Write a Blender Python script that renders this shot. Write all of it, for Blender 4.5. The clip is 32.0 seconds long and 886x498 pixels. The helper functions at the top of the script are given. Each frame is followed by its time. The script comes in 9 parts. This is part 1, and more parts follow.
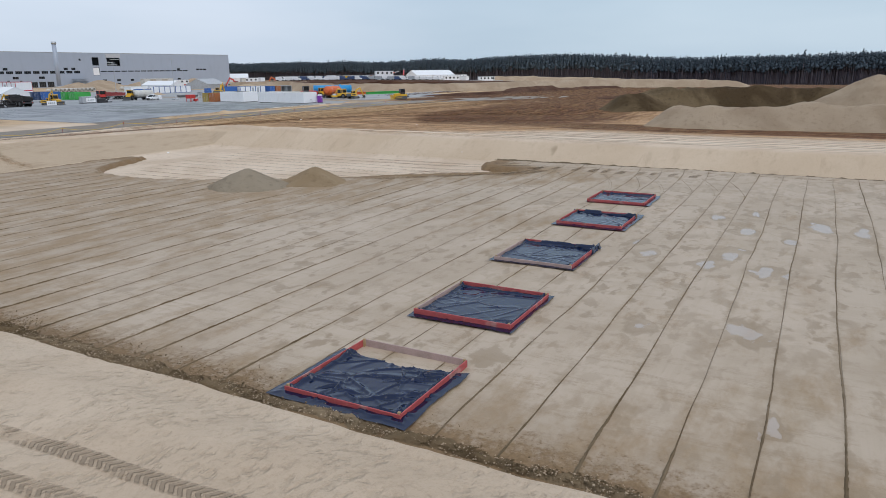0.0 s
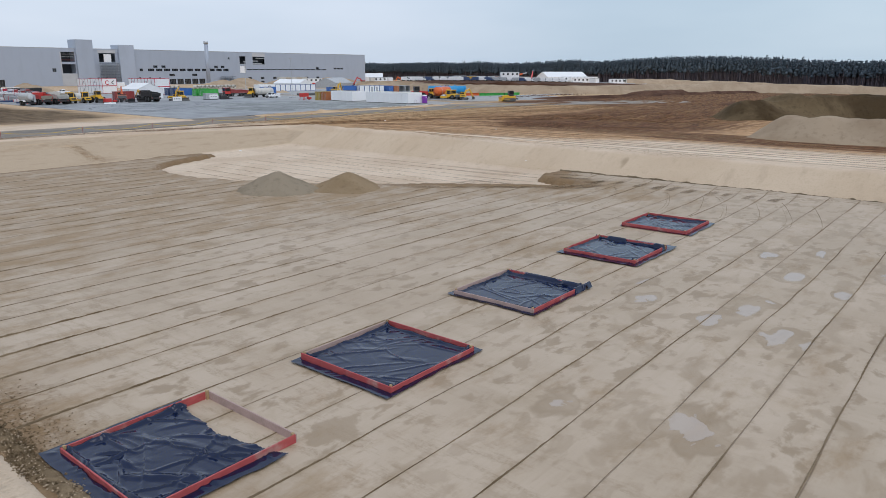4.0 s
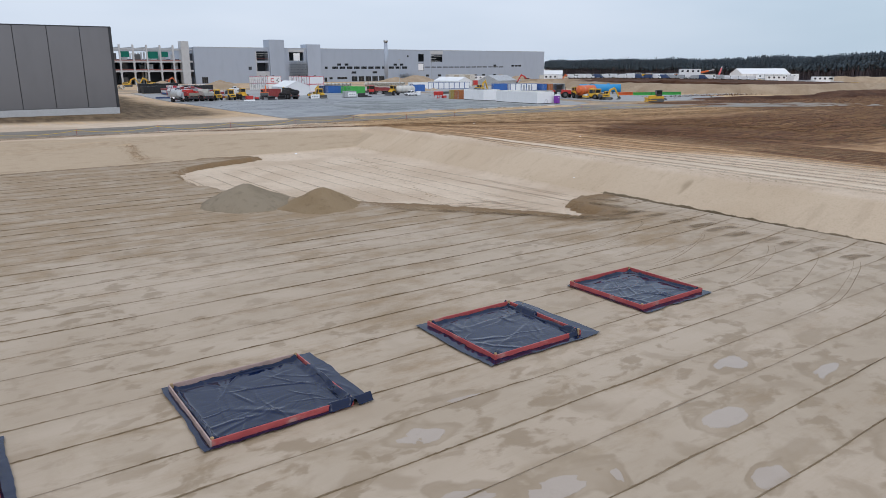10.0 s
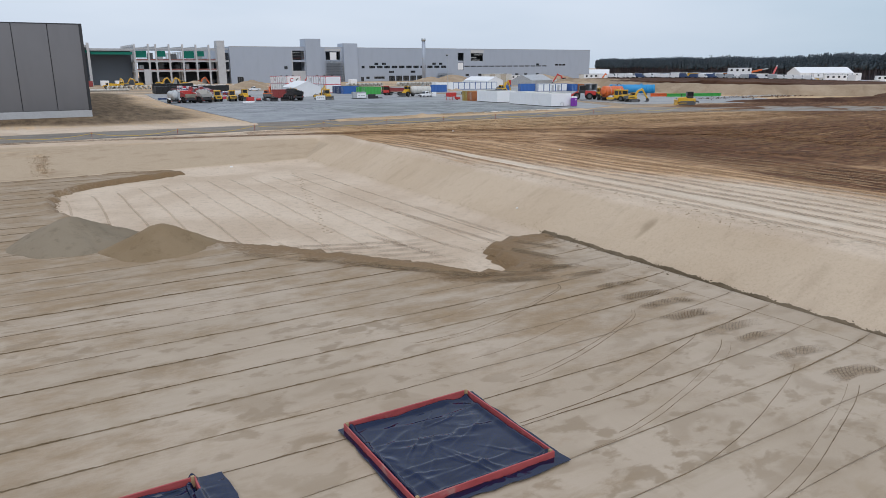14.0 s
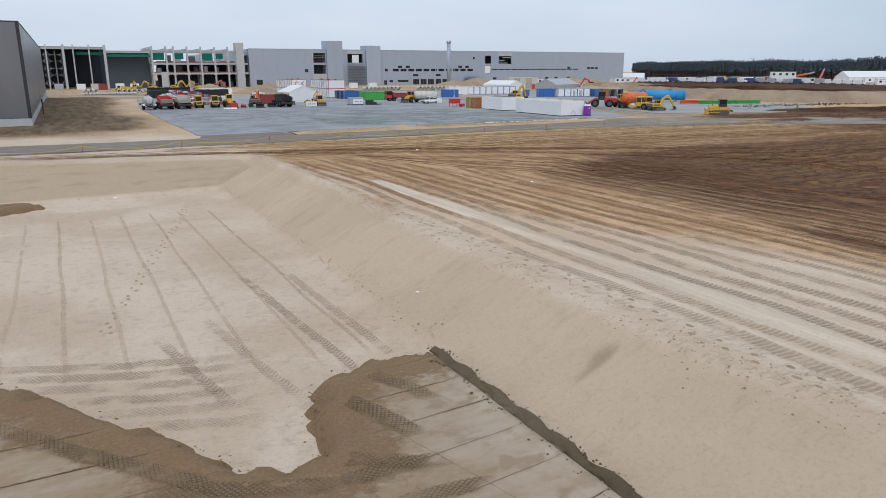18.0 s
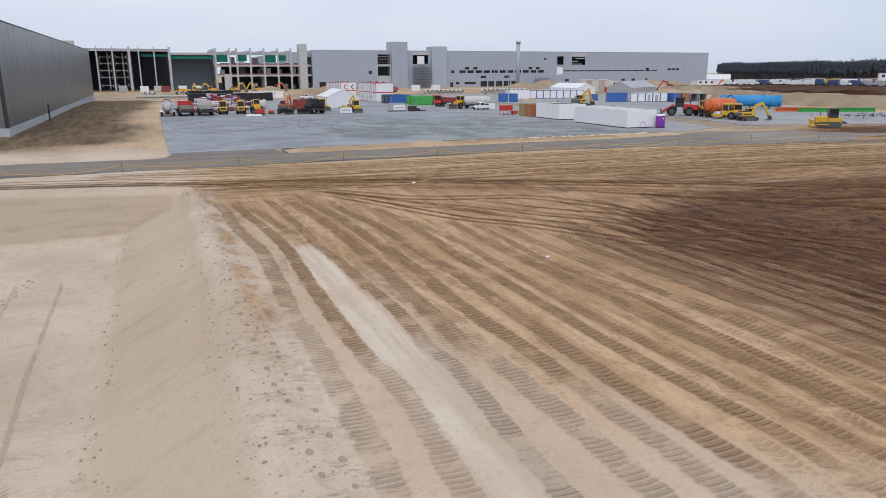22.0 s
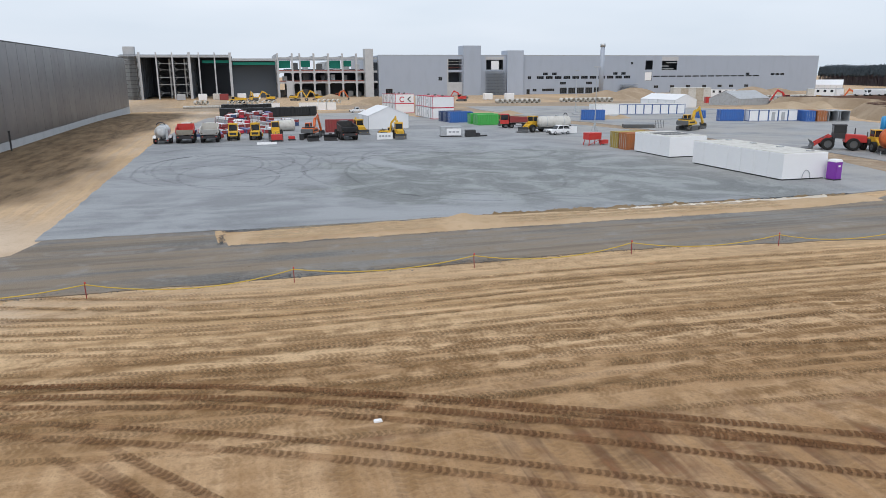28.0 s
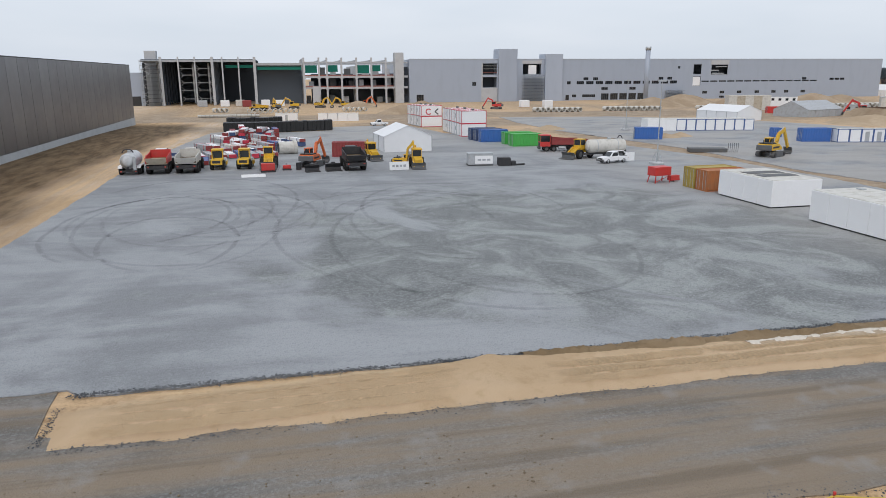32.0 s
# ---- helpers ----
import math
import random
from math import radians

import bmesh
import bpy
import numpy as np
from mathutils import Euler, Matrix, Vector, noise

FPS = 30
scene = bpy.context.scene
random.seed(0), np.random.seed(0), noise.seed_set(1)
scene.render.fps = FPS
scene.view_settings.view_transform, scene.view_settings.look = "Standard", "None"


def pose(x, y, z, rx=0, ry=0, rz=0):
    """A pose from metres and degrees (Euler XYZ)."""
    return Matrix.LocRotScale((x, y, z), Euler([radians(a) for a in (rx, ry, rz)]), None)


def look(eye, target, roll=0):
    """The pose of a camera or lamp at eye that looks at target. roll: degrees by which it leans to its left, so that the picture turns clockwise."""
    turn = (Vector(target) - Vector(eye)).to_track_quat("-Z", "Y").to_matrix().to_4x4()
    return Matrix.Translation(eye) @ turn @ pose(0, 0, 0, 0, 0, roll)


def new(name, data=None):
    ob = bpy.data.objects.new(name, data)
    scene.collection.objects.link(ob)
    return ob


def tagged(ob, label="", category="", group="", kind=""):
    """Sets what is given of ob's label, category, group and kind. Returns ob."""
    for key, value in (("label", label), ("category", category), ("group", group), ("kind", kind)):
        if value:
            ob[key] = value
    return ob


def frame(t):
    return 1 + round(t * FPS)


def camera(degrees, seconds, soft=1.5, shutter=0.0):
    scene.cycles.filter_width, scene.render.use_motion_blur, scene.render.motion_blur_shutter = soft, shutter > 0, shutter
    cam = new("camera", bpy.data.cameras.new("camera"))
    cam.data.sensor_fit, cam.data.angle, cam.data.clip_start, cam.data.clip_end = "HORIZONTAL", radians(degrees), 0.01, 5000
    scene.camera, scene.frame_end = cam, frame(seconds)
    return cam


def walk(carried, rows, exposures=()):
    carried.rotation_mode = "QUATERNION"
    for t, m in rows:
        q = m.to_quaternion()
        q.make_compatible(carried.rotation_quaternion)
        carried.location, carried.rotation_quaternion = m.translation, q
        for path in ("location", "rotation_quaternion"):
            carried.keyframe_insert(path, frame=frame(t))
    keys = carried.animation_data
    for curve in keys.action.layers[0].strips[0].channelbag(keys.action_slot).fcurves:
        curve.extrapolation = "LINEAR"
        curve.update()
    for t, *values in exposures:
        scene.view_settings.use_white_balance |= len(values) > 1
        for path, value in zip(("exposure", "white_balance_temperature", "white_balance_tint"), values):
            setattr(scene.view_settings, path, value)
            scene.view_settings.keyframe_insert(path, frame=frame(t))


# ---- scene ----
cam = camera(64.7, 32.0, soft=0.7)
PATH = [
    (0, (-0.585, -0.615, 9.604), (1.121, 0.3, 9.103), -0.5),
    (1, (1.876, -1.597, 9.607), (3.518, -0.571, 9.107), -0.2),
    (2, (4.411, -2.807, 9.643), (5.997, -1.696, 9.143), -0.2),
    (3, (7.017, -4.093, 9.642), (8.563, -2.926, 9.142), -0.0),
    (3.5, (8.415, -4.736, 9.593), (9.941, -3.543, 9.095), 0.1),
    (5.5, (14.173, -7.44, 9.631), (15.571, -6.1, 9.131), -0.1),
    (6, (15.875, -7.868, 9.594), (17.234, -6.489, 9.093), -0.1),
    (7, (19.466, -8.605, 9.634), (20.749, -7.155, 9.133), -0.2),
    (8, (23.297, -9.042, 9.678), (24.506, -7.53, 9.175), -0.3),
    (9, (27.286, -9.2, 9.725), (28.445, -7.65, 9.221), -0.1),
    (10, (31.645, -8.818, 9.709), (32.762, -7.237, 9.204), -0.1),
    (11, (36.259, -7.87, 9.665), (37.339, -6.265, 9.159), -0.1),
    (12, (40.777, -6.615, 9.73), (41.837, -4.997, 9.224), -0.1),
    (13, (45.395, -4.895, 9.745), (46.425, -3.258, 9.24), -0.0),
    (14, (50.157, -2.639, 9.736), (51.153, -0.98, 9.229), -0.2),
    (14.5, (52.44, -1.411, 9.796), (53.421, 0.257, 9.291), -0.1),
    (16.5, (61.696, 4.908, 9.809), (62.612, 6.614, 9.308), -0.1),
    (17, (64.053, 6.753, 9.754), (64.968, 8.459, 9.254), -0.2),
    (18, (68.641, 10.637, 9.784), (69.552, 12.347, 9.285), -0.1),
    (19, (73.021, 14.483, 9.894), (73.9, 16.21, 9.397), -0.0),
    (20, (77.36, 18.428, 10.053), (78.189, 20.179, 9.556), -0.1),
    (21, (81.574, 23.318, 10.029), (82.349, 25.094, 9.533), -0.1),
    (22, (85.13, 28.819, 9.938), (85.854, 30.617, 9.443), -0.2),
    (23, (88.498, 34.378, 10.017), (89.174, 36.193, 9.521), -0.1),
    (24, (91.572, 40.297, 10.238), (92.221, 42.123, 9.743), -0.1),
    (25, (94.404, 46.205, 10.592), (95.031, 48.038, 10.099), -0.2),
    (25.5, (95.837, 49.401, 10.772), (96.448, 51.241, 10.281), -0.2),
    (27.5, (100.796, 61.703, 11.81), (101.334, 63.567, 11.324), -0.3),
    (28, (101.898, 64.643, 12.158), (102.421, 66.51, 11.671), -0.3),
    (29, (104.101, 70.85, 12.686), (104.599, 72.724, 12.199), -0.2),
    (30, (106.172, 76.97, 13.267), (106.645, 78.852, 12.782), -0.3),
    (31, (108.039, 82.991, 13.799), (108.491, 84.878, 13.314), -0.3),
    (32, (109.948, 88.973, 14.288), (110.378, 90.866, 13.805), -0.3),
]
EXPOSURES = [(0, 0.04, 6300, 14), (9, 0.04, 6310, 15), (16.5, 0.01, 6350, 14), (21, 0.02, 6420, 15), (23, 0.14, 6500, 20), (25, 0.2, 6540, 16), (28, 0.18, 6580, 14), (32, 0.1, 6720, 15)]
walk(cam, [(t, look(eye, target, roll)) for t, eye, target, roll in PATH], EXPOSURES)

# ---- world, sun ----
world = bpy.data.worlds.new("overcast_sky")
scene.world = world
world.use_nodes = True
wn, wl = world.node_tree.nodes, world.node_tree.links
wn.clear()
w_out = wn.new("ShaderNodeOutputWorld")
w_bg = wn.new("ShaderNodeBackground")
w_sky = wn.new("ShaderNodeTexSky")
w_sky.sky_type, w_sky.sun_disc = "NISHITA", False
w_sky.sun_elevation, w_sky.sun_rotation = radians(48), radians(205)
w_sky.air_density, w_sky.dust_density = 1.0, 3.0
w_co = wn.new("ShaderNodeTexCoord")
w_map = wn.new("ShaderNodeMapping")
w_map.inputs["Scale"].default_value = (1.0, 1.0, 4.5)
w_noise = wn.new("ShaderNodeTexNoise")
w_noise.inputs["Scale"].default_value = 1.6
w_noise.inputs["Detail"].default_value = 4.0
w_ramp = wn.new("ShaderNodeValToRGB")
w_ramp.color_ramp.elements[0].position, w_ramp.color_ramp.elements[0].color = 0.3, (5.35, 6.45, 7.45, 1)
w_ramp.color_ramp.elements[1].position, w_ramp.color_ramp.elements[1].color = 0.72, (7.05, 7.9, 8.7, 1)
w_mix = wn.new("ShaderNodeMix")
w_mix.data_type = "RGBA"
w_mix.inputs[0].default_value = 0.88
wl.new(w_co.outputs["Generated"], w_map.inputs["Vector"])
wl.new(w_map.outputs["Vector"], w_noise.inputs["Vector"])
wl.new(w_noise.outputs["Fac"], w_ramp.inputs["Fac"])
w_axis = wn.new("ShaderNodeSeparateXYZ")
w_east = wn.new("ShaderNodeMapRange")
w_east.interpolation_type = "SMOOTHSTEP"
w_east.inputs[1].default_value, w_east.inputs[2].default_value = 0.7, 1.0
w_veil = wn.new("ShaderNodeMix")
w_veil.data_type, w_veil.blend_type = "RGBA", "MULTIPLY"
w_veil.inputs[7].default_value = (0.8, 0.875, 0.88, 1)
wl.new(w_co.outputs["Generated"], w_axis.inputs[0])
wl.new(w_axis.outputs["X"], w_east.inputs[0])
wl.new(w_east.outputs[0], w_veil.inputs[0])
wl.new(w_ramp.outputs["Color"], w_veil.inputs[6])
wl.new(w_sky.outputs["Color"], w_mix.inputs[6])
wl.new(w_veil.outputs[2], w_mix.inputs[7])
wl.new(w_mix.outputs[2], w_bg.inputs["Color"])
w_bg.inputs["Strength"].default_value = 0.105
wl.new(w_bg.outputs["Background"], w_out.inputs["Surface"])

sun = new("sun", bpy.data.lights.new("sun", "SUN"))
sun.data.energy, sun.data.angle, sun.data.color = 0.8, radians(40), (1.0, 0.96, 0.9)
# the sun stands south-south-west, behind the veil of cloud
sun.matrix_world = look((-18, -40, 62), (0, 0, 0))

# ---- materials ----
class Mat:
    """A small wrapper for procedural node materials."""

    def __init__(self, name, rough=0.8, metal=0.0):
        self.m = bpy.data.materials.new(name)
        self.m.use_nodes = True
        self.t = self.m.node_tree
        self.b = self.t.nodes["Principled BSDF"]
        self.b.inputs["Roughness"].default_value = rough
        self.b.inputs["Metallic"].default_value = metal
        self.co = self.node("ShaderNodeTexCoord")
        self.place = self.node("ShaderNodeNewGeometry").outputs["Position"]
        if rough >= 0.8 and metal == 0.0:
            self.b.inputs["Specular IOR Level"].default_value = 0.12

    def node(self, kind, **kw):
        n = self.t.nodes.new(kind)
        for k, v in kw.items():
            if k == "op":
                n.operation = v
            elif k == "dtype":
                n.data_type = v
        return n

    def link(self, a, b):
        self.t.links.new(a, b)

    def put(self, sock, v):
        if hasattr(v, "is_output"):
            self.link(v, sock)
        elif isinstance(v, tuple) and len(v) == 3 and sock.type == "RGBA":
            sock.default_value = (*v, 1)
        else:
            sock.default_value = v

    def noise(self, scale, detail=3.0, vec=None, rough=0.55, dist=0.0):
        n = self.node("ShaderNodeTexNoise")
        n.inputs["Scale"].default_value = scale
        n.inputs["Detail"].default_value = detail
        n.inputs["Roughness"].default_value = rough
        n.inputs["Distortion"].default_value = dist
        self.link(self.place if vec is None else vec, n.inputs["Vector"])
        return n.outputs["Fac"]

    def scaled(self, s, vec=None, rot=0.0):
        n = self.node("ShaderNodeMapping")
        n.inputs["Scale"].default_value = s
        n.inputs["Rotation"].default_value = (0, 0, radians(rot))
        self.link(self.place if vec is None else vec, n.inputs["Vector"])
        return n.outputs["Vector"]

    def math(self, op, a, b=0.0, c=0.0):
        n = self.node("ShaderNodeMath", op=op)
        for s, v in zip(n.inputs, (a, b, c)):
            self.put(s, v)
        return n.outputs[0]

    def step(self, v, lo, hi):
        n = self.node("ShaderNodeMapRange")
        n.interpolation_type = "SMOOTHSTEP"
        self.put(n.inputs[0], v)
        n.inputs[1].default_value, n.inputs[2].default_value = lo, hi
        return n.outputs[0]

    def mix(self, f, a, b):
        n = self.node("ShaderNodeMix", dtype="RGBA")
        self.put(n.inputs[0], f)
        self.put(n.inputs[6], a)
        self.put(n.inputs[7], b)
        return n.outputs[2]

    def attr(self, name):
        n = self.node("ShaderNodeAttribute")
        n.attribute_name = name
        return n.outputs["Fac"]

    def rand(self):
        return self.node("ShaderNodeObjectInfo").outputs["Random"]

    def axes(self, vec=None):
        n = self.node("ShaderNodeSeparateXYZ")
        self.link(self.place if vec is None else vec, n.inputs[0])
        return n.outputs

    def colour(self, v):
        self.put(self.b.inputs["Base Color"], v)
        return self

    def rough(self, v):
        self.put(self.b.inputs["Roughness"], v)
        return self

    def bump(self, h, strength=0.5, dist=0.05):
        n = self.node("ShaderNodeBump")
        n.inputs["Strength"].default_value = strength
        n.inputs["Distance"].default_value = dist
        self.link(h, n.inputs["Height"])
        self.link(n.outputs["Normal"], self.b.inputs["Normal"])
        return self

    def alpha(self, v):
        self.put(self.b.inputs["Alpha"], v)
        return self


def paint(name, col, rough=0.5, metal=0.0, dirt=0.35, dirt_col=(0.22, 0.18, 0.13), scale=1.4):
    """Painted or coated surface with fading at one scale and dust at another."""
    m = Mat(name, rough, metal)
    big = m.step(m.noise(scale, 4), 0.42, 0.75)
    fine = m.noise(scale * 9, 3)
    pale = tuple(min(1.0, c * 1.18 + 0.015) for c in col)
    c = m.mix(fine, tuple(c * 0.88 for c in col), pale)
    c = m.mix(m.math("MULTIPLY", big, dirt), c, dirt_col)
    m.colour(c).rough(m.math("ADD", m.math("MULTIPLY", big, 0.25), rough))
    m.bump(fine, 0.08, 0.01)
    return m.m


def sand_tone(m, dark, mid, pale):
    """Loose sand: broad damp patches, streaks and grain."""
    broad = m.step(m.noise(0.11, 4, dist=0.6), 0.36, 0.66)
    small = m.noise(1.3, 5, rough=0.65)
    grain = m.noise(38.0, 2)
    c = m.mix(broad, mid, pale)
    c = m.mix(m.math("MULTIPLY", m.step(small, 0.5, 0.75), 0.45), c, dark)
    c = m.mix(m.math("MULTIPLY", grain, 0.3), c, dark)
    return c, broad, small, grain


SAND_DARK, SAND_MID, SAND_PALE = (0.36, 0.272, 0.192), (0.625, 0.488, 0.36), (0.76, 0.62, 0.48)


def make_ground():
    m = Mat("sand_ground", 0.85)
    c, broad, small, grain = sand_tone(m, SAND_DARK, SAND_MID, SAND_PALE)
    wash = m.noise(1.0, 4, m.scaled((0.25, 0.8, 0.25), rot=25), 0.6)
    face = m.mix(small, (0.5, 0.38, 0.252), (0.61, 0.475, 0.33))
    face = m.mix(m.math("MULTIPLY", m.step(wash, 0.52, 0.7), 0.45), face, (0.33, 0.225, 0.135))
    cut = m.attr("cut")
    c = m.mix(m.math("MINIMUM", m.math("MULTIPLY", cut, 0.75), 1.0), c, face)
    # the north pit wall is toned darker, painting the shade of a steep face
    c = m.mix(m.math("MULTIPLY", m.step(cut, 0.9, 1.25), 0.4), c, (0.41, 0.322, 0.24))
    # bleached sand along the crest, the warmer upland, and ochre towards the road
    gx, gy, gz = m.axes()
    bleach = m.mix(m.step(m.noise(1.0, 4, m.scaled((1.1, 0.06, 1.0), rot=-2), 0.6), 0.38, 0.62), (0.61, 0.495, 0.375), (0.765, 0.645, 0.51))
    pale_here = m.attr("pale")
    c = m.mix(m.math("MULTIPLY", m.math("MULTIPLY", m.step(gx, 86.0, 92.0), m.step(gy, 96.0, 82.0)), 0.5), c, (0.66, 0.455, 0.29))
    c = m.mix(m.math("MULTIPLY", pale_here, 0.9), c, bleach)
    c = m.mix(m.math("MULTIPLY", m.math("MULTIPLY", m.step(gy, 86.0, 98.0), m.math("MULTIPLY", m.step(gy, 175.0, 150.0), m.step(gx, 80.0, 90.0))), 0.6), c, (0.61, 0.43, 0.265))
    c = m.mix(m.math("MULTIPLY", m.step(gx, 17.0, 15.5), 0.45), c, (0.5, 0.385, 0.27))
    streak = m.noise(1.0, 5, m.scaled((0.06, 0.9, 1.0)), 0.62)
    streak2 = m.noise(1.0, 5, m.scaled((1.1, 0.05, 1.0), rot=-2), 0.62)
    ew = m.attr("run_east")
    st = m.math("ADD", m.math("MULTIPLY", streak, ew), m.math("MULTIPLY", streak2, m.math("SUBTRACT", 1.0, ew)))
    moist = m.attr("moist")
    brown = m.mix(m.step(st, 0.36, 0.66), (0.43, 0.242, 0.114), (0.7, 0.46, 0.27))
    brown = m.mix(m.math("MULTIPLY", m.step(small, 0.47, 0.7), 0.45), brown, (0.31, 0.174, 0.082))
    brown = m.mix(m.math("MULTIPLY", m.math("MULTIPLY", m.step(m.noise(0.35, 4), 0.48, 0.68), m.step(m.axes()[1], 84.0, 68.0)), 0.3), brown, (0.72, 0.495, 0.31))
    ochre = m.mix(m.step(st, 0.36, 0.66), (0.385, 0.23, 0.106), (0.65, 0.432, 0.244))
    far_tan = m.mix(m.step(st, 0.34, 0.6), (0.48, 0.308, 0.152), (0.7, 0.485, 0.278))
    ochre = m.mix(m.step(m.math("ADD", m.axes()[1], m.math("MULTIPLY", m.math("SUBTRACT", st, 0.5), 26.0)), 89.0, 99.0), ochre, far_tan)
    brown = m.mix(m.math("MULTIPLY", m.step(m.axes()[1], 70.0, 95.0), 0.85), brown, ochre)
    c = m.mix(m.math("MULTIPLY", m.step(m.math("ADD", moist, m.math("MULTIPLY", m.math("SUBTRACT", st, 0.5), 0.9)), 0.2, 0.7), 0.93), c, brown)
    swirl = m.noise(0.22, 5, rough=0.65, dist=2.0)
    st = m.math("ADD", m.math("MULTIPLY", st, 0.72), m.math("MULTIPLY", swirl, 0.28))
    soil = m.mix(m.step(small, 0.3, 0.7), (0.028, 0.01, 0.006), (0.15, 0.06, 0.028))
    soil = m.mix(m.math("MULTIPLY", m.step(st, 0.5, 0.64), 0.55), soil, (0.41, 0.212, 0.105))
    earth = m.attr("soil")
    dark = m.step(m.math("ADD", earth, m.math("MULTIPLY", m.math("MULTIPLY", m.math("SUBTRACT", st, 0.5), 3.6), m.step(earth, 0.03, 0.3))), 0.15, 0.8)
    c = m.mix(dark, c, soil)
    dirt = m.mix(m.step(m.noise(0.25, 5, rough=0.65), 0.35, 0.65), (0.27, 0.22, 0.17), (0.45, 0.37, 0.285))
    dirt = m.mix(m.math("MULTIPLY", m.step(st, 0.48, 0.65), 0.6), dirt, (0.24, 0.2, 0.155))
    c = m.mix(m.attr("dusty"), c, dirt)
    moss = m.mix(m.step(m.noise(0.35, 6, m.scaled((1.6, 0.3, 1.0), rot=-6), 0.68), 0.36, 0.64), (0.07, 0.048, 0.028), (0.205, 0.145, 0.088))
    c = m.mix(m.attr("moss"), c, moss)
    # old tyre treads crossing one another, half blurred
    worn = m.math("MULTIPLY", m.step(moist, 0.12, 0.45), m.math("ADD", 0.3, m.math("MULTIPLY", m.step(gy, 100.0, 90.0), 0.7)))
    tread_h = None
    ns = m.math("SUBTRACT", 1.0, ew)
    for rot, far_, strong, zone in ((2.0, 3.1, 0.9, ew), (-7.0, 17.7, 0.85, ew), (11.0, 29.3, 0.7, ew), (5.0, 37.1, 0.8, ew), (91.0, 41.9, 0.45, ns), (97.0, 53.3, 0.35, ns)):
        tu, tv, tw = m.axes(m.scaled((1.0, 1.0, 1.0), rot=rot))
        lane = m.math("ADD", m.math("DIVIDE", tv, 0.82), m.math("MULTIPLY", m.noise(0.045, 2), 9.0))
        near = m.math("ABSOLUTE", m.math("SUBTRACT", m.math("FRACT", lane), 0.5))
        key = m.node("ShaderNodeCombineXYZ")
        m.link(m.math("MULTIPLY", m.math("FLOOR", lane), 7.31), key.inputs[0])
        m.link(m.math("MULTIPLY", tu, 0.035), key.inputs[1])
        key.inputs[2].default_value = far_
        there = m.math("MULTIPLY", m.step(m.noise(1.0, 1, key.outputs[0]), 0.47, 0.55), m.step(near, 0.42, 0.3))
        bar = m.step(m.math("ABSOLUTE", m.math("SUBTRACT", m.math("FRACT", m.math("ADD", m.math("DIVIDE", tu, 0.27), m.math("MULTIPLY", near, 1.5))), 0.5)), 0.1, 0.3)
        there = m.math("MULTIPLY", m.math("MULTIPLY", there, worn), m.math("MULTIPLY", zone, m.step(m.noise(1.1, 3), 0.36, 0.6)))
        cutin = m.math("MULTIPLY", there, m.math("ADD", 0.3, m.math("MULTIPLY", bar, 0.7)))
        c = m.mix(m.math("MULTIPLY", cutin, strong), c, (0.23, 0.128, 0.054))
        tread_h = cutin if tread_h is None else m.math("MAXIMUM", tread_h, cutin)
    rough = m.noise(6.0, 5, rough=0.7)
    c = m.mix(m.math("MULTIPLY", m.step(rough, 0.48, 0.7), m.math("ADD", 0.2, m.math("MULTIPLY", moist, 0.26))), c, (0.25, 0.155, 0.085))
    pebble = m.noise(16.0, 3, rough=0.75)
    c = m.mix(m.math("MULTIPLY", m.step(pebble, 0.53, 0.68), m.math("ADD", 0.12, m.math("MULTIPLY", moist, 0.25))), c, (0.2, 0.118, 0.062))
    c = m.mix(m.math("MULTIPLY", m.step(m.attr("stain"), 0.15, 0.8), 0.6), c, (0.3, 0.22, 0.14))
    # trodden places: dents of boots and clods
    dent = m.math("MULTIPLY", m.step(m.noise(2.2, 3, m.scaled((1.0, 1.5, 1.0))), 0.45, 0.75), m.step(m.noise(0.5, 3), 0.35, 0.6))
    dent = m.math("MULTIPLY", dent, m.attr("trod"))
    c = m.mix(m.math("MULTIPLY", dent, 0.22), c, (0.36, 0.26, 0.165))
    m.colour(c)
    h = m.math("ADD", m.math("MULTIPLY", small, 0.8), m.math("MULTIPLY", grain, 0.25))
    h = m.math("ADD", h, m.math("ADD", m.math("MULTIPLY", st, 0.8), m.math("MULTIPLY", rough, 0.5)))
    h = m.math("SUBTRACT", h, m.math("MULTIPLY", dent, 2.0))
    h = m.math("SUBTRACT", h, m.math("MULTIPLY", tread_h, 0.7))
    m.bump(h, 0.6, 0.12)
    return m.m


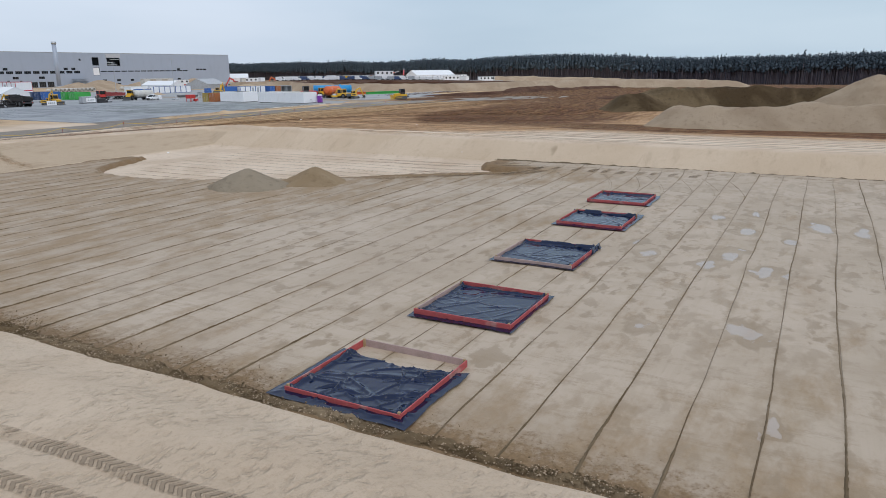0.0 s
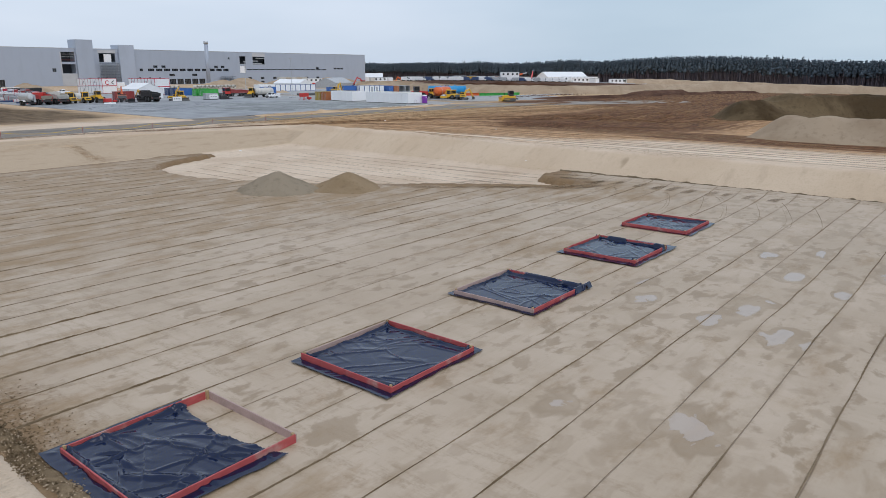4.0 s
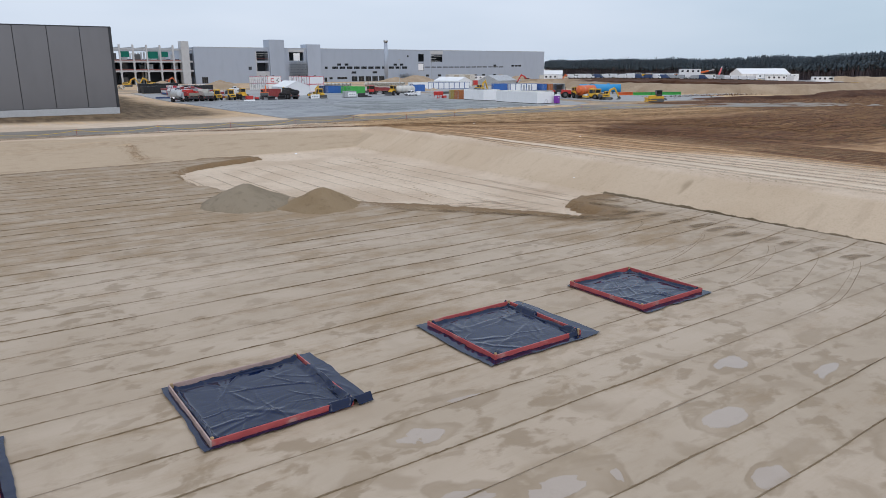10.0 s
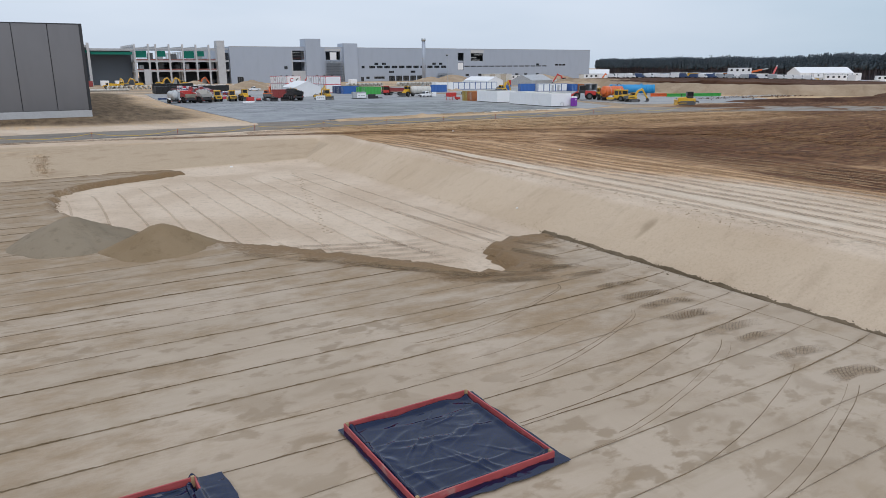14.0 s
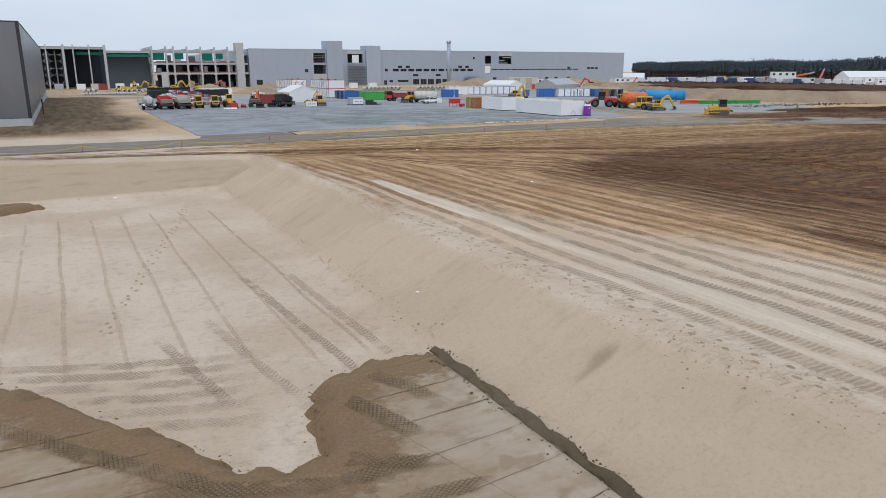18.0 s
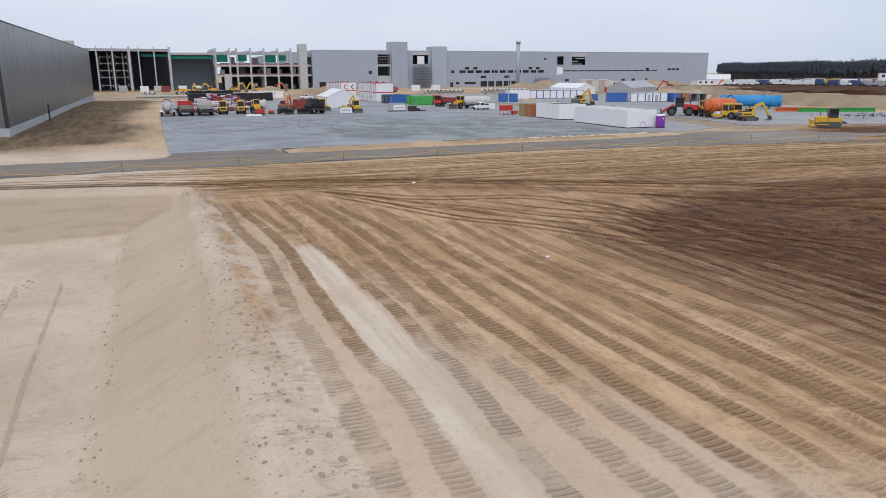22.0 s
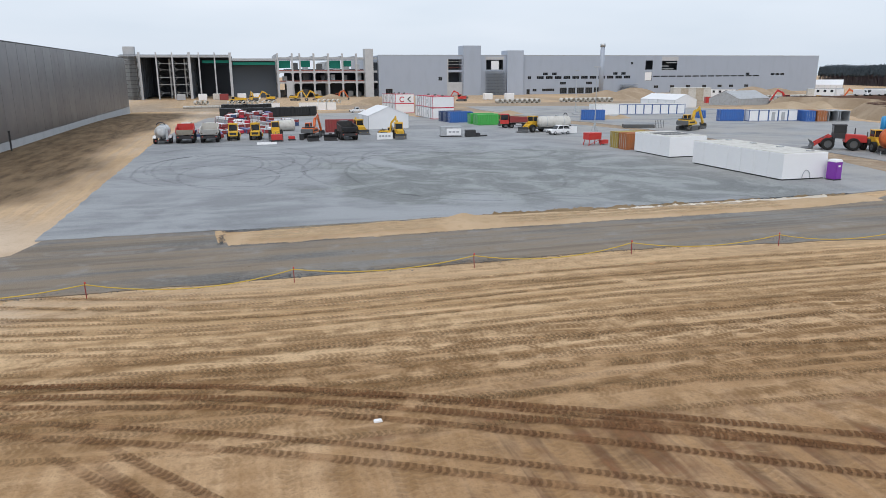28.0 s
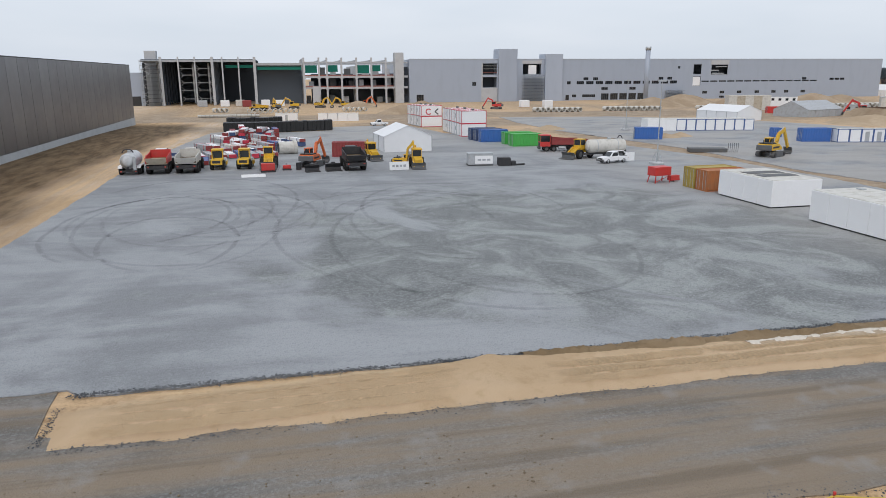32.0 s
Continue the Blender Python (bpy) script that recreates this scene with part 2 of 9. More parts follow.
def make_slab():
    """Compacted grey-beige layer rolled in lanes, with damp patches and film of water."""
    m = Mat("compacted_layer", 0.8)
    x, y, z = m.axes()
    wob = m.noise(0.12, 2)
    wob2 = m.noise(2.2, 3)
    yy = m.math("ADD", m.math("ADD", y, m.attr("bend")), m.math("MULTIPLY", wob2, 0.03))
    lane_no = m.math("DIVIDE", yy, 2.3)
    d = m.math("SUBTRACT", 0.5, m.math("ABSOLUTE", m.math("SUBTRACT", m.math("FRACT", lane_no), 0.5)))
    near_x = m.noise(0.5, 3, m.scaled((0.3, 1.0, 1.0)))
    width = m.math("ADD", 0.004, m.math("MULTIPLY", m.step(near_x, 0.42, 0.72), 0.016))
    seam = m.math("SUBTRACT", 1.0, m.step(m.math("DIVIDE", d, width), 0.4, 1.3))
    halo = m.math("MULTIPLY", m.step(d, 0.15, 0.0), m.step(m.noise(0.8, 6, rough=0.68), 0.42, 0.62))
    crumble = m.math("MULTIPLY", m.step(d, 0.06, 0.0), m.step(m.noise(6.0, 4), 0.5, 0.66))
    broad = m.step(m.noise(0.16, 4, dist=0.5), 0.35, 0.65)
    grain = m.noise(30.0, 3)
    soiled = m.attr("soiled")
    c = m.mix(broad, (0.445, 0.343, 0.244), (0.528, 0.419, 0.313))
    # each rolled lane has a tone of its own
    lv = m.node("ShaderNodeCombineXYZ")
    m.link(m.math("MULTIPLY", x, 0.03), lv.inputs[0])
    m.link(m.math("MULTIPLY", m.math("FLOOR", lane_no), 3.7), lv.inputs[1])
    c = m.mix(m.math("MULTIPLY", m.step(m.noise(1.0, 2, lv.outputs[0]), 0.4, 0.68), 0.3), c, (0.42, 0.335, 0.24))
    # rolled smears along the lanes and bands across them
    smear = m.noise(1.0, 4, m.scaled((0.1, 1.9, 1.0)), 0.62)
    across = m.noise(1.0, 4, m.scaled((0.55, 0.2, 1.0), rot=12), 0.6)
    c = m.mix(m.math("MULTIPLY", m.step(smear, 0.45, 0.72), 0.32), c, (0.4, 0.305, 0.205))
    c = m.mix(m.math("MULTIPLY", m.step(across, 0.5, 0.7), 0.4), c, (0.41, 0.315, 0.22))
    c = m.mix(m.math("MULTIPLY", m.step(soiled, 0.3, 1.1), 0.34), c, (0.37, 0.28, 0.192))
    # brown grit dragged across the lanes near the west end
    drag = m.math("MULTIPLY", m.step(m.noise(1.0, 5, m.scaled((1.9, 0.42, 1.0), rot=4), 0.66), 0.48, 0.66), m.step(x, 34.0, 22.0))
    drag = m.math("MULTIPLY", drag, m.math("ADD", 0.35, m.math("MULTIPLY", m.step(m.noise(9.0, 4, rough=0.7), 0.42, 0.6), 0.65)))
    c = m.mix(m.math("MULTIPLY", drag, 0.62), c, (0.285, 0.2, 0.115))
    dirt = m.noise(0.5, 9, m.scaled((0.5, 1.1, 1.0)), 0.7)
    dirt = m.step(m.math("ADD", dirt, m.math("MULTIPLY", soiled, 0.2)), 0.53, 0.84)
    c = m.mix(m.math("MULTIPLY", dirt, 0.76), c, m.mix(wob2, (0.24, 0.158, 0.083), (0.4, 0.278, 0.165)))
    # damp patches have dark rims and end at the seams
    dv = m.node("ShaderNodeCombineXYZ")
    m.link(m.math("MULTIPLY", x, 0.4), dv.inputs[0])
    m.link(m.math("MULTIPLY", y, 0.58), dv.inputs[1])
    m.link(m.math("MULTIPLY", m.math("FLOOR", lane_no), 0.28), dv.inputs[2])
    level = m.attr("damp")
    wet = m.math("ADD", m.noise(0.9, 4, dv.outputs[0], 0.5, 0.4), m.math("MULTIPLY", level, 0.1))
    damp = m.math("MULTIPLY", m.step(wet, 0.64, 0.74), 0.6)
    # shallow water stands against the seams, with a brown damp fringe round it
    pv = m.node("ShaderNodeCombineXYZ")
    m.link(m.math("MULTIPLY", x, 0.5), pv.inputs[0])
    m.link(m.math("MULTIPLY", y, 0.75), pv.inputs[1])
    m.link(m.math("MULTIPLY", m.math("FLOOR", lane_no), 1.9), pv.inputs[2])
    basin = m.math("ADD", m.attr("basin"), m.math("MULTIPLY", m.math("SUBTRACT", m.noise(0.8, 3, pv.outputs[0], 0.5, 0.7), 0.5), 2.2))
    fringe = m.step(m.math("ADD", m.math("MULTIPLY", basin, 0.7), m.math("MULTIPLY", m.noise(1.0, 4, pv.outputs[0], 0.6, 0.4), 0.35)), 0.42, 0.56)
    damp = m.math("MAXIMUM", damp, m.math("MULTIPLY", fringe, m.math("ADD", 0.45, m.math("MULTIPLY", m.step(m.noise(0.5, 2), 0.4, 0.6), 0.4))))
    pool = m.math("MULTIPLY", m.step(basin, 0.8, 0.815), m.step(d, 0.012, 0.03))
    spots = m.step(m.noise(1.5, 4, pv.outputs[0], 0.55, 0.3), 0.53, 0.64)
    damp = m.math("MAXIMUM", damp, m.math("MULTIPLY", spots, m.math("ADD", 0.4, m.math("MULTIPLY", m.step(m.noise(0.09, 2), 0.42, 0.6), 0.6))))
    blot = m.step(m.noise(0.42, 5, rough=0.6, dist=0.8), 0.54, 0.74)
    c = m.mix(m.math("MULTIPLY", blot, 0.5), c, (0.37, 0.27, 0.165))
    c = m.mix(m.math("MULTIPLY", damp, 0.9), c, (0.31, 0.22, 0.132))
    c = m.mix(m.math("MULTIPLY", m.math("MULTIPLY", fringe, m.step(basin, 0.66, 0.5)), 0.25), c, (0.27, 0.19, 0.112))
    # the paler tone on the water paints in the sky's reflection
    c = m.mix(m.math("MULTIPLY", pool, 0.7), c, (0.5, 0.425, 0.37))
    c = m.mix(m.math("MULTIPLY", grain, 0.16), c, (0.22, 0.17, 0.11))
    # crumbled dark grit along the rims of the layer
    crumbs = m.noise(3.2, 6, rough=0.7)
    grit = m.step(m.math("ADD", m.math("MULTIPLY", m.attr("grit"), 0.55), m.math("MULTIPLY", crumbs, 0.6)), 0.44, 0.64)
    c = m.mix(m.math("MULTIPLY", grit, 0.85), c, m.mix(m.noise(9.0, 3), (0.11, 0.062, 0.029), (0.32, 0.208, 0.108)))
    c = m.mix(m.math("MULTIPLY", halo, 0.38), c, (0.29, 0.205, 0.12))
    # dark seam colour holds both crumbled grit and the shade along lane steps
    c = m.mix(m.math("MULTIPLY", m.math("MAXIMUM", seam, m.math("MULTIPLY", crumble, 0.5)), 0.5), c, (0.16, 0.112, 0.066))
    m.colour(c)
    r = m.math("SUBTRACT", 0.62, m.math("MULTIPLY", damp, 0.08))
    m.rough(m.math("SUBTRACT", r, m.math("MULTIPLY", pool, 0.35)))
    m.put(m.b.inputs["Specular IOR Level"], m.math("ADD", m.math("SUBTRACT", 0.55, m.math("MULTIPLY", m.math("MAXIMUM", dirt, grit), 0.48)), m.math("ADD", m.math("MULTIPLY", damp, 0.1), m.math("MULTIPLY", pool, -0.35))))
    h = m.math("SUBTRACT", m.math("MULTIPLY", m.math("ADD", grain, m.math("MULTIPLY", wob2, 2.0)), 0.12), m.math("MULTIPLY", seam, 0.8))
    h = m.math("ADD", h, m.math("MULTIPLY", m.math("MULTIPLY", m.math("MAXIMUM", dirt, grit), m.noise(5.0, 5)), 0.9))
    h = m.math("MULTIPLY", m.math("ADD", h, m.math("MULTIPLY", crumble, 0.5)), m.math("SUBTRACT", 1.0, m.math("MULTIPLY", pool, 0.95)))
    m.bump(h, 0.6, 0.06)
    return m.m


def make_gravel(name="crushed_stone", a=(0.238, 0.248, 0.26), b=(0.36, 0.374, 0.389), tan=0.0):
    """Crushed stone: rolled smooth by traffic in sweeps, coarse and loose elsewhere."""
    m = Mat(name, 0.7)
    gx, gy, gz = m.axes()
    swirl = m.noise(0.045, 5, rough=0.6, dist=2.2)
    lanes = m.noise(1.0, 4, m.scaled((0.05, 0.5, 1.0), rot=20), 0.6)
    big = m.step(m.math("ADD", m.math("MULTIPLY", swirl, 0.72), m.math("MULTIPLY", lanes, 0.28)), 0.38, 0.6)
    vor = m.node("ShaderNodeTexVoronoi")
    vor.inputs["Scale"].default_value = 11.0
    m.link(m.place, vor.inputs["Vector"])
    stone = m.axes(vor.outputs["Color"])[0]
    fine = m.noise(11.0, 4, rough=0.7)
    c = m.mix(big, a, b)
    # the loose part of the yard, away from the turning circles
    ex = m.math("DIVIDE", m.math("SUBTRACT", gx, 139.0), 27.0)
    ey = m.math("DIVIDE", m.math("SUBTRACT", gy, 147.0), 26.0)
    off = m.math("SQRT", m.math("ADD", m.math("MULTIPLY", ex, ex), m.math("MULTIPLY", ey, ey)))
    loose = m.step(m.math("ADD", off, m.math("MULTIPLY", m.math("SUBTRACT", swirl, 0.5), 2.4)), 1.15, 0.75)
    coarse = m.mix(m.step(m.noise(0.13, 5, rough=0.65, dist=1.4), 0.4, 0.62), (0.15, 0.16, 0.155), (0.33, 0.35, 0.34))
    c = m.mix(m.math("MULTIPLY", loose, 0.85), c, coarse)
    bite = m.math("ADD", 0.22, m.math("MULTIPLY", loose, 0.28))
    c = m.mix(m.math("MULTIPLY", m.step(stone, 0.55, 1.0), bite), c, (0.4, 0.42, 0.42))
    c = m.mix(m.math("MULTIPLY", m.step(stone, 0.35, 0.0), bite), c, tuple(v * 0.5 for v in a))
    c = m.mix(m.math("MULTIPLY", m.step(fine, 0.5, 0.7), 0.3), c, tuple(v * 0.55 for v in a))
    far = m.math("MAXIMUM", m.step(gy, 175.0, 290.0), m.step(gx, 146.0, 176.0))
    trodden = m.math("MULTIPLY", far, m.step(m.noise(0.09, 5), 0.34, 0.58))
    c = m.mix(m.math("MULTIPLY", trodden, 0.65), c, (0.41, 0.385, 0.355))
    if tan:
        c = m.mix(m.math("MULTIPLY", m.step(lanes, 0.35, 0.6), tan), c, (0.26, 0.195, 0.13))
        rut = m.noise(1.0, 5, m.scaled((0.035, 0.8, 1.0), rot=1), 0.62)
        c = m.mix(m.math("MULTIPLY", m.step(rut, 0.5, 0.66), tan * 0.8), c, (0.155, 0.118, 0.082))
        c = m.mix(m.math("MULTIPLY", m.step(m.noise(0.4, 4), 0.56, 0.7), tan * 0.7), c, (0.29, 0.275, 0.255))
    m.colour(c)
    m.bump(m.math("ADD", vor.outputs["Distance"], m.math("ADD", fine, m.noise(2.0, 4))), 0.6, 0.06)
    return m.m


def make_loose(name, dark, mid, pale, disp=0.35):
    m = Mat(name, 0.95)
    c, broad, small, grain = sand_tone(m, dark, mid, pale)
    m.colour(c)
    m.bump(m.math("ADD", m.noise(5.0, 5), m.math("MULTIPLY", grain, 0.5)), disp, 0.15)
    return m.m


M_GROUND, M_SLAB, M_GRAVEL = make_ground(), make_slab(), make_gravel()
M_STONE = make_loose("broken_stone", (0.05, 0.055, 0.062), (0.12, 0.128, 0.14), (0.24, 0.25, 0.26), 0.6)
M_ROAD = make_gravel("road_gravel", (0.128, 0.118, 0.106), (0.225, 0.211, 0.192), 0.85)


M_SANDPILE = make_loose("loose_sand", (0.3, 0.215, 0.135), (0.46, 0.35, 0.235), (0.55, 0.43, 0.305))
M_GRIT = make_loose("dark_grit", (0.07, 0.05, 0.03), (0.16, 0.118, 0.072), (0.27, 0.205, 0.135), 0.9)
M_HEAP = make_loose("heap_grit", (0.165, 0.128, 0.083), (0.29, 0.232, 0.162), (0.37, 0.303, 0.22), 0.8)
M_OLIVE = make_loose("olive_grit", (0.18, 0.121, 0.066), (0.3, 0.212, 0.122), (0.385, 0.282, 0.174), 0.8)
M_PILE = make_loose("pile_sand", (0.24, 0.17, 0.108), (0.4, 0.3, 0.205), (0.5, 0.388, 0.275), 1.0)
M_MUD = make_loose("dark_soil", (0.03, 0.014, 0.009), (0.075, 0.035, 0.021), (0.16, 0.085, 0.052), 0.9)
M_MOSS = make_loose("mossy_soil", (0.03, 0.019, 0.01), (0.082, 0.055, 0.028), (0.2, 0.145, 0.082), 1.0)


def make_track(name, col, depth, cover, dense=0.92, ragged=0.35, bars=0.6, pitch=0.21, skew=1.6, diamond=False, ghost=1.0):
    """Tyre or crawler marks on a strip whose UV runs in metres along and 0 to 1 across."""
    m = Mat(name, 0.95)
    u, v, w = m.axes(m.co.outputs["UV"])
    across = m.math("ABSOLUTE", m.math("SUBTRACT", v, 0.5))
    n = m.noise(1.6, 5, rough=0.65)
    chev = m.math("ADD", m.math("DIVIDE", u, pitch), m.math("MULTIPLY", across, skew))
    chev = m.math("ADD", chev, m.math("MULTIPLY", n, 0.6))
    lug = m.step(m.math("ABSOLUTE", m.math("SUBTRACT", m.math("FRACT", chev), 0.5)), 0.14, 0.32)
    lug = m.math("MULTIPLY", lug, m.step(m.noise(0.7, 3), 0.32, 0.5))
    if diamond:
        grid = [m.math("ABSOLUTE", m.math("SUBTRACT", m.math("FRACT", m.math("ADD", m.math("DIVIDE", u, pitch), m.math("MULTIPLY", v, q))), 0.5)) for q in (4.5, -4.5)]
        lug = m.math("MULTIPLY", m.step(m.math("MAXIMUM", *grid), 0.32, 0.44), m.step(m.noise(0.9, 3), 0.3, 0.55))
    patch = m.noise(0.5, 3)
    own = m.rand()
    c = m.mix(m.math("MULTIPLY", lug, bars), tuple(k * 1.22 for k in col), tuple(k * 0.52 for k in col))
    c = m.mix(m.math("MULTIPLY", own, 0.35), c, tuple(k * 0.72 for k in col))
    c = m.mix(m.math("MULTIPLY", m.step(n, 0.42, 0.7), 0.5), c, tuple(k * 0.82 for k in col))
    m.colour(c)
    shown = m.math("ADD", ghost, m.math("MULTIPLY", lug, 1.0 - ghost))
    edge = m.step(m.math("ADD", across, m.math("MULTIPLY", m.math("SUBTRACT", n, 0.5), ragged)), 0.5, 0.34)
    m.alpha(m.math("MULTIPLY", m.math("MULTIPLY", m.math("MULTIPLY", m.math("MULTIPLY", edge, shown), m.math("ADD", 0.55, m.math("MULTIPLY", own, 0.45))), m.attr("fade")), m.math("MULTIPLY", m.step(patch, 0.62 - cover * 0.4, 0.75 - cover * 0.4), dense)))
    m.bump(m.math("ADD", m.math("MULTIPLY", lug, -1.2), m.math("MULTIPLY", n, 0.7)), depth, 0.08)
    return m.m


T_SAND = make_track("tracks_sand", (0.55, 0.35, 0.18), 1.0, 0.85, 0.8, 0.5, 0.85, 0.24, 1.2, ghost=0.4)
T_FAINT = make_track("tracks_faint", (0.48, 0.29, 0.142), 1.0, 0.85, 0.6, 0.7, 0.9, 0.24, 1.2, ghost=0.3)
T_LANE = make_track("tracks_lane", (0.51, 0.325, 0.182), 1.0, 0.95, 0.85, 0.55, 0.9, 0.27, 0.15, ghost=0.45)
T_DRY = make_track("tracks_dry", (0.57, 0.445, 0.325), 1.0, 0.9, 0.7, 0.7, 0.65, 0.24, 0.15, ghost=0.35)
T_RUT = make_track("tracks_rut", (0.27, 0.128, 0.056), 1.0, 0.95, 0.92, 0.4, 0.9, 0.26, 0.6, ghost=0.42)
T_GRIT = make_track("tracks_grit", (0.35, 0.245, 0.145), 1.0, 0.95, 0.8, 0.55, 0.9, 0.2, diamond=True, ghost=0.6)
T_GRID = make_track("tracks_grid", (0.57, 0.44, 0.32), 0.9, 0.85, 0.6, 0.7, 0.6, 0.2, diamond=True, ghost=0.12)
T_LINE = make_track("damp_lines", (0.56, 0.44, 0.32), 0.5, 0.85, 0.4, 0.9, 0.1)
T_STONE = make_track("tracks_stone", (0.15, 0.155, 0.16), 0.15, 0.7, 0.15, 0.8)


# ---- helpers of this scene ----
def smooth(v, lo, hi):
    k = np.clip((np.asarray(v, float) - lo) / (hi - lo), 0, 1)
    return k * k * (3 - 2 * k)


_R = np.random.RandomState(5)
_GRID = _R.rand(256, 256)


def value_noise(x, y, scale):
    """Cheap smooth noise over arrays, 0 to 1."""
    gx, gy = np.asarray(x, float) / scale + 500.3, np.asarray(y, float) / scale + 500.7
    ix, iy = np.floor(gx).astype(int), np.floor(gy).astype(int)
    fx, fy = gx - ix, gy - iy
    fx, fy = fx * fx * (3 - 2 * fx), fy * fy * (3 - 2 * fy)
    g = lambda a, b: _GRID[a % 256, b % 256]
    top = g(ix, iy) * (1 - fx) + g(ix + 1, iy) * fx
    low = g(ix, iy + 1) * (1 - fx) + g(ix + 1, iy + 1) * fx
    return top * (1 - fy) + low * fy


def fractal(x, y, scale, n=4):
    return sum(value_noise(x + 31 * k, y - 17 * k, scale / 2**k) * 0.5**k for k in range(n)) / sum(0.5**k for k in range(n))


EAST_TOE, EAST_CREST, NORTH_TOE, WEST_TOE, SOUTH_TOE = 81.6, 86.6, 84.6, 15.6, -46.0
FLOOR_Z, SLAB_Z = -2.4, -1.72


def slab_height(x, y):
    return SLAB_Z - 0.004 * np.clip(np.asarray(y, float) - 12, 0, 60) + 0.025 * (fractal(x, y, 9, 3) - 0.5)


def ground_height(x, y):
    """The sand surface: pit, upland, drive and the fall of the land far off."""
    x, y = np.asarray(x, float), np.asarray(y, float)
    up = 0.25 - 0.25 * smooth(y, 100, 108)
    up = up - 2.4 * smooth(y, 255, 430) - 4.0 * smooth(x, 300, 520) * smooth(y, 330, 150) - 7.5 * smooth(x, 560, 820)
    up = up + 0.16 * (fractal(x, y, 11, 4) - 0.5) * smooth(y, 122, 104) + 0.3 * (fractal(x, y, 60, 3) - 0.5) * smooth(y, 104, 90) * smooth(x, 95, 120)
    crest_n = 91.2 + 0.24 * np.clip(85 - x, 0, 60)
    wob = 0.5 * (fractal(x, y, 7, 3) - 0.5)
    ramp = lambda u: np.clip(u, 0, 1) - 0.035 * np.exp(-((u - 1) / 0.12) ** 2) + 0.03 * np.exp(-(u / 0.1) ** 2)
    e = ramp((x + wob - EAST_TOE) / (EAST_CREST - EAST_TOE))
    n = ramp((y - NORTH_TOE + wob) / (crest_n - NORTH_TOE))
    west_wob = 0.55 * (fractal(x * 0.2, y, 2.6, 4) - 0.5)
    w = 0.36 * smooth(x + west_wob, WEST_TOE + 1.3, WEST_TOE) + 0.26 * smooth(x, WEST_TOE + 0.1, 12.0) + 0.38 * smooth(x, 13.0, -8.0)
    s = smooth(y, SOUTH_TOE, SOUTH_TOE - 6)
    k = np.maximum(np.maximum(e, n), np.maximum(w, s))
    floor = FLOOR_Z + 0.04 * (fractal(x, y, 5, 3) - 0.5)
    z = floor + (up - floor) * k
    # trampled, rutted sand on the west bank
    z = z + smooth(x, 16.0, 15.2) * smooth(x, -30, -10) * (0.16 * (fractal(x, y, 1.5, 4) - 0.5) + 0.14 * (fractal(x * 1.6, y * 0.35, 2.0, 3) - 0.5))
    # low lip of pushed-up sand on the east crest
    z = z + 0.72 * np.exp(-((x - 87.0) / np.where(x < 87.0, 0.55, 1.3)) ** 2) * smooth(y, 93, 86) * (0.25 + 0.75 * smooth(y, 52, 66)) * (0.3 + 0.75 * fractal(x, y, 2.4, 4))
    face = smooth(x, 82, 83) * smooth(x, 87, 86) * smooth(y, 91, 86)
    churn = np.exp(-(((x - 150) / 42) ** 2 + ((y - 54) / 22) ** 2)) * smooth(x, 104, 116) + smooth(x, 190, 215) * smooth(y, 118, 104) * smooth(x, 420, 380)
    z = z + churn * 0.7 * (fractal(x, y, 3.2, 4) - 0.5)
    return z + face * (0.1 * (fractal(x * 0.3, y, 1.3, 3) - 0.5) + 0.07 * (fractal(x, y * 0.4, 3.0, 3) - 0.5))


def terrain_mesh(name, xs, ys, height):
    gx, gy = np.meshgrid(xs, ys, indexing="ij")
    gz = height(gx, gy)
    co = np.stack([gx, gy, gz], -1).reshape(-1, 3)
    i = np.arange(len(xs) * len(ys)).reshape(len(xs), len(ys))
    q = np.stack([i[:-1, :-1], i[1:, :-1], i[1:, 1:], i[:-1, 1:]], -1).reshape(-1, 4)
    return co, q


def array_mesh(name, co, quads, smooth_shade=True, uv=None):
    me = bpy.data.meshes.new(name)
    co, quads = np.asarray(co, np.float32), np.asarray(quads, np.int32)
    n = quads.shape[1]
    me.vertices.add(len(co))
    me.vertices.foreach_set("co", co.ravel())
    me.loops.add(quads.size)
    me.loops.foreach_set("vertex_index", quads.ravel())
    me.polygons.add(len(quads))
    me.polygons.foreach_set("loop_start", np.arange(0, quads.size, n, dtype=np.int32))
    if uv is not None:
        layer = me.uv_layers.new(name="UVMap")
        layer.data.foreach_set("uv", np.asarray(uv, np.float32)[quads.ravel()].ravel())
    me.update(calc_edges=True)
    if smooth_shade:
        me.polygons.foreach_set("use_smooth", np.ones(len(quads), bool))
    me.validate()
    return me


def attribute(me, name, values):
    a = me.attributes.new(name, "FLOAT", "POINT")
    a.data.foreach_set("value", np.asarray(values, np.float32).ravel())


def steps(*spans):
    """Coordinates with a step of their own in each span (start, end, step)."""
    out = [np.arange(a, b, s) for a, b, s in spans]
    return np.unique(np.round(np.concatenate(out + [[spans[-1][1]]]), 3))


# ---- ground ----
gxs = steps((-2600, -300, 230), (-300, -40, 13), (-40, 2, 1.1), (2, 17, 0.2), (17, 82, 0.5), (82, 130, 0.3), (130, 180, 0.5), (180, 300, 1.5), (300, 420, 6), (420, 3400, 120))
gys = steps((-2600, -300, 230), (-300, -52, 12), (-52, -14, 1.0), (-14, 12, 0.4), (12, 108, 0.32), (108, 130, 0.8), (130, 330, 1.6), (330, 420, 6), (420, 3400, 120))
g_co, g_q = terrain_mesh("ground", gxs, gys, ground_height)
